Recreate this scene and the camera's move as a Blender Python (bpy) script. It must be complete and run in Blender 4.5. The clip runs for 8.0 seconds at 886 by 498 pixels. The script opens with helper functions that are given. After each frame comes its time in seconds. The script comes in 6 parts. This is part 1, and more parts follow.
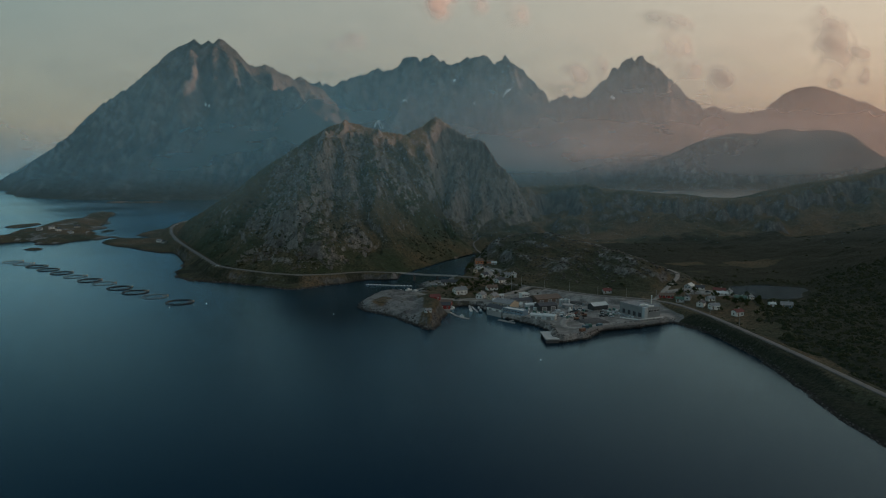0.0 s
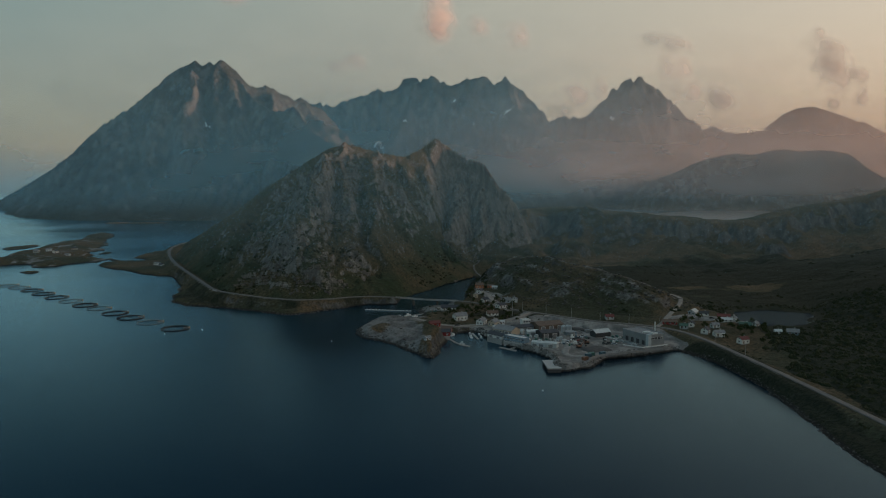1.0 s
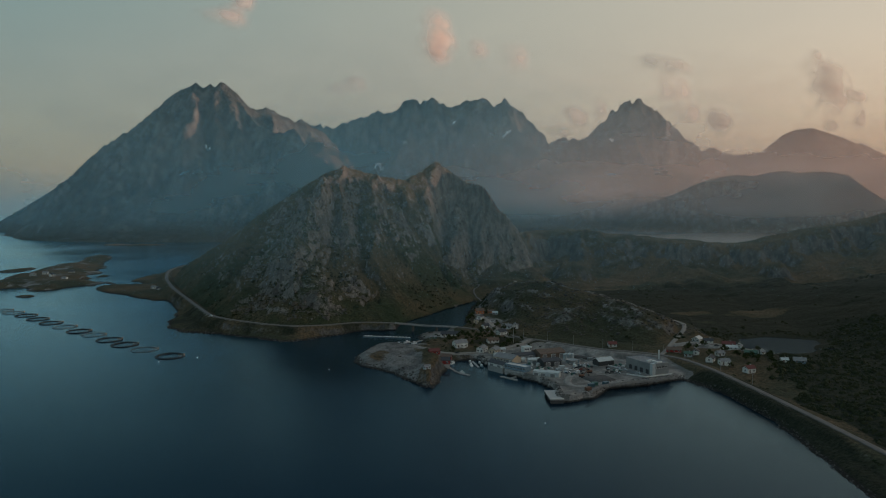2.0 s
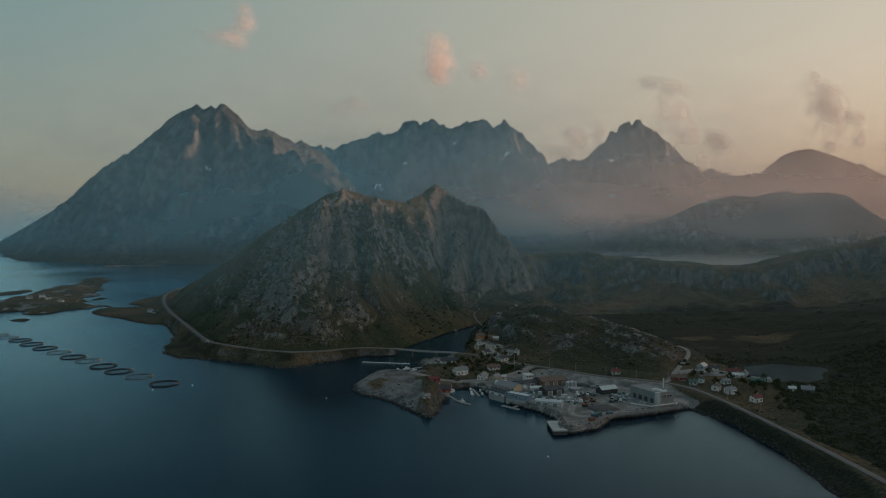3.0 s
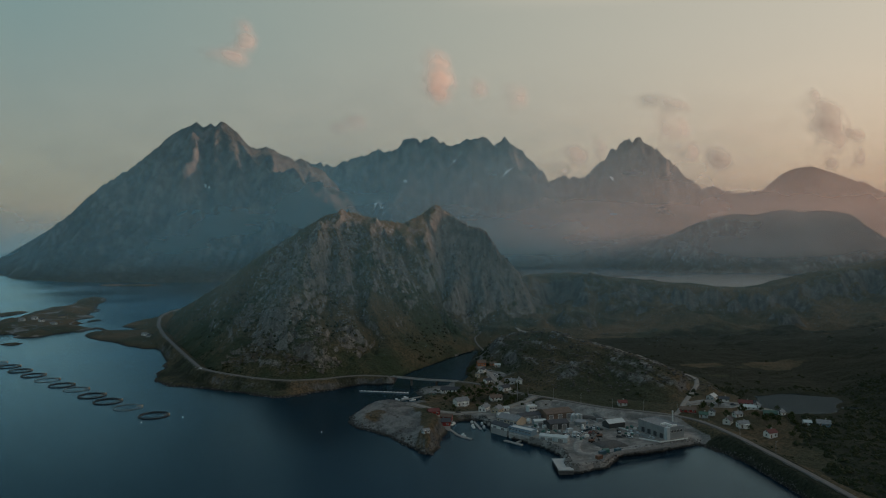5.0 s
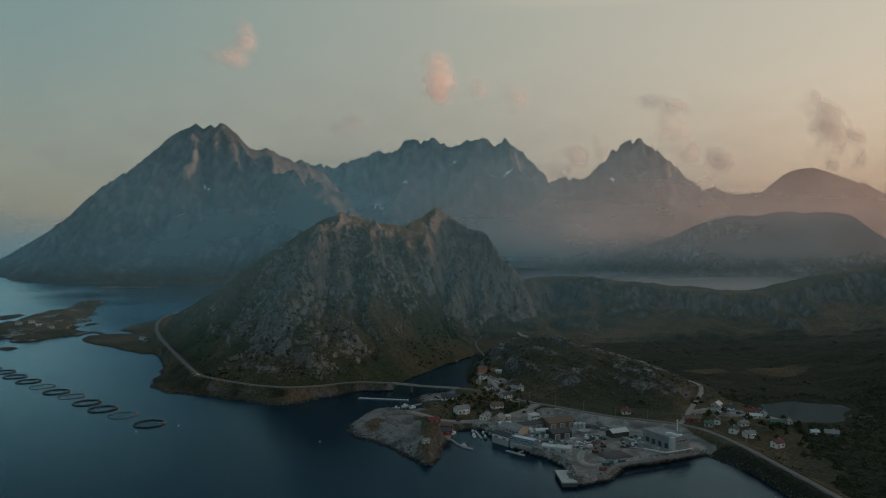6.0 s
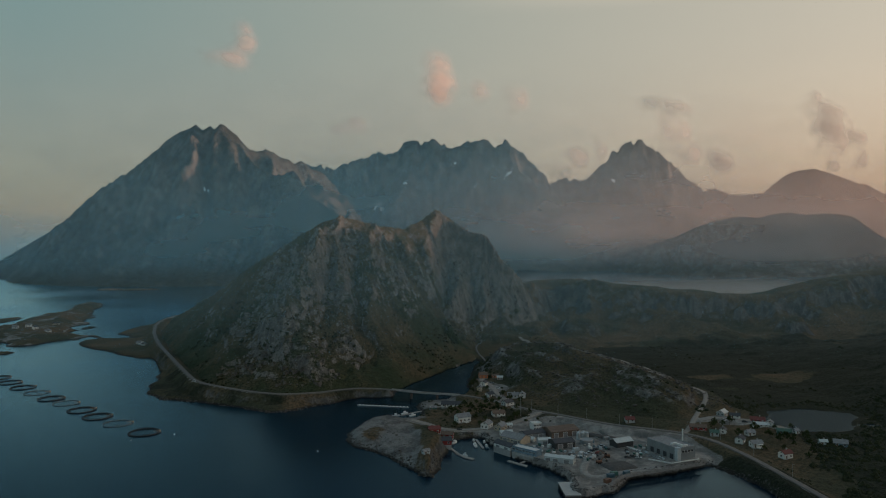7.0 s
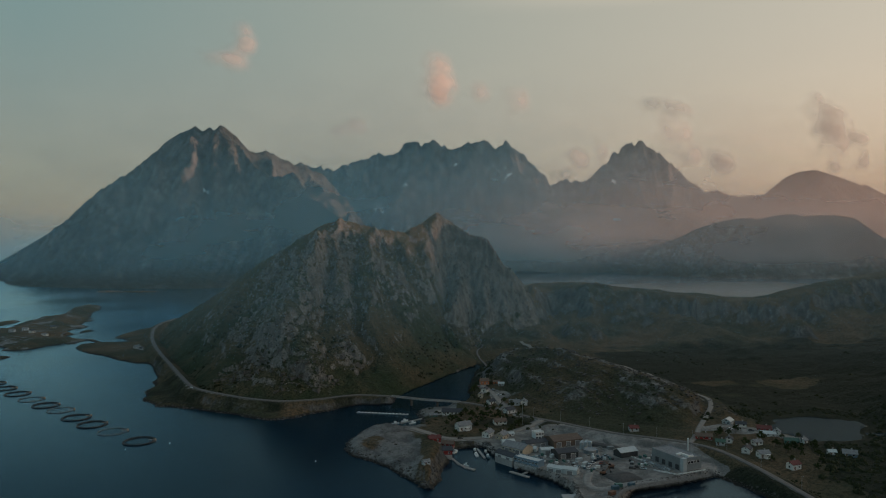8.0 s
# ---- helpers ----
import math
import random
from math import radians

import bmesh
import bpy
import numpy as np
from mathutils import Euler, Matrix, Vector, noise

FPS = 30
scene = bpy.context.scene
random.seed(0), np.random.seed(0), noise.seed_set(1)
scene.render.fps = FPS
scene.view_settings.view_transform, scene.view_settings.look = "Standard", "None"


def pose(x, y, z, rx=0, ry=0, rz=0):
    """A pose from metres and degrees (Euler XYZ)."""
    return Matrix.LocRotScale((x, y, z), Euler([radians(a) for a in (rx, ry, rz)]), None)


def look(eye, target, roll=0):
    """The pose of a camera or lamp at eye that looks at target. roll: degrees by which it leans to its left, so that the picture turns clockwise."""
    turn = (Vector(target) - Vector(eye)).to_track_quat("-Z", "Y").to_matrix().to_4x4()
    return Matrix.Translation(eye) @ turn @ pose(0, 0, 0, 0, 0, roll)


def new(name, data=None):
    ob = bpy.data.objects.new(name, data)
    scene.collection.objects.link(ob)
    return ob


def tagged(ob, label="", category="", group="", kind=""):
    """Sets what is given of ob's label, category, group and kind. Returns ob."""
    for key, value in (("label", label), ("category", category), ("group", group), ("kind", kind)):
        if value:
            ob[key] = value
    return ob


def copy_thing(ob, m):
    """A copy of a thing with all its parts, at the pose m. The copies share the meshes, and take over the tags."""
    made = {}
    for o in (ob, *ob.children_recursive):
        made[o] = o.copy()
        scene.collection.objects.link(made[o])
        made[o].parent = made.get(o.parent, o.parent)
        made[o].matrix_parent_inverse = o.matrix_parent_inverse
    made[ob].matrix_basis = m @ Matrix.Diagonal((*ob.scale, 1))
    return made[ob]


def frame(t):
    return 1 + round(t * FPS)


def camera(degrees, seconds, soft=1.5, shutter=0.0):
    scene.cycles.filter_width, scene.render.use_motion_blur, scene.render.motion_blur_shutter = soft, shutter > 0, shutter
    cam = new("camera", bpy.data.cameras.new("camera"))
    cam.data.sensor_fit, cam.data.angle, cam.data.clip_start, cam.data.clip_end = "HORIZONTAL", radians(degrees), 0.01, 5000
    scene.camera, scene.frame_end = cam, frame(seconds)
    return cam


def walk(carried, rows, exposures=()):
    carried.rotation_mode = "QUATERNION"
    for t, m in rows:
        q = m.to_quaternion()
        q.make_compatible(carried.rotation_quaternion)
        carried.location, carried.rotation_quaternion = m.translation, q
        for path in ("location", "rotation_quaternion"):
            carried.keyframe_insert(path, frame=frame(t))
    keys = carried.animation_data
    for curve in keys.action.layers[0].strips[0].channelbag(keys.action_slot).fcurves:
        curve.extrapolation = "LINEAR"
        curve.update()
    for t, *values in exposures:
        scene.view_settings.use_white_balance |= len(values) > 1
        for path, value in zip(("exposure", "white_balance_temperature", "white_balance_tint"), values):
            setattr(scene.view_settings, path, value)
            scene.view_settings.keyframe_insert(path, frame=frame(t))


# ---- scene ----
cam = camera(64.0, 8.0, soft=1.1)
PATH = [
    (0, pose(0.00, 0.00, 120.00, 83.153, 0.072, 0.000)),
    (0.5, pose(0.10, 4.50, 122.10, 83.925, 0.072, 0.001)),
    (1, pose(0.19, 9.04, 124.16, 84.708, 0.072, 0.003)),
    (1.5, pose(0.26, 13.60, 126.20, 85.510, 0.072, -0.006)),
    (3, pose(0.41, 27.49, 132.12, 87.957, 0.072, -0.007)),
    (3.5, pose(0.44, 32.18, 134.03, 88.668, 0.072, -0.009)),
    (4, pose(0.46, 36.90, 135.91, 89.235, 0.072, -0.005)),
    (4.5, pose(0.46, 41.66, 137.76, 89.261, 0.072, 0.001)),
    (6, pose(0.40, 56.12, 143.11, 89.346, 0.072, 0.033)),
    (6.5, pose(0.36, 61.00, 144.84, 89.379, 0.072, 0.051)),
    (7, pose(0.30, 65.91, 146.53, 89.409, 0.072, 0.058)),
    (7.5, pose(0.24, 70.86, 148.19, 89.440, 0.072, 0.058)),
    (8, pose(0.16, 75.83, 149.82, 89.477, 0.072, 0.084)),
]
walk(cam, PATH, [(0, 0.12), (3.5, 0.08), (8, 0.06)])

# ---- light ----
SUN_AZIMUTH, SUN_HEIGHT = 80.0, 5.0
SKY_SHARE = 0.05
SKY_LOW_COOL, SKY_LOW_WARM = (0.266, 0.230, 0.178), (0.67, 0.46, 0.31)
SKY_HIGH_COOL, SKY_HIGH_WARM = (0.145, 0.214, 0.194), (0.54, 0.435, 0.31)
SKY_TOP_COOL, SKY_TOP_WARM = (0.020, 0.112, 0.182), (0.46, 0.40, 0.37)
SKY_ZENITH = (0.185, 0.262, 0.300)
SKY_GLOW = (1.3, 0.92, 0.65)
world = bpy.data.worlds.new("evening_sky")
scene.world = world
world.use_nodes = True
wt = world.node_tree
wt.nodes.clear()
sky = wt.nodes.new("ShaderNodeTexSky")
sky.sky_type = "NISHITA"
sky.sun_disc = False
sky.sun_elevation = radians(SUN_HEIGHT)
sky.sun_rotation = radians(SUN_AZIMUTH)
sky.altitude = 100
sky.air_density, sky.dust_density, sky.ozone_density = 1.0, 2.0, 1.5


def wnode(kind, *values, **settings):
    n = wt.nodes.new(kind)
    for k, v in settings.items():
        setattr(n, k, v)
    for i, v in enumerate(values):
        if isinstance(v, bpy.types.NodeSocket):
            wt.links.new(v, n.inputs[i])
        elif v is not None:
            n.inputs[i].default_value = v
    return n


def wmix(f, a, b):
    n = wt.nodes.new("ShaderNodeMix")
    n.data_type = "RGBA"
    for i, v in ((0, f), (6, a), (7, b)):
        if isinstance(v, bpy.types.NodeSocket):
            wt.links.new(v, n.inputs[i])
        else:
            n.inputs[i].default_value = v if i == 0 else (*v, 1)
    return n.outputs[2]


# dust in the low air: warm towards the sun, teal away from it, paler at the horizon
way = wt.nodes.new("ShaderNodeTexCoord").outputs["Generated"]
part_xyz = wnode("ShaderNodeSeparateXYZ", way)
flat = wnode("ShaderNodeVectorMath", way, (1, 1, 0), operation="MULTIPLY").outputs[0]
flat = wnode("ShaderNodeVectorMath", flat, operation="NORMALIZE").outputs[0]
toward = wnode("ShaderNodeVectorMath", flat, (math.sin(radians(SUN_AZIMUTH)), math.cos(radians(SUN_AZIMUTH)), 0), operation="DOT_PRODUCT").outputs["Value"]
warm = wnode("ShaderNodeMapRange", toward, -0.35, 0.95, 0.0, 1.0).outputs[0]
near_sun = wnode("ShaderNodeMapRange", toward, 0.15, 0.70, 0.0, 1.0).outputs[0]
high = wnode("ShaderNodeMapRange", part_xyz.outputs[2], 0.0, 0.32, 0.0, 1.0, interpolation_type="SMOOTHSTEP").outputs[0]
low_air = wmix(warm, SKY_LOW_COOL, SKY_LOW_WARM)
high_air = wmix(warm, SKY_HIGH_COOL, SKY_HIGH_WARM)
top = wnode("ShaderNodeMapRange", part_xyz.outputs[2], 0.31, 0.47, 0.0, 1.0, interpolation_type="SMOOTHSTEP").outputs[0]
dust = wmix(top, wmix(high, low_air, high_air), wmix(near_sun, SKY_TOP_COOL, SKY_TOP_WARM))
zenith = wnode("ShaderNodeMapRange", part_xyz.outputs[2], 0.54, 0.78, 0.0, 1.0, interpolation_type="SMOOTHSTEP").outputs[0]
dust = wmix(zenith, dust, SKY_ZENITH)
glow = wnode("ShaderNodeMath", near_sun, wnode("ShaderNodeMapRange", part_xyz.outputs[2], 0.30, 0.38, 0.0, 1.0, interpolation_type="SMOOTHSTEP").outputs[0], operation="MULTIPLY").outputs[0]
glow = wnode("ShaderNodeMath", glow, wnode("ShaderNodeMapRange", part_xyz.outputs[2], 0.35, 0.44, 1.0, 0.0, interpolation_type="SMOOTHSTEP").outputs[0], operation="MULTIPLY").outputs[0]
dust = wnode("ShaderNodeVectorMath", dust, wmix(glow, (0, 0, 0), SKY_GLOW), operation="ADD").outputs[0]
scaled = wnode("ShaderNodeVectorMath", sky.outputs[0], (SKY_SHARE, SKY_SHARE, SKY_SHARE), operation="MULTIPLY").outputs[0]
total = wnode("ShaderNodeVectorMath", scaled, dust, operation="ADD").outputs[0]
bg = wt.nodes.new("ShaderNodeBackground")
bg.inputs["Strength"].default_value = 1.0
wo = wt.nodes.new("ShaderNodeOutputWorld")
wt.links.new(total, bg.inputs[0])
wt.links.new(bg.outputs[0], wo.inputs[0])

sun_data = bpy.data.lights.new("sun", "SUN")
sun_data.energy = 4.2
sun_data.angle = radians(1.8)
sun_data.color = (1.0, 0.58, 0.40)
sun = new("sun", sun_data)
sa, se = radians(SUN_AZIMUTH), radians(SUN_HEIGHT)
TO_SUN = Vector((math.sin(sa) * math.cos(se), math.cos(sa) * math.cos(se), math.sin(se)))
sun.matrix_world = look(TO_SUN * 900, (0, 0, 0))


# ---- materials ----
class Nodes:
    """A small builder for one node material."""

    def __init__(self, name):
        self.m = bpy.data.materials.new(name)
        self.m.use_nodes = True
        self.t = self.m.node_tree
        self.b = self.t.nodes["Principled BSDF"]
        self.out = self.t.nodes["Material Output"]
        self.pos = self.n("ShaderNodeNewGeometry").outputs["Position"]

    def n(self, kind, **values):
        node = self.t.nodes.new(kind)
        for k, v in values.items():
            setattr(node, k, v)
        return node

    def link(self, a, b):
        self.t.links.new(a, b)

    def put(self, socket, v):
        if isinstance(v, bpy.types.NodeSocket):
            self.link(v, socket)
        else:
            socket.default_value = v if not isinstance(v, tuple) or len(v) == 4 or socket.type != "RGBA" else (*v, 1)

    def noise(self, scale, detail=4.0, rough=0.55, stretch=(1, 1, 1), at=None):
        mp = self.n("ShaderNodeMapping")
        mp.inputs["Scale"].default_value = stretch
        self.link(at or self.pos, mp.inputs["Vector"])
        no = self.n("ShaderNodeTexNoise")
        no.inputs["Scale"].default_value = scale
        no.inputs["Detail"].default_value = detail
        no.inputs["Roughness"].default_value = rough
        self.link(mp.outputs[0], no.inputs["Vector"])
        return no.outputs["Fac"]

    def ramp(self, v, lo, hi, a=0.0, b=1.0):
        r = self.n("ShaderNodeMapRange")
        r.interpolation_type = "SMOOTHSTEP"
        for i, q in enumerate((v, lo, hi, a, b)):
            self.put(r.inputs[i], q)
        return r.outputs[0]

    def math(self, op, a, b=0.0):
        q = self.n("ShaderNodeMath", operation=op)
        self.put(q.inputs[0], a)
        self.put(q.inputs[1], b)
        return q.outputs[0]

    def mix(self, f, a, b):
        q = self.n("ShaderNodeMix", data_type="RGBA")
        self.put(q.inputs[0], f)
        self.put(q.inputs[6], a)
        self.put(q.inputs[7], b)
        return q.outputs[2]

    def bump(self, h, strength, distance):
        q = self.n("ShaderNodeBump")
        q.inputs["Strength"].default_value = strength
        q.inputs["Distance"].default_value = distance
        self.link(h, q.inputs["Height"])
        self.link(q.outputs[0], self.b.inputs["Normal"])

    def attr(self, name):
        return self.n("ShaderNodeAttribute", attribute_name=name).outputs["Fac"]

    def steep(self):
        s = self.n("ShaderNodeSeparateXYZ")
        self.link(self.n("ShaderNodeNewGeometry").outputs["Normal"], s.inputs[0])
        return s.outputs[2]

    def height(self):
        s = self.n("ShaderNodeSeparateXYZ")
        self.link(self.pos, s.inputs[0])
        return s.outputs[2]

    def done(self, color, rough=0.8, metal=0.0, spec=0.3):
        self.put(self.b.inputs["Base Color"], color)
        self.put(self.b.inputs["Roughness"], rough)
        self.put(self.b.inputs["Metallic"], metal)
        self.put(self.b.inputs["Specular IOR Level"], spec)
        return self.m


def plain(name, color, rough=0.7, metal=0.0, grain=1.2, vary=0.25, spec=0.3):
    """Paint, board or metal with dirt at two scales and a slightly different tone on each object."""
    k = Nodes(name)
    rnd = k.n("ShaderNodeObjectInfo").outputs["Random"]
    f = k.math("ADD", k.math("MULTIPLY", k.noise(grain, 5), 0.7), k.math("MULTIPLY", k.noise(grain * 9, 3), 0.3))
    dark = tuple(c * (1 - vary) for c in color)
    lite = tuple(min(1, c * (1 + vary * 0.6)) for c in color)
    c = k.mix(k.ramp(f, 0.3, 0.7), dark, lite)
    c = k.mix(k.math("MULTIPLY", rnd, 0.25), c, tuple(q * 0.75 for q in color))
    return k.done(c, rough, metal, spec)


def land_material(name, rock, rock2, green, brown, size=1.0, steep_lo=0.55, steep_hi=0.86, cover=False, relief=0.7, speckle=0.5, crags=False):
    """Bare rock where it is steep, heather and grass where it is not."""
    k = Nodes(name)
    big = k.noise(0.012 / size, 6, 0.6)
    mid = k.noise(0.07 / size, 6, 0.65)
    fine = k.noise(0.45 / size, 5, 0.6)
    streak = k.noise(0.05 / size, 6, 0.65, (2.2, 2.2, 0.28))
    slope = k.math("ADD", k.steep(), k.math("MULTIPLY", k.math("SUBTRACT", mid, 0.5), 0.9))
    slope = k.math("ADD", slope, k.math("MULTIPLY", k.math("SUBTRACT", fine, 0.5), 0.35))
    if crags:
        slope = k.math("SUBTRACT", slope, k.math("MULTIPLY", k.attr("crags"), 0.42))
    veg = k.ramp(slope, steep_lo, steep_hi)
    stone = k.mix(k.ramp(streak, 0.35, 0.65), rock, rock2)
    stone = k.mix(k.ramp(fine, 0.3, 0.75, 0.0, speckle), stone, tuple(c * 0.4 for c in rock))
    plant = k.mix(k.ramp(k.math("ADD", big, k.math("MULTIPLY", k.height(), 0.0009)), 0.40, 0.66), green, brown)
    plant = k.mix(k.ramp(fine, 0.35, 0.7, 0.0, speckle * 1.4), plant, tuple(c * 0.45 for c in green))
    c = k.mix(veg, stone, plant)
    if cover:
        moss = k.mix(k.ramp(fine, 0.35, 0.65), (0.030, 0.034, 0.019), (0.014, 0.017, 0.010))
        c = k.mix(k.ramp(k.math("ADD", k.attr("wood"), k.math("MULTIPLY", k.math("SUBTRACT", mid, 0.5), 0.8)), 0.3, 0.7), c, moss)
        bare = k.mix(k.ramp(mid, 0.4, 0.62), (0.102, 0.100, 0.096), (0.205, 0.198, 0.186))
        strata = k.noise(0.13, 6, 0.7, (1.0, 0.4, 1.0))
        bare = k.mix(k.ramp(strata, 0.46, 0.66, 0.0, 0.7), bare, (0.25, 0.24, 0.222))
        bare = k.mix(k.ramp(strata, 0.44, 0.30, 0.0, 0.5), bare, (0.05, 0.042, 0.032))
        bare = k.mix(k.ramp(fine, 0.45, 0.75, 0.0, 0.5), bare, (0.08, 0.072, 0.064))
        c = k.mix(k.ramp(k.math("ADD", k.attr("bare"), k.math("MULTIPLY", k.math("SUBTRACT", mid, 0.5), 1.2)), 0.35, 0.65), c, bare)
        grit = k.mix(k.ramp(k.noise(0.11, 5), 0.35, 0.65), (0.165, 0.155, 0.142), (0.33, 0.305, 0.275))
        grit = k.mix(k.ramp(fine, 0.45, 0.7, 0.0, 0.5), grit, (0.12, 0.11, 0.10))
        grit = k.mix(k.ramp(k.noise(0.045, 5, 0.6), 0.46, 0.62, 0.0, 0.6), grit, (0.105, 0.102, 0.094))
        c = k.mix(k.ramp(k.math("ADD", k.attr("gravel"), k.math("MULTIPLY", k.math("SUBTRACT", fine, 0.5), 0.4)), 0.4, 0.6), c, grit)
        wet = k.ramp(k.math("ADD", k.height(), k.math("MULTIPLY", k.math("SUBTRACT", fine, 0.5), 2.0)), 0.5, 1.6, 1.0, 0.0)
        c = k.mix(wet, c, (0.022, 0.02, 0.017))
    k.bump(k.math("ADD", fine, k.math("MULTIPLY", k.math("ADD", mid, streak), 1.3)), relief, 2.0 * size)
    return k.done(c, 0.92, 0.0, 0.15)


M_GROUND = land_material("coastal_heath", (0.068, 0.071, 0.070), (0.185, 0.172, 0.155), (0.058, 0.060, 0.034), (0.150, 0.100, 0.057), 1.0, 0.52, 0.80, True, 0.9, 0.6)
M_HILL = land_material("hill_rock", (0.125, 0.118, 0.108), (0.27, 0.246, 0.218), (0.040, 0.056, 0.026), (0.125, 0.092, 0.052), 0.8, 0.50, 0.72, False, 1.0, 0.75, True)
M_MOUNT = land_material("mountain_rock", (0.045, 0.050, 0.056), (0.19, 0.175, 0.162), (0.052, 0.060, 0.050), (0.075, 0.074, 0.064), 7.0, 0.42, 0.85, False, 0.7, 0.3)


def sea_material(name, ripples, gloss, tint):
    """Water: dark blue depth under a reflection that grows towards grazing angles."""
    k = Nodes(name)
    far = k.noise(0.004, 3)
    wave = k.math("ADD", k.noise(0.22, 5, 0.65, (1, 1.8, 1)), k.math("MULTIPLY", k.noise(1.4, 4, 0.6), 0.35))
    bp = k.n("ShaderNodeBump")
    bp.inputs["Strength"].default_value = ripples
    bp.inputs["Distance"].default_value = 0.9
    k.link(wave, bp.inputs["Height"])
    deep = k.n("ShaderNodeBsdfDiffuse")
    k.put(deep.inputs[0], k.mix(k.ramp(far, 0.35, 0.65), (0.0002, 0.0054, 0.0130), (0.0003, 0.0066, 0.0158)))
    shine = k.n("ShaderNodeBsdfGlossy")
    shine.inputs["Color"].default_value = (*tint, 1)
    k.put(shine.inputs["Roughness"], k.ramp(far, 0.3, 0.7, 0.14, 0.22))
    k.link(bp.outputs[0], shine.inputs["Normal"])
    fr = k.n("ShaderNodeFresnel")
    fr.inputs["IOR"].default_value = 1.33
    k.link(bp.outputs[0], fr.inputs["Normal"])
    mx = k.n("ShaderNodeMixShader")
    k.link(k.math("MULTIPLY", k.math("POWER", fr.outputs[0], 1.7), gloss), mx.inputs[0])
    k.link(deep.outputs[0], mx.inputs[1])
    k.link(shine.outputs[0], mx.inputs[2])
    k.link(mx.outputs[0], k.out.inputs[0])
    return k.m


M_SEA = sea_material("sea_water", 0.16, 3.25, (0.48, 0.79, 0.98))
M_POND = sea_material("pond_water", 0.16, 0.085, (0.50, 0.74, 0.84))
M_ROAD = plain("worn_asphalt", (0.135, 0.122, 0.112), 0.85, 0, 0.3, 0.2)
M_LANE = plain("worn_yard_gravel", (0.255, 0.242, 0.222), 0.95, 0, 0.35, 0.35)
M_TRACK = plain("gravel_track", (0.26, 0.23, 0.2), 0.95, 0, 0.5, 0.25)


# sunlit warmth, painted into the haze towards the right
SUN_WARMTH = (1.0, 0.74, 0.62)


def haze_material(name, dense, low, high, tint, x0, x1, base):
    """Thin haze painted on a sheet: part of the light goes straight through, part is scattered."""
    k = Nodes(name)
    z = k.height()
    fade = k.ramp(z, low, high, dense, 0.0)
    # fades out low down, for shaded valley air and clean ground edges
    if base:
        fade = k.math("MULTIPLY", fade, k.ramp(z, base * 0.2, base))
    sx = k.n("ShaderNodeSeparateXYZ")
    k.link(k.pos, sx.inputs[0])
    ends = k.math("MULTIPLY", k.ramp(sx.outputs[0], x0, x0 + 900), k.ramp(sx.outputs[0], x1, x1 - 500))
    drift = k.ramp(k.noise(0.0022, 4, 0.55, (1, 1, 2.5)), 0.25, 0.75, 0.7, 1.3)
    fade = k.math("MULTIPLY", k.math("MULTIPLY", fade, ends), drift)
    tr = k.n("ShaderNodeBsdfTransparent")
    di = k.n("ShaderNodeBsdfDiffuse")
    tl = k.n("ShaderNodeBsdfTranslucent")
    # the glow of the sunward side is put into the tint along x
    sunward_tint = k.mix(k.ramp(sx.outputs[0], -200, 2000), tint, SUN_WARMTH)
    k.link(sunward_tint, di.inputs[0])
    k.link(sunward_tint, tl.inputs[0])
    half = k.n("ShaderNodeMixShader")
    half.inputs[0].default_value = 0.5
    k.link(di.outputs[0], half.inputs[1])
    k.link(tl.outputs[0], half.inputs[2])
    mx = k.n("ShaderNodeMixShader")
    k.link(fade, mx.inputs[0])
    k.link(tr.outputs[0], mx.inputs[1])
    k.link(half.outputs[0], mx.inputs[2])
    k.link(mx.outputs[0], k.out.inputs[0])
    return k.m


# ---- shaping of the land ----
def lattice(ix, iy, seed):
    h = (ix.astype(np.int64) * 374761393 + iy.astype(np.int64) * 668265263 + seed * 974634777) & 0xFFFFFFFF
    h = ((h ^ (h >> 13)) * 1274126177) & 0xFFFFFFFF
    return ((h ^ (h >> 16)) & 0xFFFF) / 65535.0


def vnoise(x, y, seed=0):
    ix, iy = np.floor(x), np.floor(y)
    fx, fy = x - ix, y - iy
    fx, fy = fx * fx * fx * (fx * (fx * 6 - 15) + 10), fy * fy * fy * (fy * (fy * 6 - 15) + 10)
    a, b = lattice(ix, iy, seed), lattice(ix + 1, iy, seed)
    c, d = lattice(ix, iy + 1, seed), lattice(ix + 1, iy + 1, seed)
    return ((a * (1 - fx) + b * fx) * (1 - fy) + (c * (1 - fx) + d * fx) * fy) * 2 - 1


def fbm(x, y, octaves=4, seed=0, gain=0.5):
    total, amp, size = 0.0, 1.0, 0.0
    for i in range(octaves):
        total = total + amp * vnoise(x * 2 ** i + 17.3 * i, y * 2 ** i - 9.1 * i, seed + i)
        size += amp
        amp *= gain
    return total / size


def ridged(x, y, octaves=4, seed=0, gain=0.55):
    total, amp, size = 0.0, 1.0, 0.0
    for i in range(octaves):
        total = total + amp * (1 - 2 * np.abs(vnoise(x * 2 ** i + 5.7 * i, y * 2 ** i + 3.3 * i, seed + i)))
        size += amp
        amp *= gain
    return total / size


def step(v, lo, hi):
    q = np.clip((v - lo) / (hi - lo), 0, 1)
    return q * q * (3 - 2 * q)


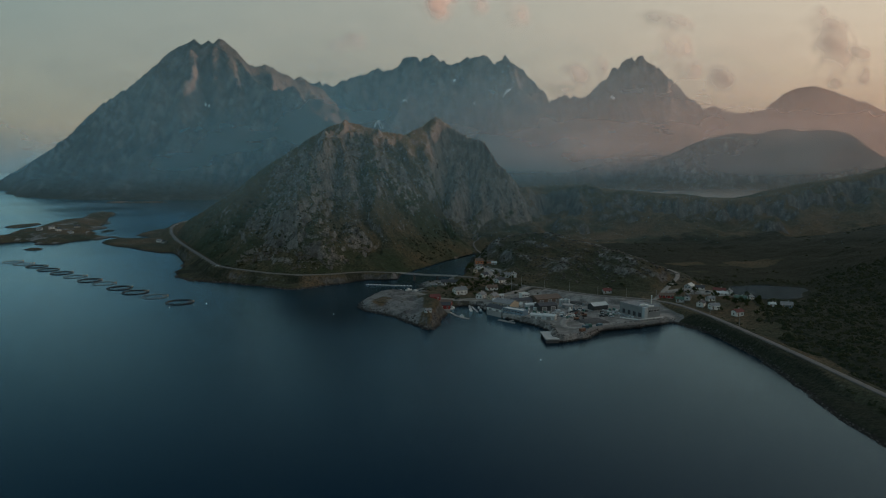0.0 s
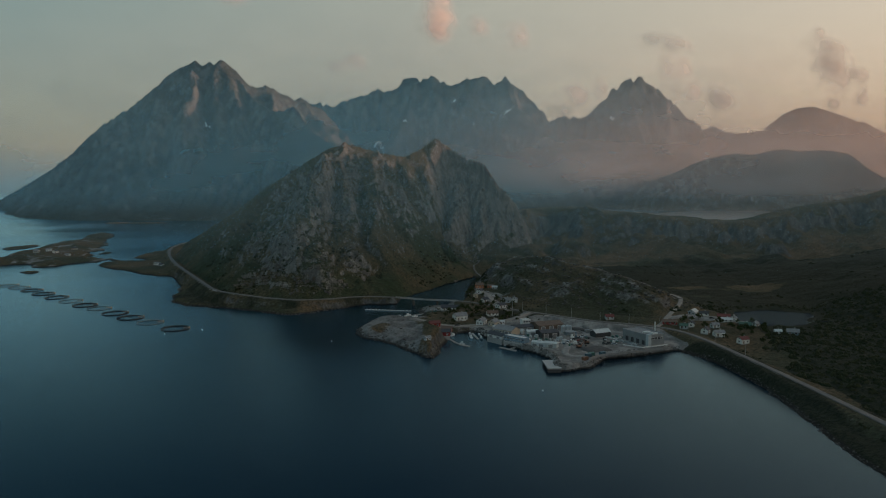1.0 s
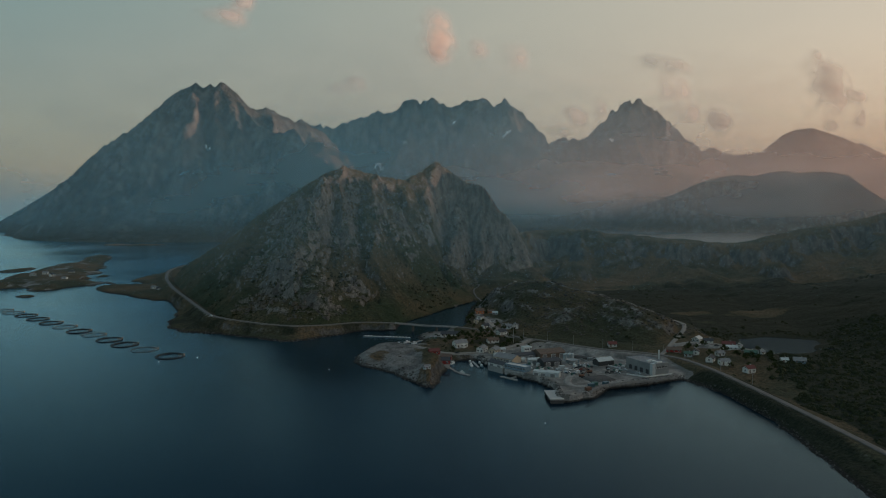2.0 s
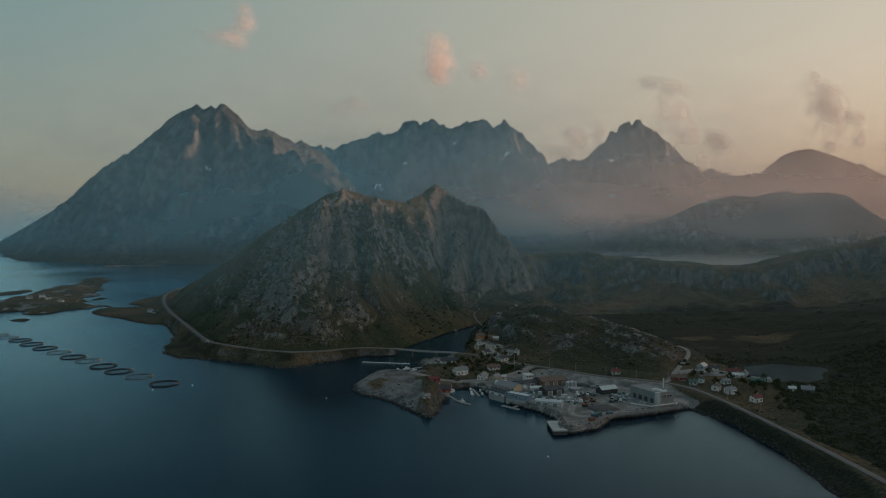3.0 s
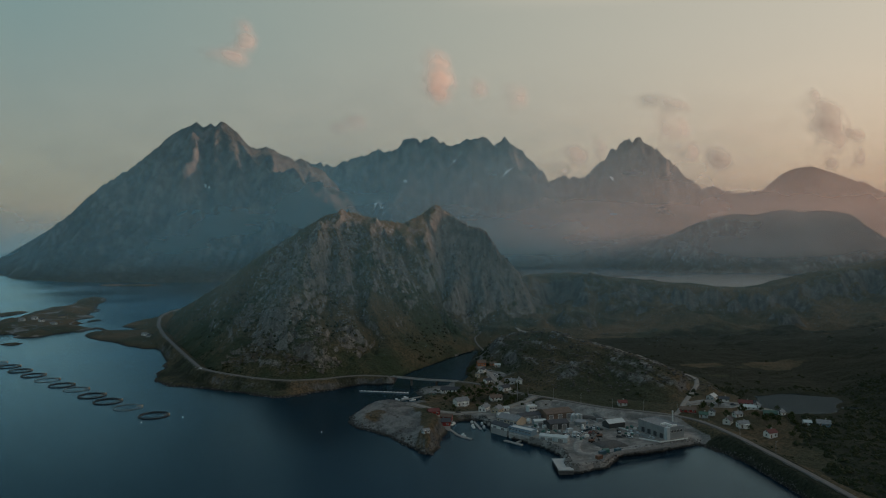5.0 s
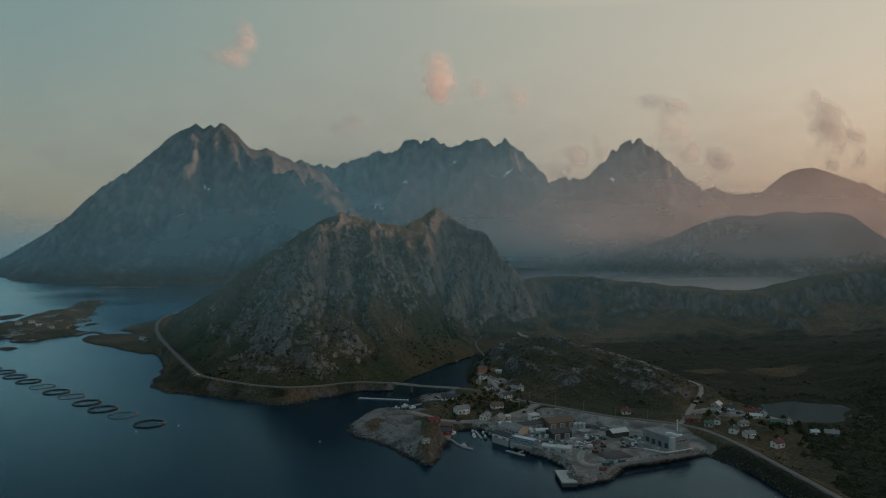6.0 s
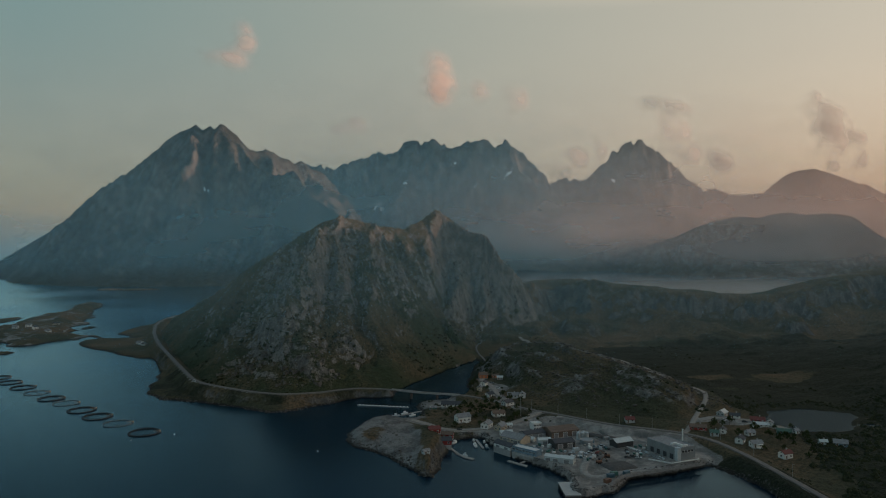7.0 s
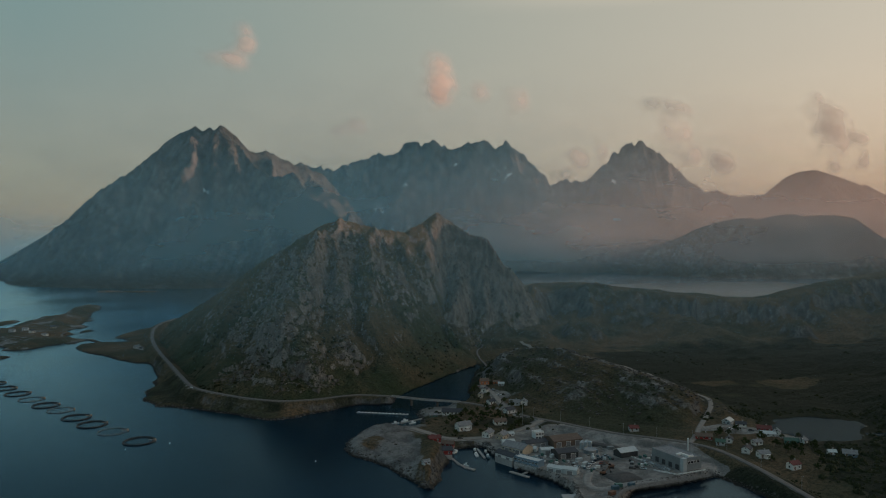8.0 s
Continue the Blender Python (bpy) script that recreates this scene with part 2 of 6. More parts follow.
def inside(X, Y, poly):
    """Distance to the outline of a polygon, positive within."""
    best = np.full(X.shape, 1e9)
    odd = np.zeros(X.shape, bool)
    for (ax, ay), (bx, by) in zip(poly, poly[1:] + poly[:1]):
        dx, dy = bx - ax, by - ay
        t = np.clip(((X - ax) * dx + (Y - ay) * dy) / (dx * dx + dy * dy + 1e-9), 0, 1)
        best = np.minimum(best, (X - ax - t * dx) ** 2 + (Y - ay - t * dy) ** 2)
        if ay != by:
            odd ^= ((ay > Y) != (by > Y)) & (X < (bx - ax) * (Y - ay) / (by - ay) + ax)
    return np.where(odd, 1, -1) * np.sqrt(best)


def along(X, Y, line):
    """Nearest distance to a line of (x, y, z) and the z there."""
    best, zz = np.full(X.shape, 1e9), np.zeros(X.shape)
    for (ax, ay, az), (bx, by, bz) in zip(line, line[1:]):
        dx, dy = bx - ax, by - ay
        t = np.clip(((X - ax) * dx + (Y - ay) * dy) / (dx * dx + dy * dy + 1e-9), 0, 1)
        d = np.hypot(X - ax - t * dx, Y - ay - t * dy)
        near = d < best
        best, zz = np.where(near, d, best), np.where(near, az + t * (bz - az), zz)
    return best, zz


def ridge(X, Y, line, reach, power):
    """Land that falls away from a crest; it has gone down to nothing at reach times the crest's height."""
    high = np.full(X.shape, -1e9)
    off = np.full(X.shape, 1e9)
    for (ax, ay, az), (bx, by, bz) in zip(line, line[1:]):
        dx, dy = bx - ax, by - ay
        t = np.clip(((X - ax) * dx + (Y - ay) * dy) / (dx * dx + dy * dy + 1e-9), 0, 1)
        d = np.hypot(X - ax - t * dx, Y - ay - t * dy)
        z = az + t * (bz - az)
        h = z * np.clip(1 - d / (reach * z), 0, 1) ** power
        high = np.maximum(high, h)
        off = np.minimum(off, d)
    return high, off


def sheet(name, xs, ys, height, material, masks=None, floor_z=-6.0, flat=False):
    """A stretch of land over a grid; what lies deep under water is left out."""
    X, Y = np.meshgrid(xs, ys)
    Z = height(X, Y)
    nx, ny = len(xs), len(ys)
    ids = np.arange(nx * ny).reshape(ny, nx)
    quads = np.stack([ids[:-1, :-1], ids[:-1, 1:], ids[1:, 1:], ids[1:, :-1]], -1).reshape(-1, 4)
    top = Z.ravel()[quads].max(1)
    quads = quads[top > floor_z]
    used = np.unique(quads)
    back = np.full(nx * ny, -1)
    back[used] = np.arange(len(used))
    me = bpy.data.meshes.new(name)
    co = np.stack([X.ravel(), Y.ravel(), Z.ravel()], -1)[used]
    me.from_pydata(co.tolist(), [], back[quads].tolist())
    if masks:
        for key, values in masks(co[:, 0], co[:, 1]).items():
            me.attributes.new(key, "FLOAT", "POINT").data.foreach_set("value", values.astype(np.float32))
    me.shade_smooth()
    me.materials.append(material)
    me.update()
    return new(name, me)


# the coast, from the eastern shore round the harbour, the inlet and the hill to the spit
EAST_SHORE = [(3400, -300), (260, -300), (210, 100), (196, 220), (187, 287), (186, 315), (187, 340), (190, 367), (194, 409), (194, 457), (190, 490), (181, 514)]
HARBOUR = [(172, 528), (152, 517), (130, 508), (113, 502), (107, 491), (100, 480), (88, 473), (76, 471), (77, 503), (72, 515), (63, 527), (52, 541),
           (46, 553), (38, 560), (34, 578), (31, 592), (20, 596), (10, 590), (5, 574)]
ROCK_POINT = [(1, 552), (-3, 536), (-3, 520), (-7, 505), (-14, 509), (-24, 527), (-40, 551), (-52, 563), (-63, 570), (-71, 588), (-72, 606), (-65, 627),
              (-57, 640), (-45, 646), (-35, 640), (-25, 641), (-19, 652), (-20, 674), (-25, 694), (-20, 711), (3, 720), (16, 726)]
INLET = [(26, 753), (23, 794), (28, 840), (36, 893), (44, 930), (39, 946), (20, 915), (3, 878), (-15, 837), (-32, 800), (-46, 768), (-46, 745), (-68, 744)]
HILL_COAST = [(-80, 736), (-97, 722), (-99, 705), (-113, 697), (-121, 686), (-138, 673), (-150, 670), (-177, 688), (-224, 710), (-260, 724), (-286, 747),
              (-300, 780), (-305, 810), (-312, 842), (-333, 895), (-343, 934), (-357, 951), (-390, 958), (-437, 1001), (-500, 1050), (-528, 1085),
              (-534, 1115), (-500, 1131), (-462, 1140), (-522, 1193), (-525, 1270), (-500, 1360), (-420, 1500), (-300, 1750)]
BACK_SHORE = [(60, 1720), (300, 1640), (700, 1600), (1500, 1750), (3400, 2300)]
COAST = EAST_SHORE + HARBOUR + ROCK_POINT + INLET + HILL_COAST + BACK_SHORE
APRON = [(178, 532), (152, 513), (130, 504), (113, 498), (104, 487), (98, 476), (88, 469), (72, 467), (73, 503), (68, 515), (59, 527), (48, 541),
         (40, 552), (30, 578), (28, 600), (48, 608), (68, 622), (92, 622), (112, 604), (140, 585), (168, 570)]
POINT_LAND = [(14, 560), (4, 500), (-20, 495), (-90, 560), (-90, 640), (-50, 660), (-12, 660), (-6, 600)]
POINT_SPINE = [(-16, 622, 0), (-12, 598, 0), (-6, 575, 0), (-5, 545, 0), (-8, 520, 0)]
POND = [(249, 624), (258, 634), (263, 646), (280, 650), (299, 656), (314, 646), (330, 640), (326, 620), (312, 604), (305, 588), (288, 577), (274, 580), (261, 573), (249, 580), (252, 594), (244, 606)]

COAST_ROAD = [(-475, 1330, 16), (-480, 1276, 14), (-469, 1218, 12), (-428, 1111, 12), (-379, 1006, 12), (-324, 903, 12), (-265, 794, 12), (-240, 749, 12),
              (-213, 727, 12), (-175, 706, 11), (-143, 699, 10), (-113, 712, 9), (-95, 730, 8), (-78, 741, 7), (-45, 733, 7), (-18, 720, 7), (8, 708, 8), (28, 698, 8),
              (47, 676, 8), (71, 649, 8), (90, 635, 8), (108, 618, 8), (129, 600, 8), (151, 590, 8), (172, 579, 8), (188, 560, 8), (197, 522, 8), (202, 481, 8),
              (206, 446, 8), (209, 415, 8)]
EAST_ROAD = [(209, 415, 8), (211, 388, 8), (213, 363, 8), (215, 334, 8), (219, 290, 8), (228, 220, 8), (240, 120, 8)]
SIDE_ROAD = [(174, 577, 8), (184, 592, 9), (193, 611, 10), (211, 644, 11), (225, 672, 12), (232, 694, 13), (226, 710, 14), (214, 718, 15)]
BAY_ROAD = [(78, 642, 8), (66, 628, 6), (52, 616, 5), (40, 606, 4.4), (24, 603, 4), (10, 600, 4), (-4, 604, 4.5), (-14, 616, 5), (-26, 628, 5)]
HAMLET_ROAD = [(62, 656, 8), (55, 676, 9), (48, 700, 10), (46, 724, 11), (40, 742, 12), (36, 758, 12)]
VILLAGE_ROAD = [(196, 606, 10), (212, 612, 11), (228, 604, 11), (240, 588, 11), (250, 574, 11)]
VALLEY_TRACK = [(36, 760, 0), (43, 776, 0), (35, 796, 0), (44, 822, 0), (41, 860, 0), (52, 905, 0), (47, 955, 0), (40, 989, 0), (54, 1012, 0), (45, 1032, 0), (52, 1060, 0)]
ROADS = (COAST_ROAD, EAST_ROAD, SIDE_ROAD, BAY_ROAD, HAMLET_ROAD, VILLAGE_ROAD)

PLATEAU = [(102, 1230, 74), (157, 1290, 84), (230, 1290, 87), (265, 1270, 82), (299, 1250, 76), (380, 1210, 69), (441, 1200, 64), (495, 1200, 60),
           (561, 1220, 73), (616, 1240, 84), (683, 1260, 95), (761, 1280, 110)]
EAST_RISE = [(761, 1280, 110), (899, 1300, 150), (1300, 1380, 190), (2200, 1400, 235)]
KNOLL = [(58, 850, 24), (80, 830, 33), (112, 785, 39), (150, 725, 34), (185, 680, 26), (205, 650, 18)]


def ground_height(X, Y):
    d = inside(X, Y, COAST)
    d = d + (2.2 * fbm(X / 13, Y / 13, 3, 5) + 5.0 * step(X, -190, -260) * fbm(X / 24, Y / 24, 3, 6)) * step(np.abs(d), 40, 6)
    shore = np.where(d < 0, np.maximum(-5, d * 0.5), 3.4 * step(d, -1, 8) - 0.4)
    inland = step(d, 6, 70)
    west = step(X, -2 + (Y - 768) * 0.32, -12 + (Y - 768) * 0.32) * step(Y, 735, 760)
    h = shore + 5.5 * inland * (1 - 0.8 * west)
    h = h + (2.4 * fbm(X / 45, Y / 45, 4, 11) + 1.0 * ridged(X / 14, Y / 14, 3, 12)) * step(d, 2, 25)
    rise, off = ridge(X, Y, EAST_RISE, 1.2, 1.0)
    off = np.minimum(off, along(X, Y, PLATEAU)[0])
    rim = along(X, Y, PLATEAU + EAST_RISE[1:])[1]
    bays = off + (75 * (ridged(X / 120, Y / 90, 3, 21) - 0.25) + 22 * ridged(X / 30, Y / 34, 4, 22)) * step(off, 4, 60)
    wall = 0.10 + 0.40 * step(fbm(X / 85, Y / 85, 3, 27), -0.25, 0.30)
    front = rim * (wall * step(bays, 70, 22) + (1 - wall) * np.clip(1 - bays / (4.4 * rim), 0, 1) ** (1.0 + wall))
    p = np.maximum(front, rise)
    knobs = 6 * fbm(X / 42, Y / 42, 3, 23) + 9 * (ridged(X / 36, Y / 44, 5, 24, 0.6) - 0.15)
    p = p + knobs * step(p, 8, 36) * step(off, 4, 50) + 2.5 * ridged(X / 26, Y / 26, 3, 29) * step(p, 50, 62)
    behind = step(Y, 1215, 1290) * step(X, 1100, 800)
    p = p * (1 - behind) + np.minimum(p, 0.95 * rim - 0.22 * off) * behind
    h = np.maximum(h, 4 + p * 0.955) * step(d, -2, 60) + h * (1 - step(d, -2, 60))
    kn, off = ridge(X, Y, KNOLL, 3.4, 1.15)
    ribs = 7.0 * ridged((X * 0.45 - Y * 0.89) / 85, (X * 0.89 + Y * 0.45) / 17, 4, 31)
    h = np.where((kn > 0) & (d > 0), np.maximum(h, (kn + ribs * step(kn, 3, 18) + 2) * step(d, 0, 38) * (1 - west)), h)
    e = np.maximum(0, X - 335 - 0.10 * (Y - 600)) * step(Y, 1080, 800)
    h = h + (0.24 * e + 7 * fbm(X / 70, Y / 70, 4, 41) * step(e, 0, 120)) * step(d, 0, 60)
    point = step(inside(X, Y, POINT_LAND), 0, 12)
    rim = 2.0 * step(along(X, Y, POINT_SPINE)[0], 16, 2) * step(Y, 612, 590) + 0.8 * step(Y, 622, 634) + 0.5 * step(np.hypot(X + 62, Y - 592), 22, 8)
    dome = 0.5 + 3.4 * step(d, -1, 7) + 1.6 * step(d, 8, 24) + (1.7 * ridged((X + 0.5 * Y) / 24, (Y - 0.3 * X) / 13, 4, 51, 0.6) + 0.8 * ridged(X / 6.5, Y / 6, 2, 57)) * step(d, 0, 7) + 2.6 * rim * step(d, 1, 8)
    h = np.where(d > -1, h * (1 - point) + dome * point, h)
    pad = step(np.hypot(X - 44, (Y - 738) * 0.52), 34, 17) * step(d, 0, 10)
    h = h * (1 - pad) + (9.5 + 0.045 * (Y - 700)) * pad
    flat = step(inside(X, Y, APRON), -2.5, 2.5)
    h = h * (1 - flat) + np.where(d > -1, 4.0, h) * flat
    pond = inside(X, Y, POND) + 3.0 * fbm(X / 9, Y / 9, 3, 58)
    h = h * step(pond, 8, -10) + (8.4 - 3 * step(pond, 0, 6)) * (1 - step(pond, 8, -10))
    for line in ROADS:
        q, z = along(X, Y, line)
        w = step(q, 13, 5) * np.where(d > -14, 1, 0)
        if line is COAST_ROAD:
            w = w * (1 - step(X, -52, -44) * step(X, 12, 4))
        h = h * (1 - w) + (z - 0.25) * w
    return h


NEAR_X, NEAR_Y = np.arange(-560, 420, 2.5), np.arange(240, 1340, 2.5)
NEAR_Z = ground_height(*np.meshgrid(NEAR_X, NEAR_Y))


def ground_at(x, y):
    """Height of the ground at one place."""
    if NEAR_X[0] <= x < NEAR_X[-1] and NEAR_Y[0] <= y < NEAR_Y[-1]:
        u, v = (x - NEAR_X[0]) / 2.5, (y - NEAR_Y[0]) / 2.5
        i, j = int(u), int(v)
        u, v = u - i, v - j
        return float((NEAR_Z[j, i] * (1 - u) + NEAR_Z[j, i + 1] * u) * (1 - v) + (NEAR_Z[j + 1, i] * (1 - u) + NEAR_Z[j + 1, i + 1] * u) * v)
    return float(ground_height(np.array([[float(x)]]), np.array([[float(y)]]))[0, 0])


def cover(x, y):
    X, Y = x[None, :], y[None, :]
    d = inside(X, Y, COAST)
    spine = step(along(X, Y, POINT_SPINE)[0], 15, 6)
    bare = step(inside(X, Y, POINT_LAND), 0, 8) * (1 - 0.8 * spine - 0.6 * step(np.hypot(X + 52, (Y - 588) * 0.7), 13, 6)) * 0.95
    bare = np.maximum(bare, np.where((X < -60) | (X > 172), 0.26, 0.42) * step(d, 6, 2) * step(inside(X, Y, APRON), -6, -12) * np.where((Y > 745) & (X > -60) & (X < 80), 0, 1))
    kn = ridge(X, Y, KNOLL, 3.4, 1.15)[0]
    ribs = ridged((X * 0.45 - Y * 0.89) / 85, (X * 0.89 + Y * 0.45) / 17, 4, 31)
    bare = np.maximum(bare, 0.47 * step(kn, 4, 16) * step(ribs, 0.05, 0.40))
    gravel = step(inside(X, Y, APRON), -9, -3)
    wood = step(fbm(X / 40, Y / 40, 3, 301) + step(X, 215, 275) * 0.9 + 0.8 * step(X, 214, 232) * step(Y, 480, 440) + 0.5 * step(X, 236, 266) * step(Y, 590, 540) - 0.25, -0.1, 0.25) * step(Y, 720, 640) * step(X, 205, 225)
    wood = np.maximum(wood, 0.6 * step(fbm(X / 55, Y / 45, 3, 311), 0.0, 0.2) * step(Y, 600, 640) * step(Y, 1050, 900) * step(kn, 15, 5))
    wood = np.maximum(wood, 0.95 * step(X + 0.2 * (Y - 700), 200, 270) * step(Y, 640, 665) * step(Y, 1090, 960) * step(fbm(X / 70, Y / 60, 3, 331), -0.75, -0.15) * step(kn, 14, 5))
    wood = np.maximum(wood, 0.75 * step(X, 170, 178) * step(d, 22, 12) * step(Y, 540, 520))
    wood = np.maximum(wood, step(along(X, Y, [(*p, 0) for p in INLET])[0], 26, 12) * step(Y, 745, 760) * step(X, -10 + (Y - 768) * 0.32, -2 + (Y - 768) * 0.32))
    for line, wide in ((COAST_ROAD, 2.6), (SIDE_ROAD, 2.4), (VILLAGE_ROAD, 6), (BAY_ROAD, 5.0), (HAMLET_ROAD, 5.0)):
        gravel = np.maximum(gravel, 0.8 * step(along(X, Y, line)[0], wide + 1.5, wide - 1.5))
    gravel = np.maximum(gravel, step(np.hypot(X + 8, (Y - 700) * 0.8), 24, 14))
    gravel = np.maximum(gravel, 0.8 * step(np.hypot(X - 54, (Y - 724) * 0.5), 9, 5))
    gravel = np.maximum(gravel, 0.8 * step(np.hypot((X - 222) * 0.6, Y - 600), 12, 6))
    return {"bare": bare[0], "gravel": gravel[0], "wood": wood[0]}


def spans(*parts):
    """Grid lines: (from, to, spacing) end to end."""
    out = [np.arange(a, b, s) for a, b, s in parts]
    return np.concatenate(out)


ground = sheet("ground", spans((-620, -130, 6), (-130, 280, 2.5), (280, 820, 5), (820, 3400, 60)),
               spans((-250, 200, 30), (200, 440, 4), (440, 780, 2.5), (780, 1360, 4.5), (1360, 2300, 30)), ground_height, M_GROUND, cover)
tagged(ground, "heather, grass and bare rock of the coastal land", "ground", kind="structure")

me = bpy.data.meshes.new("sea")
me.from_pydata([(-9000, -3000, 0), (9000, -3000, 0), (9000, 9000, 0), (-9000, 9000, 0)], [], [(0, 1, 2, 3)])
me.materials.append(M_SEA)
tagged(new("sea", me), "calm dark blue sea water with fine ripples", "sea", kind="structure")

# ---- hills and mountains ----
HILL_CREST = [(-430, 1160, 22), (-410, 1150, 32), (-375, 1130, 50), (-316, 1100, 83), (-267, 1060, 114), (-197, 1045, 155), (-166, 1048, 174), (-145, 1050, 181), (-122, 1064, 177), (-100, 1085, 170), (-60, 1120, 165)]
CLIFF_CREST = [(-60, 1120, 165), (-32, 1150, 180), (-12, 1163, 197), (15, 1160, 181), (40, 1150, 165), (66, 1140, 158), (84, 1130, 127), (104, 1130, 107), (117, 1135, 92), (132, 1145, 64)]
HILL_SPURS = [[(-145, 1050, 186), (-165, 960, 158), (-172, 890, 126), (-166, 830, 90), (-154, 782, 48), (-146, 745, 16)],
              [(-100, 1060, 176), (-95, 960, 132), (-86, 890, 92), (-78, 830, 46)],
              [(-250, 1060, 116), (-262, 980, 80), (-258, 900, 40)]]
HILL_FOOT = [(-478, 1330), (-462, 1215), (-420, 1114), (-371, 1009), (-316, 906), (-257, 800), (-232, 757), (-206, 737), (-170, 716), (-142, 709), (-112, 722), (-92, 741), (-60, 752),
             (-38, 790), (-18, 832), (2, 874), (18, 906), (34, 938), (42, 975), (52, 1012), (70, 1050), (102, 1080), (148, 1098), (196, 1160), (210, 1330), (-100, 1500), (-400, 1450)]


# gullies and rock ribs that run down the hill: line, rise (or fall), half width
HILL_CUTS = [([(-72, 1085), (-64, 1062), (-50, 1031), (-36, 1018), (-22, 1000), (4, 985), (30, 970)], -17, 11),
             ([(-42, 1105), (-30, 1085), (-14, 1072), (-3, 1050), (8, 1030), (24, 1010)], -15, 10),
             ([(-56, 1080), (-44, 1056), (-26, 1040), (-12, 1022), (0, 1004)], 9, 9),
             ([(-90, 1060), (-73, 1042), (-60, 995), (-49, 951), (-36, 930)], 10, 12),
             ([(-135, 990), (-128, 936), (-119, 915), (-113, 889), (-111, 850)], 9, 11),
             ([(-112, 975), (-104, 930), (-94, 890), (-90, 850), (-80, 800)], -10, 11),
             ([(-182, 815), (-164, 806), (-142, 790), (-126, 770), (-118, 750)], 11, 17),
             ([(-165, 985), (-158, 930), (-157, 890), (-152, 850)], 8, 12),
             ([(-200, 1000), (-200, 930), (-205, 870), (-212, 810)], -8, 14),
             ([(-146, 960), (-141, 900), (-136, 840), (-128, 810)], -8, 9),
             ([(-230, 1020), (-238, 940), (-240, 870), (-236, 800)], 7, 15),
             ([(-82, 910), (-84, 870), (-88, 830)], 6, 9)]
CLIFF_CUTS = [([(12, 1165), (20, 1135), (20, 1095), (14, 1050)], 14, 9), ([(30, 1155), (37, 1130), (38, 1095), (36, 1060)], -14, 7),
              ([(46, 1150), (52, 1127), (54, 1100), (54, 1060)], 12, 8), ([(60, 1142), (66, 1120), (68, 1085), (66, 1050)], -11, 6),
              ([(74, 1136), (80, 1115), (84, 1090), (88, 1062)], 9, 7), ([(-8, 1162), (0, 1130), (2, 1095), (6, 1062)], -12, 8)]


def cut(X, Y, rows):
    """Sum of rounded ribs and grooves along lines."""
    total = np.zeros(X.shape)
    for line, rise, wide in rows:
        q = along(X, Y, [(*p, 0) for p in line])[0]
        total = total + rise * np.exp(-(q / wide) ** 2)
    return total


def ledges(v, tread):
    """Rise that turns an even slope into steps: flat, then steep."""
    saw = v - np.floor(v)
    return tread * (step(saw, 0.55, 1.0) - saw)


def hill_height(X, Y):
    """A rounded hill between its crest and the road at its foot, cut by gullies, ribs and ledges."""
    wx = X + 16 * fbm(X / 55, Y / 55, 3, 71) + 4 * fbm(X / 14, Y / 14, 2, 74)
    wy = Y + 16 * fbm(X / 55, Y / 55, 3, 72) + 4 * fbm(X / 14, Y / 14, 2, 76)
    foot = inside(X, Y, HILL_FOOT) + 5 * fbm(X / 25, Y / 25, 3, 75)
    off, top = along(X, Y, HILL_CREST + CLIFF_CREST[1:])
    u = off / (off + np.maximum(foot, 0.5))
    cliff = step(X, -25, 10)
    west = step(X, -190, -270)
    h = 4 + (top - 4) * (1 - u ** (1.12 - 0.42 * cliff - 0.08 * step(X, -150, -300)))
    for line in HILL_SPURS:
        h = np.maximum(h, 0.25 * h + 0.75 * ridge(wx, wy, line, 0.8, 0.95)[0])
    away = step(off, 5, 40) * step(foot, 2, 45)
    bent_x, bent_y = X + 0.9 * (wx - X), Y + 0.9 * (wy - Y)
    h = h + (0.8 * cut(bent_x, bent_y, HILL_CUTS) + 1.0 * cut(bent_x, bent_y, CLIFF_CUTS)) * away
    gully = ridged((wx + 0.3 * wy) / 46, wy / 120, 3, 61, 0.45)
    rib = ridged((wx + 0.45 * wy) / 21, wy / 60, 3, 62, 0.6)
    smooth = 1 - 0.35 * west - 0.5 * step(X, -90, -60) * step(X, 30, 0) * step(h, 75, 45)
    h = h + ((9 - 5 * cliff) * (gully - 0.25) + (7.0 - 3.0 * cliff) * (rib - 0.2)) * away * smooth
    streak = ridged((X + 0.1 * Y) / 9, Y / 130, 3, 67, 0.5)
    h = h + 4.0 * cliff * streak * away
    blocky = step(fbm(X / 34, Y / 40, 3, 77), -0.3, 0.1) * away * smooth
    h = h + ledges(h / 12 + 1.6 * fbm(X / 22, Y / 22, 3, 73), 7.0 - 4.0 * cliff) * blocky
    h = h + ledges((h * 0.5 + 0.8 * X + 0.2 * Y) / 10 + 1.5 * fbm(X / 19, Y / 24, 3, 78), 4.2 - 1.5 * cliff) * blocky
    h = h + (1.7 * ridged(X / 8, Y / 10, 3, 69, 0.65) * smooth + 0.4 * vnoise(X / 4, Y / 4, 70)) * step(foot, 3, 20)
    return np.minimum(h, 5 + np.where(foot > 0, foot * 0.9 + np.maximum(0, foot - 10) * (1.2 + 1.1 * cliff), foot))


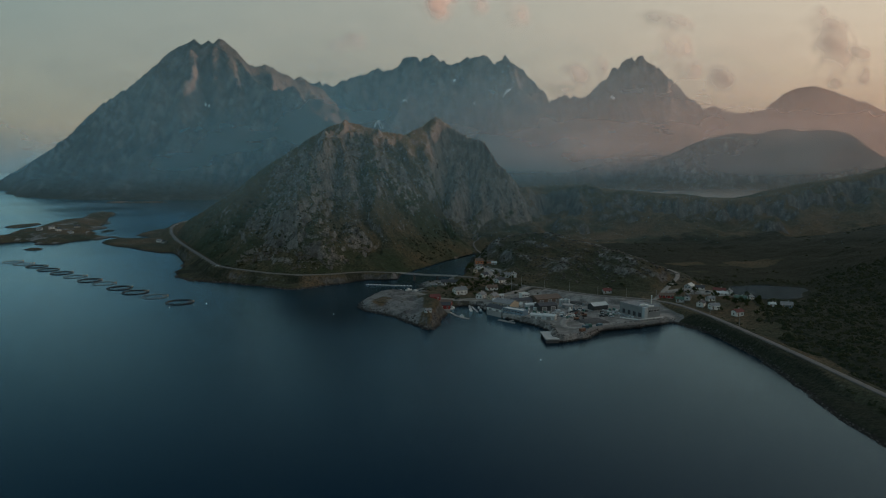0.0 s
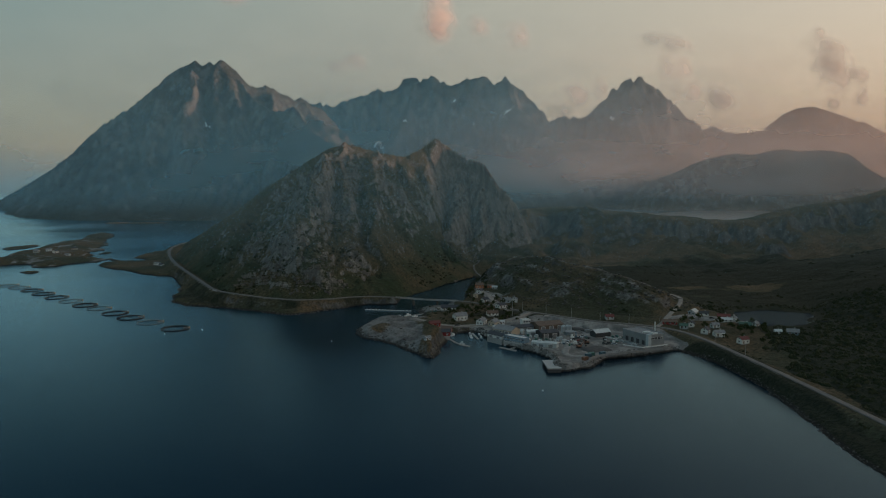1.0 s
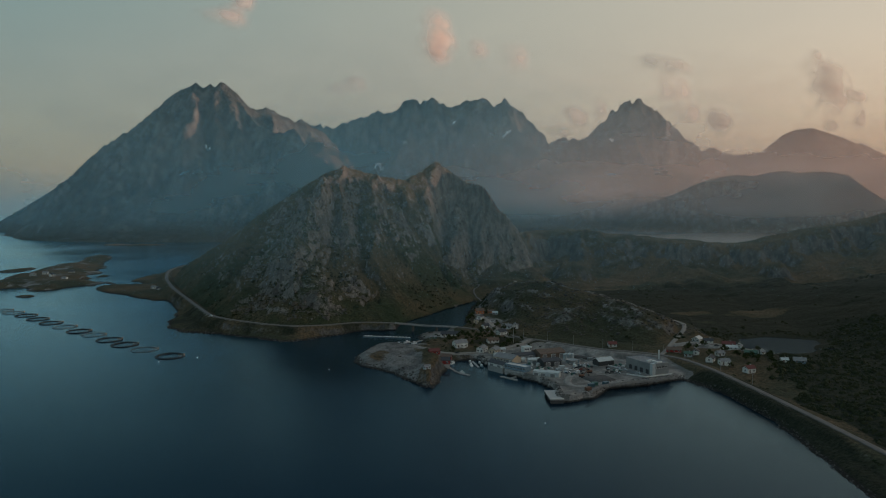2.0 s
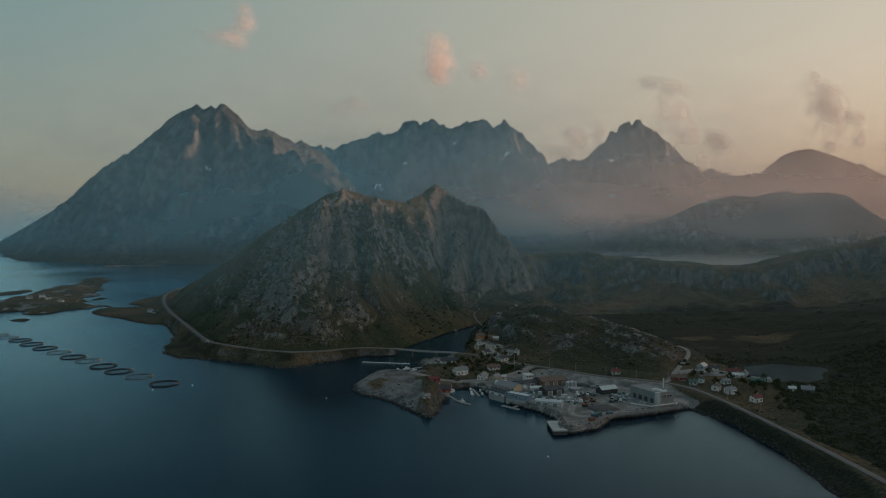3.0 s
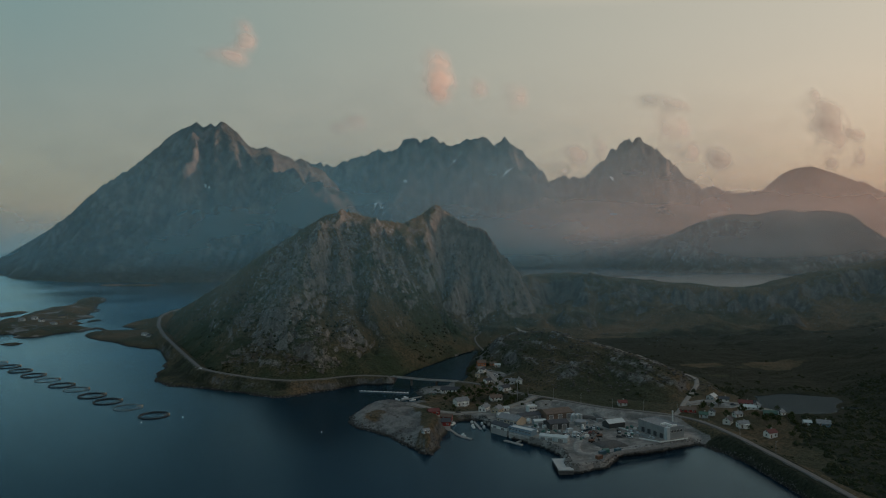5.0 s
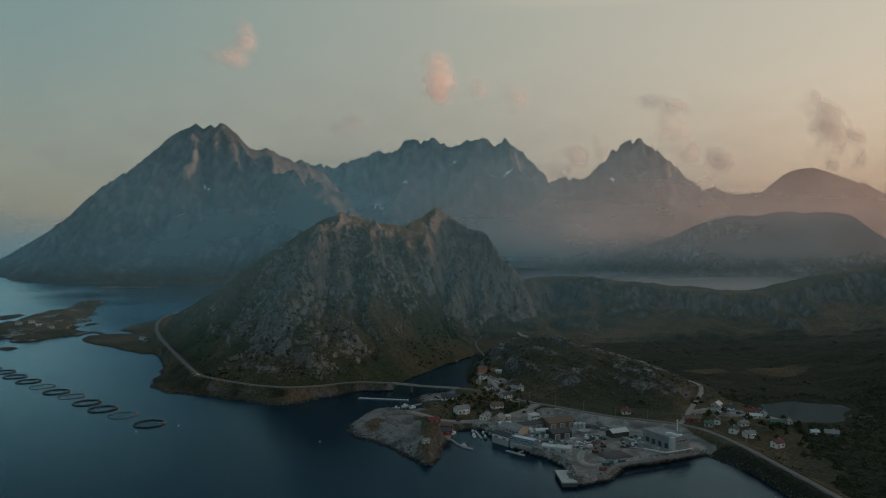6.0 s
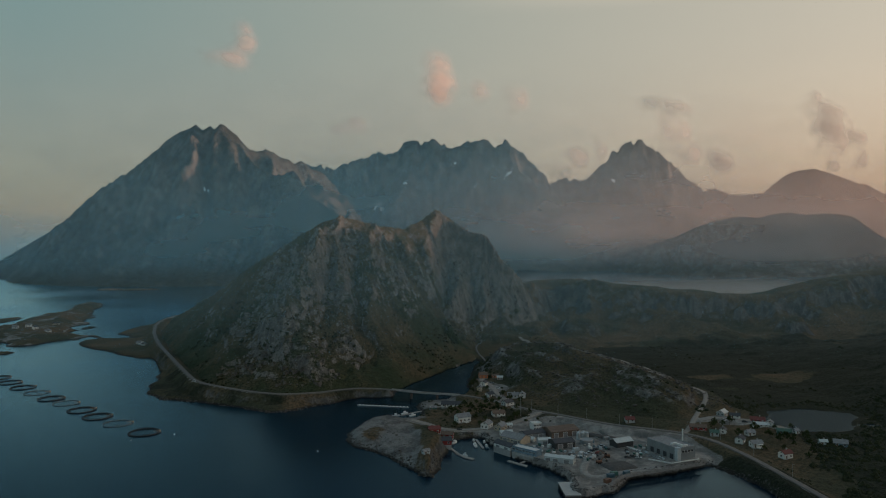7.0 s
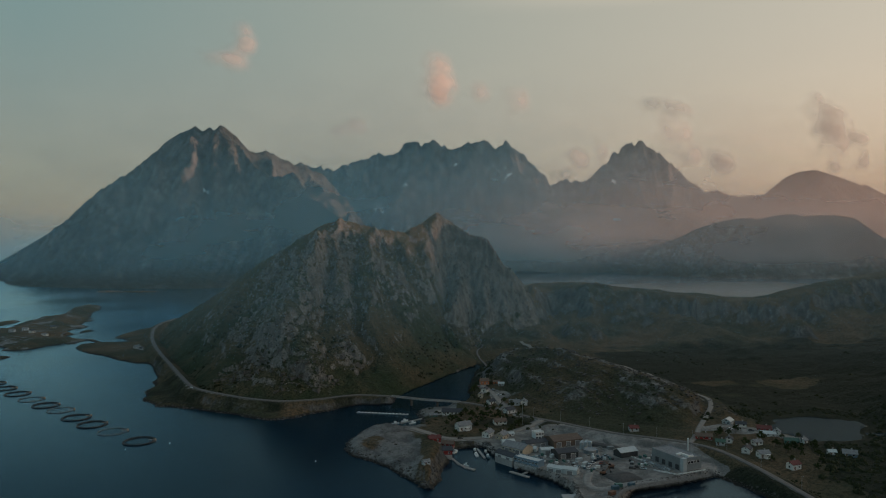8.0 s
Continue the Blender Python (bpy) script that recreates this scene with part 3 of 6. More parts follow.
def hill_cover(x, y):
    X, Y = x[None, :], y[None, :]
    z = hill_height(X, Y)[0]
    ribs = cut(X, Y, HILL_CUTS)[0]
    c = 0.55 * fbm(x / 45, y / 45, 4, 79) + 0.85 * step(x, -10, 25) * step(z, 40, 75) + 0.022 * np.clip(ribs, -9, 9) + 0.22 * step(x, -250, -215) * step(x, -85, -115) * step(z, 130, 100) - 0.05
    return {"crags": c - 0.5 * step(x, -95, -60) * step(x, 15, -5) * step(z, 100, 50) - 0.35 * step(x, -190, -270)}


hill = sheet("hill", spans((-480, -260, 2.4), (-260, 110, 1.5), (110, 220, 2.5)), spans((700, 1180, 1.6), (1180, 1330, 4)), hill_height, M_HILL, hill_cover, 2.0)
tagged(hill, "steep rocky hill with heather ledges and pale crags", "hill")


def crest_height(lines, reach, power, gx, gy, amp, seed, sharp=0.0, rough=0.18, cuts=()):
    def height(X, Y):
        wx = X + gx * 0.5 * fbm(X / (gx * 2), Y / (gx * 2), 3, seed)
        wy = Y + gx * 0.5 * fbm(X / (gx * 2), Y / (gx * 2), 3, seed + 1)
        h, off = ridge(X, Y, lines[0], reach, power)
        for line in lines[1:]:
            g, o = ridge(X * 0.6 + wx * 0.4, Y * 0.6 + wy * 0.4, line, reach * 0.75, power)
            h, off = np.maximum(h, g), np.minimum(off, o + gx * 0.2)
        away = step(off, 4, gx * 1.6)
        gully = ridged(wx / gx, wy / gy, 5, seed + 2)
        crag = ridged(X / (gx * 0.3), Y / (gx * 0.5), 3, seed + 5)
        teeth = sharp * (ridged(X / 34, Y / 90, 3, seed + 9) - 0.1) * step(off, 70, 0) * step(h, 200, 420)
        if cuts:
            h = h + cut(0.5 * (X + wx), Y, cuts) * step(h, 30, 200) * step(off, 25, 110)
        return h + teeth + (amp * (gully - 0.55) + amp * rough * (crag - 0.3)) * away * step(h, 5, 160) - 6.0
    return height


LEFT_CREST = [(-2230, 3480, 20), (-2119, 3450, 68), (-1943, 3380, 144), (-1766, 3300, 221), (-1650, 3250, 271), (-1586, 3200, 331), (-1487, 3150, 389), (-1341, 3100, 458), (-1176, 3050, 559),
              (-1152, 3050, 588), (-1041, 3040, 645), (-1008, 3040, 614), (-977, 3040, 640), (-958, 3040, 626), (-927, 3040, 650), (-887, 3040, 619), (-852, 3040, 569),
              (-798, 3060, 534), (-761, 3100, 549), (-702, 3160, 524), (-661, 3200, 502), (-637, 3240, 519), (-618, 3300, 498), (-560, 3400, 470)]
LEFT_SPUR = [(-841, 3000, 559), (-756, 2900, 459), (-675, 2800, 415), (-601, 2760, 409), (-551, 2720, 422), (-514, 2680, 372), (-478, 2640, 332), (-424, 2600, 288),
             (-341, 2540, 230), (-241, 2480, 162), (-150, 2430, 90)]
LEFT_CUTS = [([(-1018, 2930), (-1012, 2880), (-1000, 2760), (-982, 2690), (-955, 2600)], 74, 32),
             ([(-985, 3060), (-965, 2960), (-942, 2831), (-912, 2760), (-870, 2632)], -60, 24),
             ([(-900, 3030), (-866, 2985), (-822, 2875), (-796, 2780), (-765, 2680)], 60, 30),
             ([(-815, 3050), (-785, 2960), (-750, 2860), (-715, 2760)], -48, 26),
             ([(-1150, 3010), (-1140, 2900), (-1112, 2780), (-1080, 2660)], 33, 30),
             ([(-945, 3010), (-915, 2900), (-885, 2800)], 33, 18),
             ([(-745, 3080), (-715, 2990), (-690, 2900)], 45, 24),
             ([(-1075, 2740), (-1120, 2624), (-1183, 2514)], -24, 16),
             ([(-1310, 3080), (-1300, 2960), (-1280, 2800)], 27, 34)]
LEFT_SHAPE = ([LEFT_CREST, LEFT_SPUR], 1.02, 1.12, 74, 420, 52, 81, 9.0, 0.35, LEFT_CUTS)
left = sheet("mountain", np.arange(-2400, 150, 7.0), spans((2380, 3100, 6), (3100, 3700, 12)),
             crest_height(*LEFT_SHAPE), M_MOUNT, None, -4.0)
tagged(left, "huge bare granite mountain with a twin summit above the fjord", "mountain")

RANGE = [(-1000, 4320, 560), (-809, 4300, 610), (-742, 4300, 613), (-701, 4300, 589), (-624, 4300, 589), (-583, 4300, 629), (-438, 4300, 646), (-414, 4300, 683), (-384, 4300, 686), (-344, 4300, 663),
         (-286, 4300, 696), (-175, 4300, 760), (-138, 4300, 737), (-101, 4300, 736), (-54, 4300, 767), (-17, 4300, 726), (41, 4300, 709), (101, 4300, 713), (138, 4300, 753),
         (270, 4300, 749), (303, 4300, 716), (371, 4300, 759), (411, 4300, 716), (472, 4300, 675), (525, 4320, 613), (580, 4350, 562), (635, 4380, 503), (745, 4420, 534),
         (855, 4450, 530), (953, 4500, 540)]
RANGE_SPURS = [[(371, 4300, 749), (390, 4150, 632), (444, 4050, 545), (510, 3950, 455), (587, 3850, 366), (660, 3750, 275)],
               [(-175, 4300, 753), (-179, 4150, 630), (-220, 4000, 478), (-287, 3850, 340)],
               [(-583, 4300, 623), (-609, 4200, 545), (-520, 4050, 425)]]
far_range = sheet("mountain_range", np.arange(-1300, 1400, 10.0), np.arange(3500, 4800, 10.0),
                  crest_height([RANGE] + RANGE_SPURS, 1.1, 1.2, 80, 380, 100, 91, 27.0), M_MOUNT, None, -4.0)
tagged(far_range, "jagged blue-grey mountain range with small snow patches", "mountain range")

PEAK = [(850, 4480, 535), (953, 4500, 558), (1006, 4500, 632), (1059, 4500, 703), (1111, 4500, 731), (1154, 4500, 780), (1182, 4500, 766), (1217, 4500, 784), (1253, 4500, 773),
        (1277, 4500, 731), (1341, 4500, 709), (1394, 4500, 632), (1429, 4500, 575), (1464, 4500, 597), (1510, 4500, 529), (1571, 4500, 508), (1641, 4500, 448), (1691, 4520, 435), (1838, 4550, 441),
        (1950, 4580, 430)]
PEAK_SPURS = [[(1182, 4500, 756), (1128, 4350, 645), (1132, 4150, 452), (1160, 3950, 285), (1174, 3750, 170)],
              [(648, 3850, 224), (829, 3850, 236), (907, 3800, 214), (998, 3700, 174), (1084, 3600, 134)]]
peak = sheet("mountain", np.arange(400, 2300, 10.0), np.arange(3300, 4850, 10.0),
             crest_height([PEAK] + PEAK_SPURS, 1.15, 1.2, 80, 360, 90, 101, 30.0), M_MOUNT, None, -4.0)
tagged(peak, "steep pointed rock mountain with a notched summit", "mountain")

DOME = [(1790, 4600, 440), (1859, 4600, 444), (2075, 4600, 469), (2129, 4600, 534), (2183, 4600, 577), (2255, 4600, 606), (2363, 4600, 620), (2507, 4600, 576), (2616, 4600, 537), (2724, 4600, 479),
        (2826, 4600, 425), (3086, 4600, 345), (3663, 4600, 243)]
dome = sheet("mountain", np.arange(1300, 3700, 12.0), np.arange(3900, 4880, 12.0), crest_height([DOME], 1.3, 1.2, 120, 260, 26, 111), M_MOUNT, None, -4.0)
tagged(dome, "broad rounded mountain in evening haze", "mountain")

FAR_A = [(1650, 4840, 420), (1707, 4840, 459), (1763, 4840, 493), (1824, 4840, 512), (1877, 4840, 486), (1942, 4840, 463), (2020, 4840, 430)]
FAR_B = [(2640, 4840, 470), (2711, 4840, 496), (2779, 4840, 534), (2832, 4840, 541), (2900, 4840, 503), (2995, 4840, 458), (3200, 4840, 380)]
for line in (FAR_A, FAR_B):
    xs = np.arange(line[0][0] - 300, line[-1][0] + 300, 12.0)
    m = sheet("mountain", xs, np.arange(4660, 5000, 12.0), crest_height([line], 1.0, 1.1, 100, 200, 20, 121), M_MOUNT, None, 200)
    tagged(m, "distant pale summit behind the other mountains", "mountain")

M_MID = land_material("far_hill_rock", (0.10, 0.096, 0.090), (0.27, 0.245, 0.22), (0.046, 0.052, 0.035), (0.095, 0.078, 0.054), 2.6, 0.50, 0.80, False, 1.0, 0.5)
MIDHILL = [(984, 3450, 135), (1102, 3400, 180), (1164, 3350, 218), (1223, 3300, 243), (1292, 3280, 260), (1339, 3270, 267), (1411, 3260, 259), (1488, 3260, 277),
           (1564, 3260, 285), (1615, 3260, 272), (1691, 3260, 279), (1767, 3260, 277), (1844, 3260, 264), (1895, 3260, 228), (1992, 3260, 152), (2200, 3260, 75)]
mid = sheet("hill", np.arange(700, 2500, 7.0), np.arange(2950, 3750, 7.0), crest_height([MIDHILL], 1.1, 0.9, 60, 170, 70, 131, 0.0, 0.4), M_MID, None, -4.0)
tagged(mid, "low rounded rock hill across the misty fjord", "hill")

# added out of view: its crest height decides where sun reaches the hill
SUN_BLOCK_RIDGE = [(2900, 700, 400), (3000, 1100, 474), (3040, 1530, 486), (3080, 1650, 436), (3150, 2300, 430), (3300, 2700, 400)]
wall = sheet("mountain", np.arange(2300, 3900, 40.0), np.arange(500, 3200, 40.0), crest_height([SUN_BLOCK_RIDGE], 1.3, 1.1, 150, 300, 30, 141), M_MOUNT, None, -4.0)
tagged(wall, "unseen steep mountain added to shade the hill and valley", "mountain")

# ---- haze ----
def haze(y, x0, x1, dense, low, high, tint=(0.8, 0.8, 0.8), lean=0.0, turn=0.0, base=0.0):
    """A sheet of painted haze: it recedes along the sun's rays on the cool side and turns towards the sun on the warm
    side.
    """
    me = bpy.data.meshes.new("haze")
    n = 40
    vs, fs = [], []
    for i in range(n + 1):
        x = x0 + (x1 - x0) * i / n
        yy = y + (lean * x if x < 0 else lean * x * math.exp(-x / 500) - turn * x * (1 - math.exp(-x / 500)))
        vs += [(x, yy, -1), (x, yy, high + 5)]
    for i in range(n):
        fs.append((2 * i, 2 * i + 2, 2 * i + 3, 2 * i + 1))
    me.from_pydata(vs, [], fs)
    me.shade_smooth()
    me.materials.append(haze_material("painted_haze", dense, low, high, tint, x0, x1, base))
    tagged(new("haze", me), "upright sheet of thin painted evening haze over the fjord", "haze", kind="structure")


# tints carry the light: blue for unlit haze, pink for sunlit haze
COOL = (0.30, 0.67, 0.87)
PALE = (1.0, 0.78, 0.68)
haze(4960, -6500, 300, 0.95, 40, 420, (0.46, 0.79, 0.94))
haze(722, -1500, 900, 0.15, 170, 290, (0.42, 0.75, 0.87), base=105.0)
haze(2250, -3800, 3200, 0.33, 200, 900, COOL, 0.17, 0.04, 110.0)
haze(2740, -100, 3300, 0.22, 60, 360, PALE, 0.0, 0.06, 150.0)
# low mist veil; it also stands for the brightness of the fjord water
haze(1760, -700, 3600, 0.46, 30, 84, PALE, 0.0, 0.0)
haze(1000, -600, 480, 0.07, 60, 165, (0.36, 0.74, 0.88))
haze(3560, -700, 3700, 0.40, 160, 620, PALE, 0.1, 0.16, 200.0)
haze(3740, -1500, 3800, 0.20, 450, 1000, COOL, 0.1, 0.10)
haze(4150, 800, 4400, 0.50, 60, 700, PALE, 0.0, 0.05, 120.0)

# ---- small helpers for things ----
M_WHITE = plain("white_boards", (0.68, 0.68, 0.65), 0.6, 0, 0.8, 0.18)
M_CREAM = plain("cream_boards", (0.46, 0.39, 0.29), 0.65, 0, 0.8, 0.2)
M_RED = plain("red_boards", (0.27, 0.04, 0.035), 0.7, 0, 0.8, 0.3)
M_ORANGE = plain("orange_boards", (0.55, 0.20, 0.09), 0.7, 0, 0.8, 0.25)
M_BLUEGREY = plain("blue_grey_sheet", (0.16, 0.24, 0.30), 0.5, 0.1, 0.4, 0.2)
M_GREY = plain("grey_sheet", (0.24, 0.26, 0.265), 0.55, 0.1, 0.3, 0.18)
M_PALE = plain("pale_sheet", (0.44, 0.48, 0.49), 0.5, 0.1, 0.3, 0.18)
M_BROWN = plain("brown_boards", (0.17, 0.12, 0.09), 0.75, 0, 0.6, 0.3)
M_DARK = plain("dark_sheet", (0.055, 0.06, 0.062), 0.6, 0.1, 0.5, 0.3)
M_ROOF_GREY = plain("grey_roofing", (0.22, 0.22, 0.22), 0.8, 0, 0.7, 0.3)
M_ROOF_DARK = plain("dark_slates", (0.06, 0.062, 0.068), 0.7, 0, 0.9, 0.35)
M_ROOF_RED = plain("red_roof_tiles", (0.15, 0.048, 0.042), 0.75, 0, 0.9, 0.3)
M_ROOF_BROWN = plain("brown_roofing", (0.15, 0.105, 0.08), 0.8, 0, 0.7, 0.3)
M_ROOF_GREEN = plain("green_roofing", (0.07, 0.13, 0.10), 0.75, 0, 0.8, 0.3)
M_ROOF_PALE = plain("pale_metal_roof", (0.50, 0.52, 0.50), 0.5, 0.1, 0.5, 0.15)
M_CONCRETE = plain("concrete", (0.36, 0.35, 0.33), 0.9, 0, 0.4, 0.2)
M_GLASS = plain("window_glass", (0.02, 0.025, 0.03), 0.12, 0, 1.0, 0.2, 0.6)
M_STEEL = plain("steel", (0.35, 0.36, 0.36), 0.4, 0.7, 1.0, 0.2)
M_BLACK = plain("black_plastic_pipe", (0.012, 0.013, 0.015), 0.45, 0, 0.8, 0.3, 0.4)
M_NET = plain("grey_net_and_pipe", (0.16, 0.18, 0.18), 0.7, 0, 0.8, 0.3)
M_TIMBER = plain("weathered_planks", (0.30, 0.28, 0.25), 0.85, 0, 1.2, 0.25)
M_BUOY = plain("faded_orange_plastic", (0.50, 0.36, 0.27), 0.5, 0, 1.0, 0.2)
M_RUST = plain("faded_orange_paint", (0.17, 0.09, 0.06), 0.7, 0, 0.9, 0.3)
M_BLUE = plain("blue_paint", (0.06, 0.12, 0.15), 0.5, 0, 0.9, 0.2)
M_YELLOW = plain("yellow_paint", (0.55, 0.30, 0.04), 0.45, 0, 0.9, 0.25)
M_TEAL = plain("green_paint", (0.06, 0.15, 0.125), 0.55, 0, 0.9, 0.25)
M_RUBBER = plain("black_rubber", (0.02, 0.02, 0.02), 0.85, 0, 2.0, 0.2)
M_STONE = plain("grey_boulders", (0.085, 0.078, 0.07), 0.92, 0, 0.6, 0.4)
M_HEAP = plain("dark_crushed_stone", (0.085, 0.08, 0.075), 0.95, 0, 0.8, 0.35)
M_SNOW = plain("old_snow", (0.78, 0.80, 0.82), 0.7, 0, 0.05, 0.12)
M_BARK = plain("birch_bark", (0.16, 0.13, 0.11), 0.9, 0, 3.0, 0.4)


def leaf_material(name, a, b):
    k = Nodes(name)
    r = k.n("ShaderNodeNewGeometry").outputs["Random Per Island"]
    c = k.mix(r, a, b)
    c = k.mix(k.ramp(k.noise(1.3, 4), 0.4, 0.7, 0.0, 0.6), c, tuple(q * 0.5 for q in a))
    return k.done(c, 0.85, 0, 0.15)


M_LEAF = leaf_material("birch_leaves", (0.030, 0.048, 0.016), (0.060, 0.068, 0.022))
M_SCRUB = leaf_material("scrub_leaves", (0.022, 0.030, 0.014), (0.044, 0.044, 0.019))


def mesh_of(bm, name, material, smooth=False):
    me = bpy.data.meshes.new(name)
    bm.to_mesh(me)
    bm.free()
    me.materials.append(material)
    if smooth:
        me.shade_smooth()
    return me


def part(name, bm, material, parent, label="", at=None, smooth=False):
    """One mesh object under a thing or a part; bm may be a mesh that is shared."""
    me = bm if isinstance(bm, bpy.types.Mesh) else mesh_of(bm, name, material, smooth)
    ob = new(name, me)
    ob.parent = parent
    if at is not None:
        ob.matrix_basis = at
    if label:
        tagged(ob, label)
    return ob


def thing(name, m, label, category, group=""):
    ob = new(name)
    ob.empty_display_size = 0.5
    ob.matrix_basis = m
    return tagged(ob, label, category, group)


def box(bm, x0, x1, y0, y1, z0, z1, bevel=0.0):
    vs = [bm.verts.new(p) for p in ((x0, y0, z0), (x1, y0, z0), (x1, y1, z0), (x0, y1, z0), (x0, y0, z1), (x1, y0, z1), (x1, y1, z1), (x0, y1, z1))]
    fs = [bm.faces.new([vs[i] for i in q]) for q in ((3, 2, 1, 0), (4, 5, 6, 7), (0, 1, 5, 4), (1, 2, 6, 5), (2, 3, 7, 6), (3, 0, 4, 7))]
    if bevel:
        es = list({e for f in fs for e in f.edges})
        bmesh.ops.bevel(bm, geom=es, offset=bevel, segments=1, affect="EDGES")
    return bm


def boxes(*rows, bevel=0.0):
    bm = bmesh.new()
    for r in rows:
        box(bm, *r, bevel=bevel)
    return bm


def tube(bm, a, b, r, n=8, r2=None):
    a, b = Vector(a), Vector(b)
    q = (b - a).to_track_quat("Z", "Y")
    ring = []
    for end, rad in ((a, r), (b, r if r2 is None else r2)):
        ring.append([bm.verts.new(end + q @ Vector((rad * math.cos(2 * math.pi * i / n), rad * math.sin(2 * math.pi * i / n), 0))) for i in range(n)])
    for i in range(n):
        bm.faces.new((ring[0][i], ring[0][(i + 1) % n], ring[1][(i + 1) % n], ring[1][i]))
    bm.faces.new(ring[0][::-1])
    bm.faces.new(ring[1])
    return bm


def torus(bm, big, small, n=40, k=6, z=0.0):
    rings = []
    for i in range(n):
        a = 2 * math.pi * i / n
        rings.append([bm.verts.new(((big + small * math.cos(2 * math.pi * j / k)) * math.cos(a), (big + small * math.cos(2 * math.pi * j / k)) * math.sin(a),
                                    z + small * math.sin(2 * math.pi * j / k))) for j in range(k)])
    for i in range(n):
        for j in range(k):
            bm.faces.new((rings[i][j], rings[(i + 1) % n][j], rings[(i + 1) % n][(j + 1) % k], rings[i][(j + 1) % k]))
    return bm


# ---- roads and bridge ----
def smooth_line(line, every):
    """Points along a line at even steps, with the corners rounded."""
    pts = [Vector(p) for p in line]
    for _ in range(2):
        out = [pts[0]]
        for a, b in zip(pts, pts[1:]):
            out += [a.lerp(b, 0.25), a.lerp(b, 0.75)]
        pts = out + [pts[-1]]
    res, left = [pts[0]], every
    for a, b in zip(pts, pts[1:]):
        d = (b - a).length
        while d >= left and d > 1e-6:
            a = a.lerp(b, left / d)
            res.append(a.copy())
            d, left = (b - a).length, every
        left -= d
    return res + [pts[-1]]


def road(name, line, wide, material, label, crown=0.06, lift=0.12, drape=False):
    pts = smooth_line(line, 5.0)
    bm = bmesh.new()
    rows = []
    for i, p in enumerate(pts):
        d = (pts[min(i + 1, len(pts) - 1)] - pts[max(i - 1, 0)])
        side = Vector((d.y, -d.x, 0)).normalized() * wide / 2
        row = []
        for u in (-1.0, -1.0, -0.5, 0.0, 0.5, 1.0, 1.0):
            q = p + side * u
            z = (max(ground_at(q.x, q.y), ground_at(p.x, p.y)) if drape else p.z) + lift + crown * (1 - abs(u))
            row.append(bm.verts.new((q.x, q.y, z)))
        row[0].co.z -= 0.5
        row[-1].co.z -= 0.5
        rows.append(row)
    for a, b in zip(rows, rows[1:]):
        for j in range(6):
            bm.faces.new((a[j], a[j + 1], b[j + 1], b[j]))
    return tagged(new(name, mesh_of(bm, name, material, True)), label, "road", kind="structure")


road("road", COAST_ROAD + EAST_ROAD[1:], 4.2, M_ROAD, "grey two-lane asphalt coast road")
road("road", SIDE_ROAD, 3.6, M_TRACK, "pale gravel side road climbing the slope")
road("road", BAY_ROAD, 5.5, M_TRACK, "pale gravel road round the inner harbour")
road("road", HAMLET_ROAD, 5.0, M_TRACK, "gravel lane between hamlet houses")
road("road", VILLAGE_ROAD, 5.0, M_TRACK, "gravel lane through the village")
road("path", VALLEY_TRACK, 2.2, M_ROAD, "pale winding gravel track up the valley", 0.05, 0.3, True)
road("path", [(124, 945, 0), (117, 957, 0), (109, 979, 0), (100, 1000, 0)], 4.0, M_TRACK, "pale gravel track on the heath", 0.05, 0.6, True)
road("path", [(160, 790, 0), (185, 760, 0), (205, 722, 0)], 2.6, M_TRACK, "narrow pale path across the heath", 0.05, 0.6, True)

BRIDGE = [(-50, 735, 7), (-45, 733, 7), (-18, 720, 7), (8, 708, 8), (14, 705.5, 8)]
bridge = thing("bridge", pose(0, 0, 0), "low concrete road bridge across the inlet mouth", "bridge")
for u0, u1, z0, z1, nm in ((-2.6, 2.6, -0.5, -0.06, "deck"), (-2.75, -2.6, -0.5, 0.28, "parapet"), (2.6, 2.75, -0.5, 0.28, "parapet")):
    bm = bmesh.new()
    for a, b in zip(BRIDGE, BRIDGE[1:]):
        a, b = Vector(a), Vector(b)
        s = Vector(((b - a).y, -(b - a).x, 0)).normalized()
        vs = [bm.verts.new(p + s * u + Vector((0, 0, z))) for p in (a, b) for u, z in ((u0, z0), (u1, z0), (u1, z1), (u0, z1))]
        for q in ((0, 1, 5, 4), (1, 2, 6, 5), (2, 3, 7, 6), (3, 0, 4, 7), (3, 2, 1, 0), (4, 5, 6, 7)):
            bm.faces.new([vs[i] for i in q])
    bmesh.ops.remove_doubles(bm, verts=bm.verts, dist=0.01)
    part(nm, bm, M_CONCRETE, bridge)
for x, y in ((-30, 725.8), (-6, 714.4)):
    part("pier", boxes((-0.5, 0.5, -1.8, 1.8, -6, 6.45), bevel=0.15), M_STONE, bridge, at=pose(x, y, 0, 0, 0, -25))

# ---- houses ----
WIN = {}


def window_mesh(w, h):
    key = (round(w, 1), round(h, 1))
    if key not in WIN:
        t = 0.12
        fr = boxes((-w / 2 - t, w / 2 + t, -0.06, 0.04, h, h + t), (-w / 2 - t, w / 2 + t, -0.06, 0.06, -t, 0), (-w / 2 - t, -w / 2, -0.06, 0.04, 0, h),
                   (w / 2, w / 2 + t, -0.06, 0.04, 0, h), (-0.04, 0.04, -0.05, 0.02, 0, h))
        WIN[key] = (mesh_of(fr, "window", M_WHITE), mesh_of(boxes((-w / 2, w / 2, -0.04, 0.0, 0, h)), "pane", M_GLASS))
    return WIN[key]


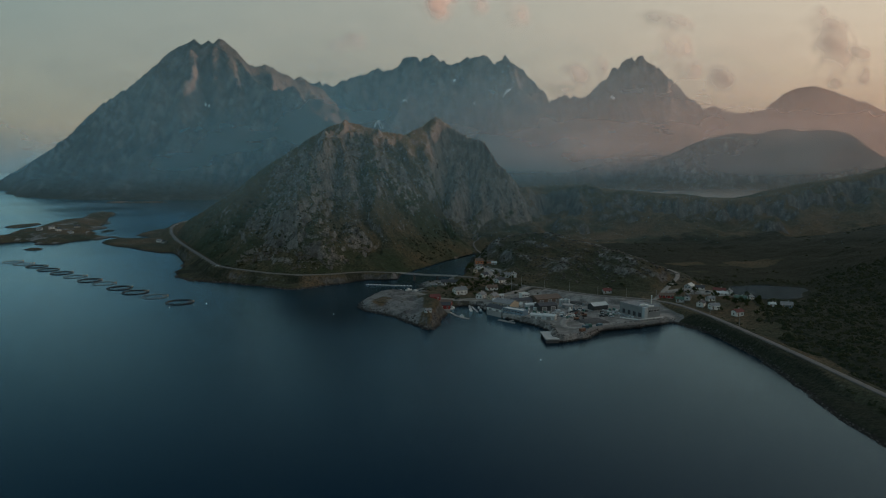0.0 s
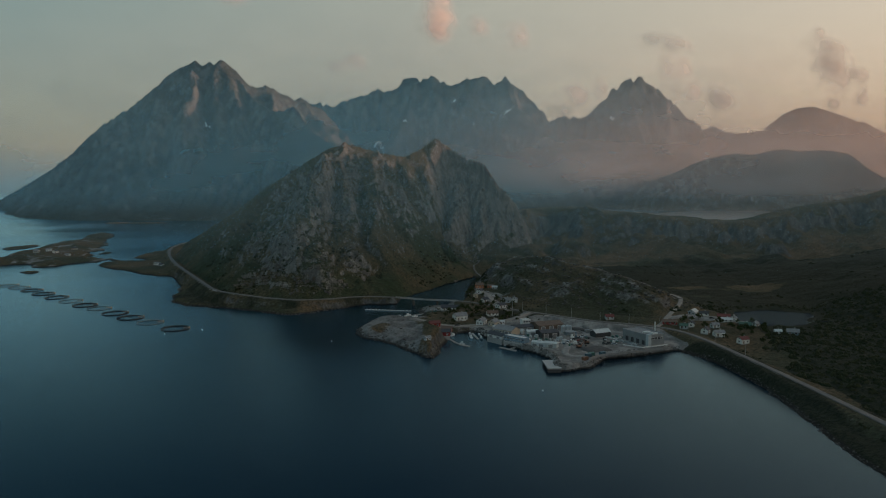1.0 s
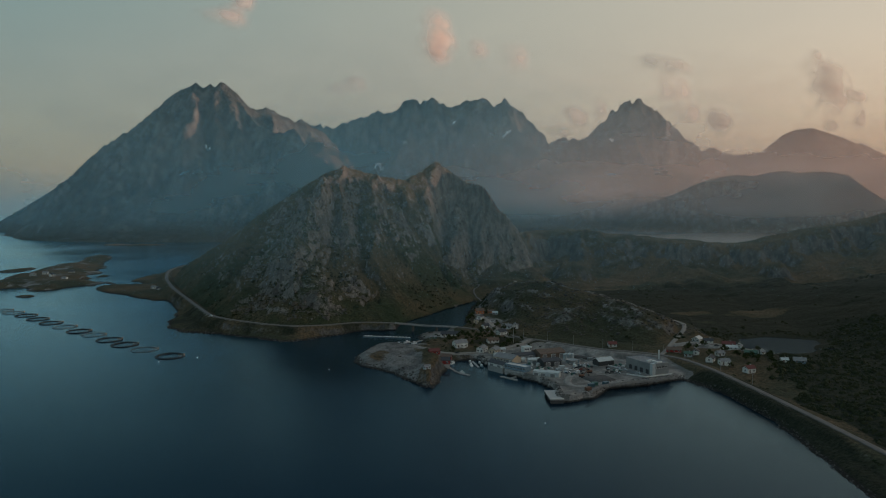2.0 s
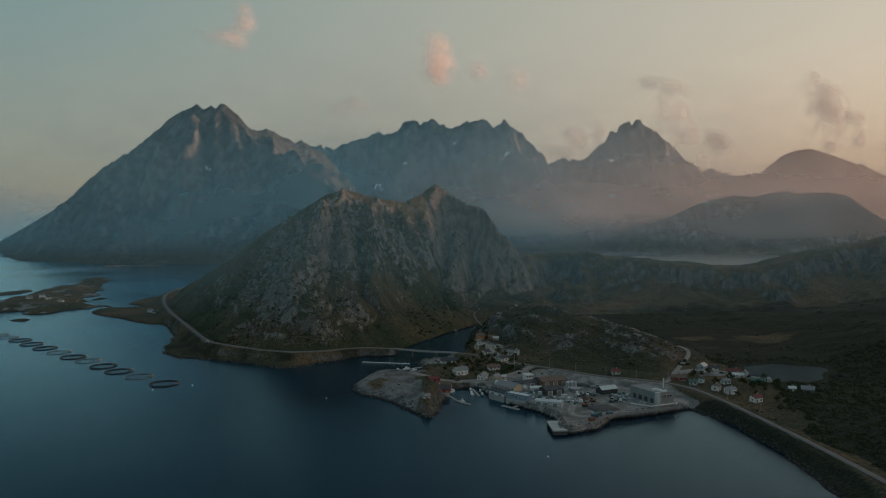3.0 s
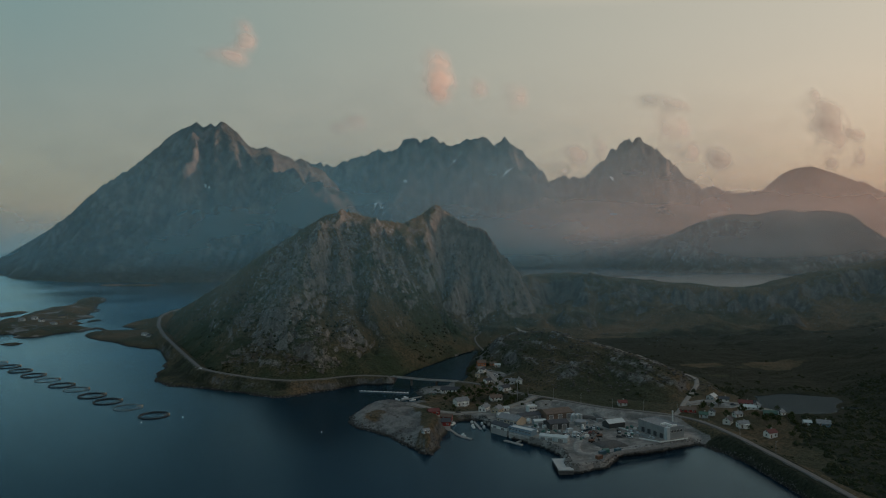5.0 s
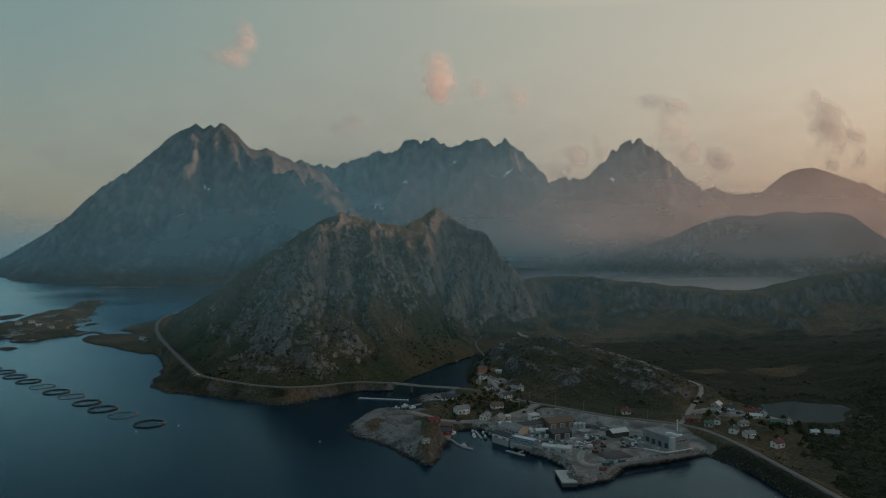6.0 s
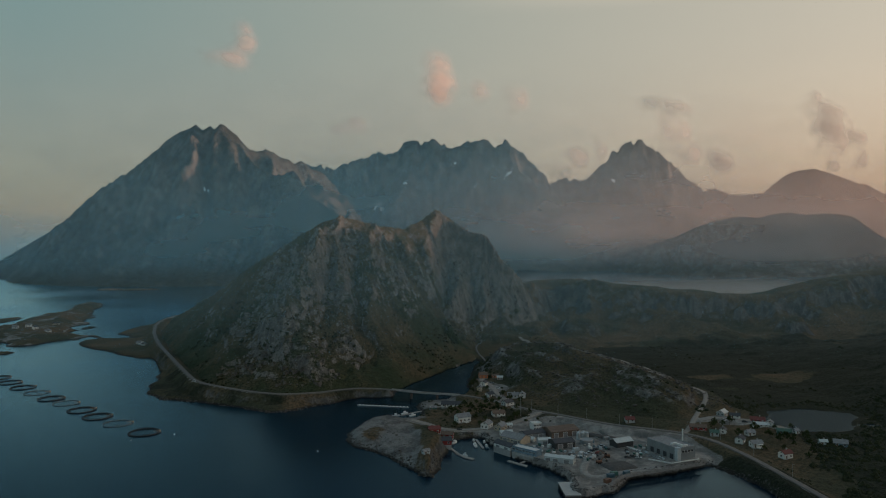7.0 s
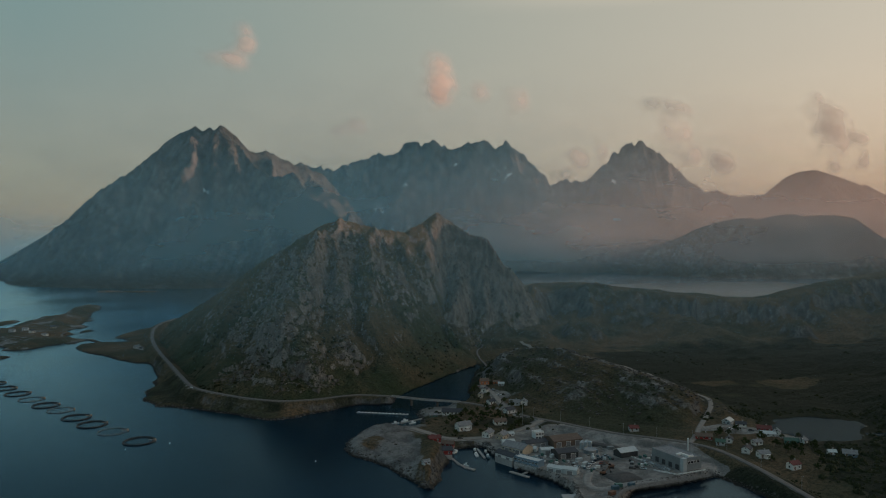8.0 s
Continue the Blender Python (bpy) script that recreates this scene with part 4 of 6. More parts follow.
def put_window(parent, x, y, z, turn, w=1.2, h=1.2):
    fr, pn = window_mesh(w, h)
    a = part("window", fr, M_WHITE, parent, at=pose(x, y, z, 0, 0, turn))
    part("pane", pn, M_GLASS, a)


def gable_body(L, W, H, rise):
    bm = bmesh.new()
    f = [bm.verts.new(p) for p in ((-L / 2, -W / 2, 0), (-L / 2, W / 2, 0), (-L / 2, W / 2, H), (-L / 2, 0, H + rise), (-L / 2, -W / 2, H))]
    g = [bm.verts.new((-v.co.x, v.co.y, v.co.z)) for v in f]
    bm.faces.new(f[::-1])
    bm.faces.new(g)
    for i in range(5):
        bm.faces.new((f[i], f[(i + 1) % 5], g[(i + 1) % 5], g[i]))
    bmesh.ops.recalc_face_normals(bm, faces=bm.faces)
    return bm


def gable_roof(L, W, H, rise, over=0.45, t=0.22):
    bm = bmesh.new()
    s = rise / (W / 2)
    prof = [(-W / 2 - over, H - s * over), (0, H + rise), (W / 2 + over, H - s * over), (W / 2 + over, H - s * over + t), (0, H + rise + t * 1.25), (-W / 2 - over, H - s * over + t)]
    f = [bm.verts.new((-L / 2 - over, y, z + 0.02)) for y, z in prof]
    g = [bm.verts.new((L / 2 + over, y, z + 0.02)) for y, z in prof]
    for i in range(6):
        j = (i + 1) % 6
        bm.faces.new((f[i], f[j], g[j], g[i]))
    for q in (f, g):
        bm.faces.new((q[0], q[1], q[4], q[5]))
        bm.faces.new((q[1], q[2], q[3], q[4]))
    bmesh.ops.recalc_face_normals(bm, faces=bm.faces)
    return bm


def house(x, y, L, W, H, yaw, wall, roof, label, name="house", rise=None, chimney=True, z=None, group="", windows=True, porch=False):
    L, W, H = (L * 0.76, W * 0.76, H * 0.68) if group == "houses of the roadside village" else (L * 0.9, W * 0.86, H * 0.68)
    rise = W * 0.31 if rise is None else rise
    c, s = math.cos(radians(yaw)), math.sin(radians(yaw))
    zs = [ground_at(x + c * a * L / 2 - s * b * W / 2, y + s * a * L / 2 + c * b * W / 2) for a, b in ((1, 1), (1, -1), (-1, 1), (-1, -1), (0, 0))]
    z = (2 * min(zs) + max(zs)) / 3 if z is None else z
    low = min(zs) - z - 0.6
    h = thing(name, pose(x, y, z, 0, 0, yaw), label, name.replace("_", " "), group)
    part("foundation", boxes((-L / 2 + 0.05, L / 2 - 0.05, -W / 2 + 0.05, W / 2 - 0.05, min(low, -0.6), 0.35)), M_CONCRETE, h)
    w = part("wall", gable_body(L, W, H, rise), wall, h, at=pose(0, 0, 0.35))
    part("roof", gable_roof(L, W, H, rise), roof, h, at=pose(0, 0, 0.35))
    if chimney:
        part("chimney", boxes((-0.35, 0.35, -0.35, 0.35, 0, 1.6), (-0.42, 0.42, -0.42, 0.42, 1.4, 1.55)), M_CONCRETE, h, at=pose(L * 0.15, 0.3, H + rise - 0.2))
    if windows:
        for storey in range(max(1, int(H // 2.5))):
            zz = 1.25 + storey * 2.6
            n = max(2, int(L // 3.2))
            for i in range(n):
                u = -L / 2 + L * (i + 0.5) / n
                put_window(h, u, -W / 2, zz, 0)
                put_window(h, u, W / 2, zz, 180)
            for v in ((-W / 4, W / 4) if W > 6 else (0,)):
                put_window(h, L / 2, v, zz, 90)
                put_window(h, -L / 2, v, zz, -90)
        put_window(h, L / 2, 0, H + 0.5, 90, 0.9, 1.0)
        put_window(h, -L / 2, 0, H + 0.5, -90, 0.9, 1.0)
    d = part("door", boxes((-0.5, 0.5, -0.08, 0.03, 0.35, 2.35)), M_BROWN, h, at=pose(-L / 2 + 1.0 + L * 0.12, -W / 2, 0))
    part("handle", boxes((0.3, 0.42, -0.14, -0.08, 1.35, 1.42)), M_STEEL, d)
    if porch:
        part("porch", boxes((-1.6, 1.6, -2.2, 0, 0, 0.4), (-1.6, 1.6, -2.2, 0.1, 2.7, 2.85), (-1.5, -1.38, -2.1, -1.98, 0.4, 2.7), (1.38, 1.5, -2.1, -1.98, 0.4, 2.7)), M_WHITE, h,
             at=pose(L * 0.1, -W / 2, 0))
    return h


HAMLET = "houses of the hamlet"
house(15, 625, 12.5, 8.5, 5.6, 28, M_WHITE, M_ROOF_GREY, "large white wooden house with a grey roof on a lawn", group=HAMLET, porch=True)
house(39, 764, 9, 8, 4.8, 12, M_ORANGE, M_ROOF_BROWN, "orange wooden house at the head of the hamlet", group=HAMLET)
house(31, 755, 7, 5.5, 3.0, 5, M_ORANGE, M_ROOF_RED, "low orange shed with a red roof", "shed", chimney=False)
house(51, 764, 7, 5, 3.0, 8, M_ORANGE, M_ROOF_BROWN, "small orange outbuilding by a gravel yard", "shed", chimney=False)
house(55, 757, 6, 4.5, 2.8, -6, M_PALE, M_ROOF_PALE, "small pale shed with a metal roof", "shed", chimney=False)
house(38, 732, 8, 6, 4.2, 68, M_WHITE, M_ROOF_DARK, "white wooden house with a dark roof by the lane", group=HAMLET)
house(33, 714, 6, 5, 4.6, 80, M_CREAM, M_ROOF_GREY, "narrow cream house above the inlet", group=HAMLET)
house(41, 695, 7, 6, 3.8, 35, M_WHITE, M_ROOF_DARK, "small white house with a steep dark roof", group=HAMLET)
house(54, 664, 9.5, 7, 4.0, 38, M_WHITE, M_ROOF_DARK, "white house with dark slate roof beside the main road", group=HAMLET)
house(61, 688, 10, 6.5, 4.0, -8, M_PALE, M_ROOF_GREY, "pale blue wooden house on a terrace", group=HAMLET)
house(69, 686, 6, 6.5, 4.4, 82, M_WHITE, M_ROOF_GREY, "white house with its gable to the sea", group=HAMLET)
house(44, 635, 11, 7, 3.2, 12, M_WHITE, M_ROOF_BROWN, "low white house with a wide brown roof", group=HAMLET)
house(33, 607, 10, 7, 5.0, 62, M_WHITE, M_ROOF_GREY, "white boarded house with grey roof by the harbour", group=HAMLET)
house(43, 601, 9.5, 7.5, 4.8, 58, M_CREAM, M_ROOF_GREY, "cream house with its gable to the harbour", group=HAMLET)
house(50, 607, 5, 4, 2.6, 10, M_WHITE, M_ROOF_PALE, "little white garage with a pale roof", "garage", chimney=False)
house(46, 586, 10, 5, 3.2, 14, M_WHITE, M_ROOF_PALE, "long low white shed near the quay", "shed", chimney=False)
house(7, 676, 19, 8, 3.6, -4, M_WHITE, M_ROOF_DARK, "long white building with a dark roof by the marina", group=HAMLET, chimney=False)
house(-9, 672, 7, 4, 2.4, 8, M_TEAL, M_ROOF_GREY, "low green boat shed beside the gravel yard", "boat_shed", chimney=False)
house(3, 588, 9.5, 6, 4.2, -12, M_RED, M_ROOF_BROWN, "dark red boathouse on the rocky point", "boathouse", chimney=False)
house(1, 566, 10, 7, 4.6, 4, M_RED, M_ROOF_DARK, "dark red boathouse on stilts at the inner harbour", "boathouse", chimney=False, z=3.2)
house(-7, 580, 9, 6, 4.4, 18, M_RED, M_ROOF_RED, "dark red boathouse with a faded red roof on the rock", "boathouse", chimney=False)
house(-6, 592, 7.5, 5.5, 3.8, -20, M_RED, M_ROOF_RED, "small red boathouse at the bay road", "boathouse", chimney=False)
house(-11.5, 526, 5, 4, 2.8, 30, M_PALE, M_ROOF_GREY, "small grey hut on the rocky tip", "hut", chimney=False)
house(142, 606, 7.5, 6, 3.4, 0, M_PALE, M_ROOF_RED, "small pale house with a red roof above the road", group=HAMLET)

VILLAGE = "houses of the roadside village"
house(187, 586, 15, 7, 3.2, -12, M_RED, M_ROOF_BROWN, "long dark red house at the road junction", group=VILLAGE)
house(195, 575, 8, 6, 3.4, -20, M_PALE, M_ROOF_GREEN, "pale house with a green roof behind a white fence", group=VILLAGE)
house(202, 577, 6.5, 6, 4.2, 62, M_WHITE, M_ROOF_DARK, "white house with its gable to the road", group=VILLAGE)
house(206, 557, 9, 7, 4.4, 52, M_WHITE, M_ROOF_DARK, "white wooden house with dark roof above the road", group=VILLAGE)
house(217, 567, 8, 6, 3.4, 14, M_WHITE, M_ROOF_GREY, "low white house in a garden", group=VILLAGE)
house(212.5, 547, 10, 6.5, 4.2, 8, M_WHITE, M_ROOF_GREY, "white house with a porch facing the road", group=VILLAGE, porch=True)
house(221.5, 524, 9.5, 7, 4.8, 22, M_WHITE, M_ROOF_RED, "white wooden house with a red tiled roof", group=VILLAGE)
house(219, 622, 9, 7, 4.0, 50, M_PALE, M_ROOF_PALE, "grey barn with a pale metal roof", "barn", chimney=False)
house(224, 610, 10, 6, 3.2, -20, M_WHITE, M_ROOF_DARK, "white house with dark roof at the lane", group=VILLAGE)
house(237, 600, 13, 7, 3.4, -18, M_RED, M_ROOF_RED, "long red house near the pond", group=VILLAGE)
house(233, 586, 14, 6, 3.0, -10, M_WHITE, M_ROOF_PALE, "long white house with a pale roof", group=VILLAGE)
house(240, 586, 6, 6, 3.8, 60, M_WHITE, M_ROOF_GREY, "white house with grey roof near the pond", group=VILLAGE)
house(243, 571, 12, 6, 3.0, -18, M_TEAL, M_ROOF_GREEN, "low house with a wide green roof", group=VILLAGE)
house(250, 568, 5.5, 5, 3.0, 30, M_WHITE, M_ROOF_GREY, "small white cabin beside the pond", group=VILLAGE)
house(257, 545, 6.5, 5, 2.8, -8, M_WHITE, M_ROOF_PALE, "small white cabin at the wood's edge", group=VILLAGE)
house(266, 540, 11, 8, 3.4, -22, M_BLUEGREY, M_ROOF_GREY, "grey-blue house with a broad roof by the wood", group=VILLAGE)

# ---- harbour buildings ----
def hall(x, y, L, W, H, yaw, wall, roof, label, name="warehouse", rise=1.2, gates=2, band=0, ribs=0):
    """Industrial building: sheet walls with gates, a window band and a shallow or flat roof."""
    H = H * 0.86
    h = thing(name, pose(x, y, 3.98, 0, 0, yaw), label, name.replace("_", " "))
    part("plinth", boxes((-L / 2 - 0.05, L / 2 + 0.05, -W / 2 - 0.05, W / 2 + 0.05, -4.5, 0.3)), M_CONCRETE, h)
    if rise > 0.3:
        bm = gable_body(L, W, H, rise)
    else:
        bm = boxes((-L / 2, L / 2, -W / 2, W / 2, 0, H))
    if ribs:
        for sx in (-1, 1):
            for i in range(int(L // ribs) + 1):
                u = -L / 2 + i * ribs
                box(bm, u - 0.08, u + 0.08, sx * (W / 2 + 0.05) - 0.06, sx * (W / 2 + 0.05) + 0.06, 0.2, H - 0.1)
    part("wall", bm, wall, h)
    if rise > 0.3:
        part("roof", gable_roof(L, W, H, rise, 0.3, 0.25), roof, h)
    else:
        part("roof", boxes((-L / 2 + 0.3, L / 2 - 0.3, -W / 2 + 0.3, W / 2 - 0.3, H - 0.2, H + 0.1)), roof, h)
        for a in ((-L / 2 - 0.06, L / 2 + 0.06, -W / 2 - 0.06, -W / 2 + 0.3), (-L / 2 - 0.06, L / 2 + 0.06, W / 2 - 0.3, W / 2 + 0.06),
                  (-L / 2 - 0.06, -L / 2 + 0.3, -W / 2 + 0.3, W / 2 - 0.3), (L / 2 - 0.3, L / 2 + 0.06, -W / 2 + 0.3, W / 2 - 0.3)):
            part("parapet", boxes((*a, H - 0.3, H + 0.45)), wall, h)
    for i in range(gates):
        u = -L / 2 + L * (i + 0.5) / gates
        g = part("gate", boxes((-1.7, 1.7, -0.1, 0.02, 0.1, min(3.6, H - 0.8))), M_ROOF_GREY, h, at=pose(u, -W / 2, 0))
        part("gate_frame", boxes((-1.9, -1.7, -0.14, 0.02, 0.1, min(3.8, H - 0.6)), (1.7, 1.9, -0.14, 0.02, 0.1, min(3.8, H - 0.6)), (-1.7, 1.7, -0.14, 0.02, min(3.6, H - 0.8), min(3.8, H - 0.6))), M_WHITE, g)
    for r in range(band):
        n = max(3, int(L // 2.6))
        for i in range(n):
            put_window(h, -L / 2 + L * (i + 0.5) / n, -W / 2, H - 1.9 - 2.5 * r, 0, 1.6, 1.1)
    return h


hall(43, 555, 16, 7.5, 2.9, -50, M_WHITE, M_ROOF_DARK, "white quayside shed with a dark gabled roof", "quay_shed", 1.8, 2)
hall(51, 569, 18, 12, 4.6, -42, M_CREAM, M_ROOF_GREY, "cream warehouse with a grey gabled roof", "warehouse", 2.6, 2, 1)
hall(56, 541, 19, 7, 4.6, -42, M_BLUEGREY, M_ROOF_PALE, "blue-grey office block with two rows of windows", "office_building", 0.0, 0, 2)
hall(71.5, 527, 10, 6, 3.2, -28, M_PALE, M_ROOF_PALE, "pale metal storage building on the quay", "storage_building", 0.8, 2)
hall(80, 522, 9, 6.5, 3.8, -24, M_PALE, M_ROOF_PALE, "taller pale metal storage building on the quay", "storage_building", 0.9, 1)
hall(82, 557, 15, 11, 5.0, 18, M_DARK, M_ROOF_DARK, "dark brown workshop hall with a low roof", "workshop", 1.6, 2)
hall(86, 588, 23, 15, 5.2, 22, M_BROWN, M_ROOF_BROWN, "large brown fish hall with a wide flat-pitched roof", "warehouse", 2.2, 3)
hall(70, 604, 7, 6, 5.6, 22, M_WHITE, M_ROOF_PALE, "tall white block beside the brown hall", "office_building", 0.0, 0, 2)
hall(65, 583, 17, 9, 3.8, 22, M_GREY, M_ROOF_DARK, "grey side wing with a dark roof", "warehouse", 1.4, 2)
hall(71, 566, 9, 6, 3.4, 8, M_PALE, M_ROOF_PALE, "small pale shed between the halls", "shed", 0.9, 1)
hall(62, 570, 6, 4, 2.6, -30, M_WHITE, M_ROOF_PALE, "white tent shed with a pale roof", "shed", 1.3, 1)
hall(124, 559, 14, 8, 4.4, 24, M_DARK, M_ROOF_PALE, "dark boat hall with a pale metal roof", "boat_hall", 1.9, 0, 0)
fact = hall(152.5, 541, 28, 15.5, 9.0, 116, M_GREY, M_ROOF_GREY, "tall grey sheet-metal factory on the quay", "factory", 0.0, 0, 0, 2.4)
part("roof_unit", boxes((-4.5, 3.5, -0.8, 0.8, 0, 1.3), (-4.5, -3.2, -4, -0.8, 0, 1.1), (1.6, 3.5, 0.8, 3.6, 0, 1.2), bevel=0.08), M_WHITE, fact, "white rooftop ventilation unit", pose(-8, 1, 7.8, 0, 0, 0))
for i in range(5):
    put_window(fact, -14, -5.2 + 2.6 * i, 4.4, -90, 1.9, 1.5)
for i in range(4):
    part("gate", boxes((-1.5, 1.5, -0.1, 0.03, 0.1, 3.4)), M_ROOF_DARK, fact, at=pose(-9 + 6 * i, 7.8, 0, 0, 0, 180))
part("corner_tower", boxes((-1.3, 1.3, -1.5, 1.5, 0, 8.4), bevel=0.06), M_PALE, fact, "pale corner stair tower", pose(-13.4, 6.6, 0))

# white mast and tanks
mast = thing("light_mast", pose(169, 566, 4.0), "tall white mast beside the coast road", "mast")
part("pole", tube(bmesh.new(), (0, 0, -0.4), (0, 0, 9.5), 0.55, 10, 0.45), M_WHITE, mast)
part("cap", tube(bmesh.new(), (0, 0, 9.5), (0, 0, 10.0), 0.7, 10, 0.5), M_WHITE, mast)
antenna = thing("antenna_mast", pose(62, 634, 7.0), "slim steel antenna mast by the road bend", "mast")
part("pole", tube(bmesh.new(), (0, 0, -1), (0, 0, 17), 0.28, 8, 0.12), M_STEEL, antenna)
part("crossbar", boxes((-0.9, 0.9, -0.08, 0.08, 15.2, 15.4)), M_STEEL, antenna)
silo = None
for i, (dx, dy) in enumerate(((0, 0), (3.2, 0.8), (6.4, 1.6), (1.2, 3.4), (4.6, 4.2))):
    if silo is None:
        silo = thing("silo", pose(97, 575, 3.98), "pale upright steel tank with a domed top", "tank", "tanks behind the workshop")
        b = bmesh.new()
        for a0, a1, r0, r1 in ((0, 4.6, 1.35, 1.35), (4.6, 5.1, 1.35, 0.8), (5.1, 5.25, 0.8, 0.1)):
            tube(b, (0, 0, a0), (0, 0, a1), r0, 14, r1)
        part("shell", b, M_PALE, silo)
        part("ladder", boxes((-0.3, -0.22, -1.5, -1.42, 0.2, 5.0), (0.22, 0.3, -1.5, -1.42, 0.2, 5.0), *[(-0.22, 0.22, -1.48, -1.44, 0.5 + 0.5 * q, 0.56 + 0.5 * q) for q in range(9)]), M_STEEL, silo)
    else:
        copy_thing(silo, pose(97 + dx, 575 + dy, 3.98))
tank = thing("round_tank", pose(101, 566, 3.98), "wide low concrete tank with a steel rim", "tank")
part("shell", tube(bmesh.new(), (0, 0, 0), (0, 0, 2.6), 4.4, 24), M_GREY, tank)
part("rim", torus(bmesh.new(), 4.4, 0.14, 24, 6, 2.6), M_STEEL, tank)

# concrete pier head
pier = thing("pier", pose(73.2, 477, -0.7, 0, 0, 2), "concrete loading pier with a pale deck", "pier")
part("deck", boxes((-4.6, 4.6, -11, 11, 2.9, 3.7), bevel=0.08), plain("pale_concrete_deck", (0.38, 0.375, 0.355), 0.85, 0, 0.3, 0.15), pier)
part("wall", boxes((-4.3, 4.4, -10.7, 11, -5, 2.9)), M_HEAP, pier, "dark tarred pier wall")
for i in range(4):
    part("fender", tube(bmesh.new(), (-4.55, -8 + 5 * i, 0.3), (-4.55, -8 + 5 * i, 3.2), 0.32, 8), M_RUBBER, pier)
part("ramp", boxes((4.6, 12, 3.4, 4.6, 3.7, 4.05)), M_CONCRETE, pier)
kerb = thing("kerb_wall", pose(0, 0, 0), "white painted kerb wall along the factory apron", "kerb wall")
for a, b in (((134, 528), (146, 519)), ((146, 519), (167, 528)), ((133, 547), (127, 556))):
    d = math.hypot(b[0] - a[0], b[1] - a[1])
    part("kerb_block", boxes((0, d, -0.25, 0.25, -0.3, 0.7), bevel=0.05), M_WHITE, kerb, at=pose(a[0], a[1], 4.0, 0, 0, math.degrees(math.atan2(b[1] - a[1], b[0] - a[0]))))

# ---- fish cages ----
def cage(x, y, dark, turn):
    lab = "round fish cage with a thick black floating collar" if dark else "round fish cage with a thin grey floating collar and net"
    c = thing("fish_cage", pose(x, y, 0.05, 0, 0, turn), lab, "fish cage", "fish cages in a row")
    if dark:
        part("outer_pipe", torus(bmesh.new(), 11.3, 0.60, 48, 6, 0.2), M_BLACK, c)
        part("inner_pipe", torus(bmesh.new(), 10.4, 0.36, 48, 6, 0.15), M_BLACK, c)
        part("handrail", torus(bmesh.new(), 10.5, 0.10, 48, 5, 1.15), M_BLACK, c)
        rail = M_BLACK
    else:
        part("collar", torus(bmesh.new(), 11.0, 0.30, 48, 6, 0.12), M_NET, c)
        part("handrail", torus(bmesh.new(), 10.6, 0.09, 48, 5, 1.0), M_NET, c)
        rail = M_NET
    for i in range(16):
        a = 2 * math.pi * i / 16
        part("stanchion", tube(bmesh.new(), (10.9 * math.cos(a), 10.9 * math.sin(a), 0.1), (10.5 * math.cos(a), 10.5 * math.sin(a), 1.15), 0.09, 5), rail, c)
    b = part("marker_buoy", tube(tube(bmesh.new(), (10.6, 4.4, 0), (10.6, 4.4, 1.3), 0.75, 10, 0.6), (10.6, 4.4, 1.3), (10.6, 4.4, 2.0), 0.6, 10, 0.15), M_BUOY, c)
    part("feed_pipe", tube(bmesh.new(), (10.6, 4.4, 0.9), (6, 2.6, 0.9), 0.16, 6), M_BUOY, b)
    for q in ((2.5, -3.0), (-2.0, 3.5)):
        part("net_float", tube(bmesh.new(), (*q, -0.1), (*q, 0.5), 0.35, 8, 0.2), M_BLACK, c)
    return c


for i, (x, y, dark) in enumerate(((-230, 609, 1), (-263, 636, 0), (-290, 658, 1), (-315, 681, 1), (-343, 708, 0), (-367, 727, 1), (-395, 752, 0), (-423, 777, 1), (-452, 803, 1), (-480, 829, 1), (-508, 850, 0), (-532, 868, 0))):
    cage(x, y, dark, -12 + 7 * ((i * 5) % 4))
buoy = thing("mooring_buoy", pose(-205, 604, 0), "small white mooring buoy on the water", "buoy", "mooring buoys")
part("float", tube(tube(bmesh.new(), (0, 0, -0.3), (0, 0, 0.35), 0.5, 10, 0.45), (0, 0, 0.35), (0, 0, 0.65), 0.45, 10, 0.1), M_WHITE, buoy)
part("ring", torus(bmesh.new(), 0.2, 0.05, 10, 5, 0.72), M_STEEL, buoy)
for x, y in ((-231, 588), (60, 425), (-88, 560)):
    copy_thing(buoy, pose(x, y, 0))

# ---- marina ----
def pontoon(a, b, wide, fingers, reach, label):
    d = math.hypot(b[0] - a[0], b[1] - a[1])
    p = thing("pontoon", pose(a[0], a[1], 0.0, 0, 0, math.degrees(math.atan2(b[1] - a[1], b[0] - a[0]))), label, "pontoon")
    part("float", boxes((0, d, -wide / 2 + 0.15, wide / 2 - 0.15, -0.3, 0.45)), M_CONCRETE, p)
    part("deck", boxes((-0.1, d + 0.1, -wide / 2, wide / 2, 0.45, 0.65), bevel=0.03), M_WHITE if fingers else M_TIMBER, p)
    for i in range(fingers):
        u = d * (i + 0.5) / fingers
        part("finger", boxes((u - 0.45, u + 0.45, wide / 2, wide / 2 + reach, 0.2, 0.6)), M_WHITE, p)
    return p


pontoon((-77, 699), (-31, 690), 0.9, 15, 2.4, "long white marina pontoon with short fingers")
pontoon((5, 566), (10, 553), 1.8, 0, 0, "grey floating walkway from the boathouse")
pontoon((9, 554), (14, 546), 2.2, 0, 0, "grey floating jetty section")
pontoon((13.5, 546), (20, 540.5), 2.6, 0, 0, "grey end section of the floating jetty")
pontoon((43, 537), (54, 526), 2.4, 0, 0, "floating dock in front of the office block")
pontoon((50, 531), (55, 537), 1.6, 0, 0, "short gangway to the floating dock")
pontoon((24, 588), (28, 566), 1.8, 0, 0, "floating jetty among small boats")
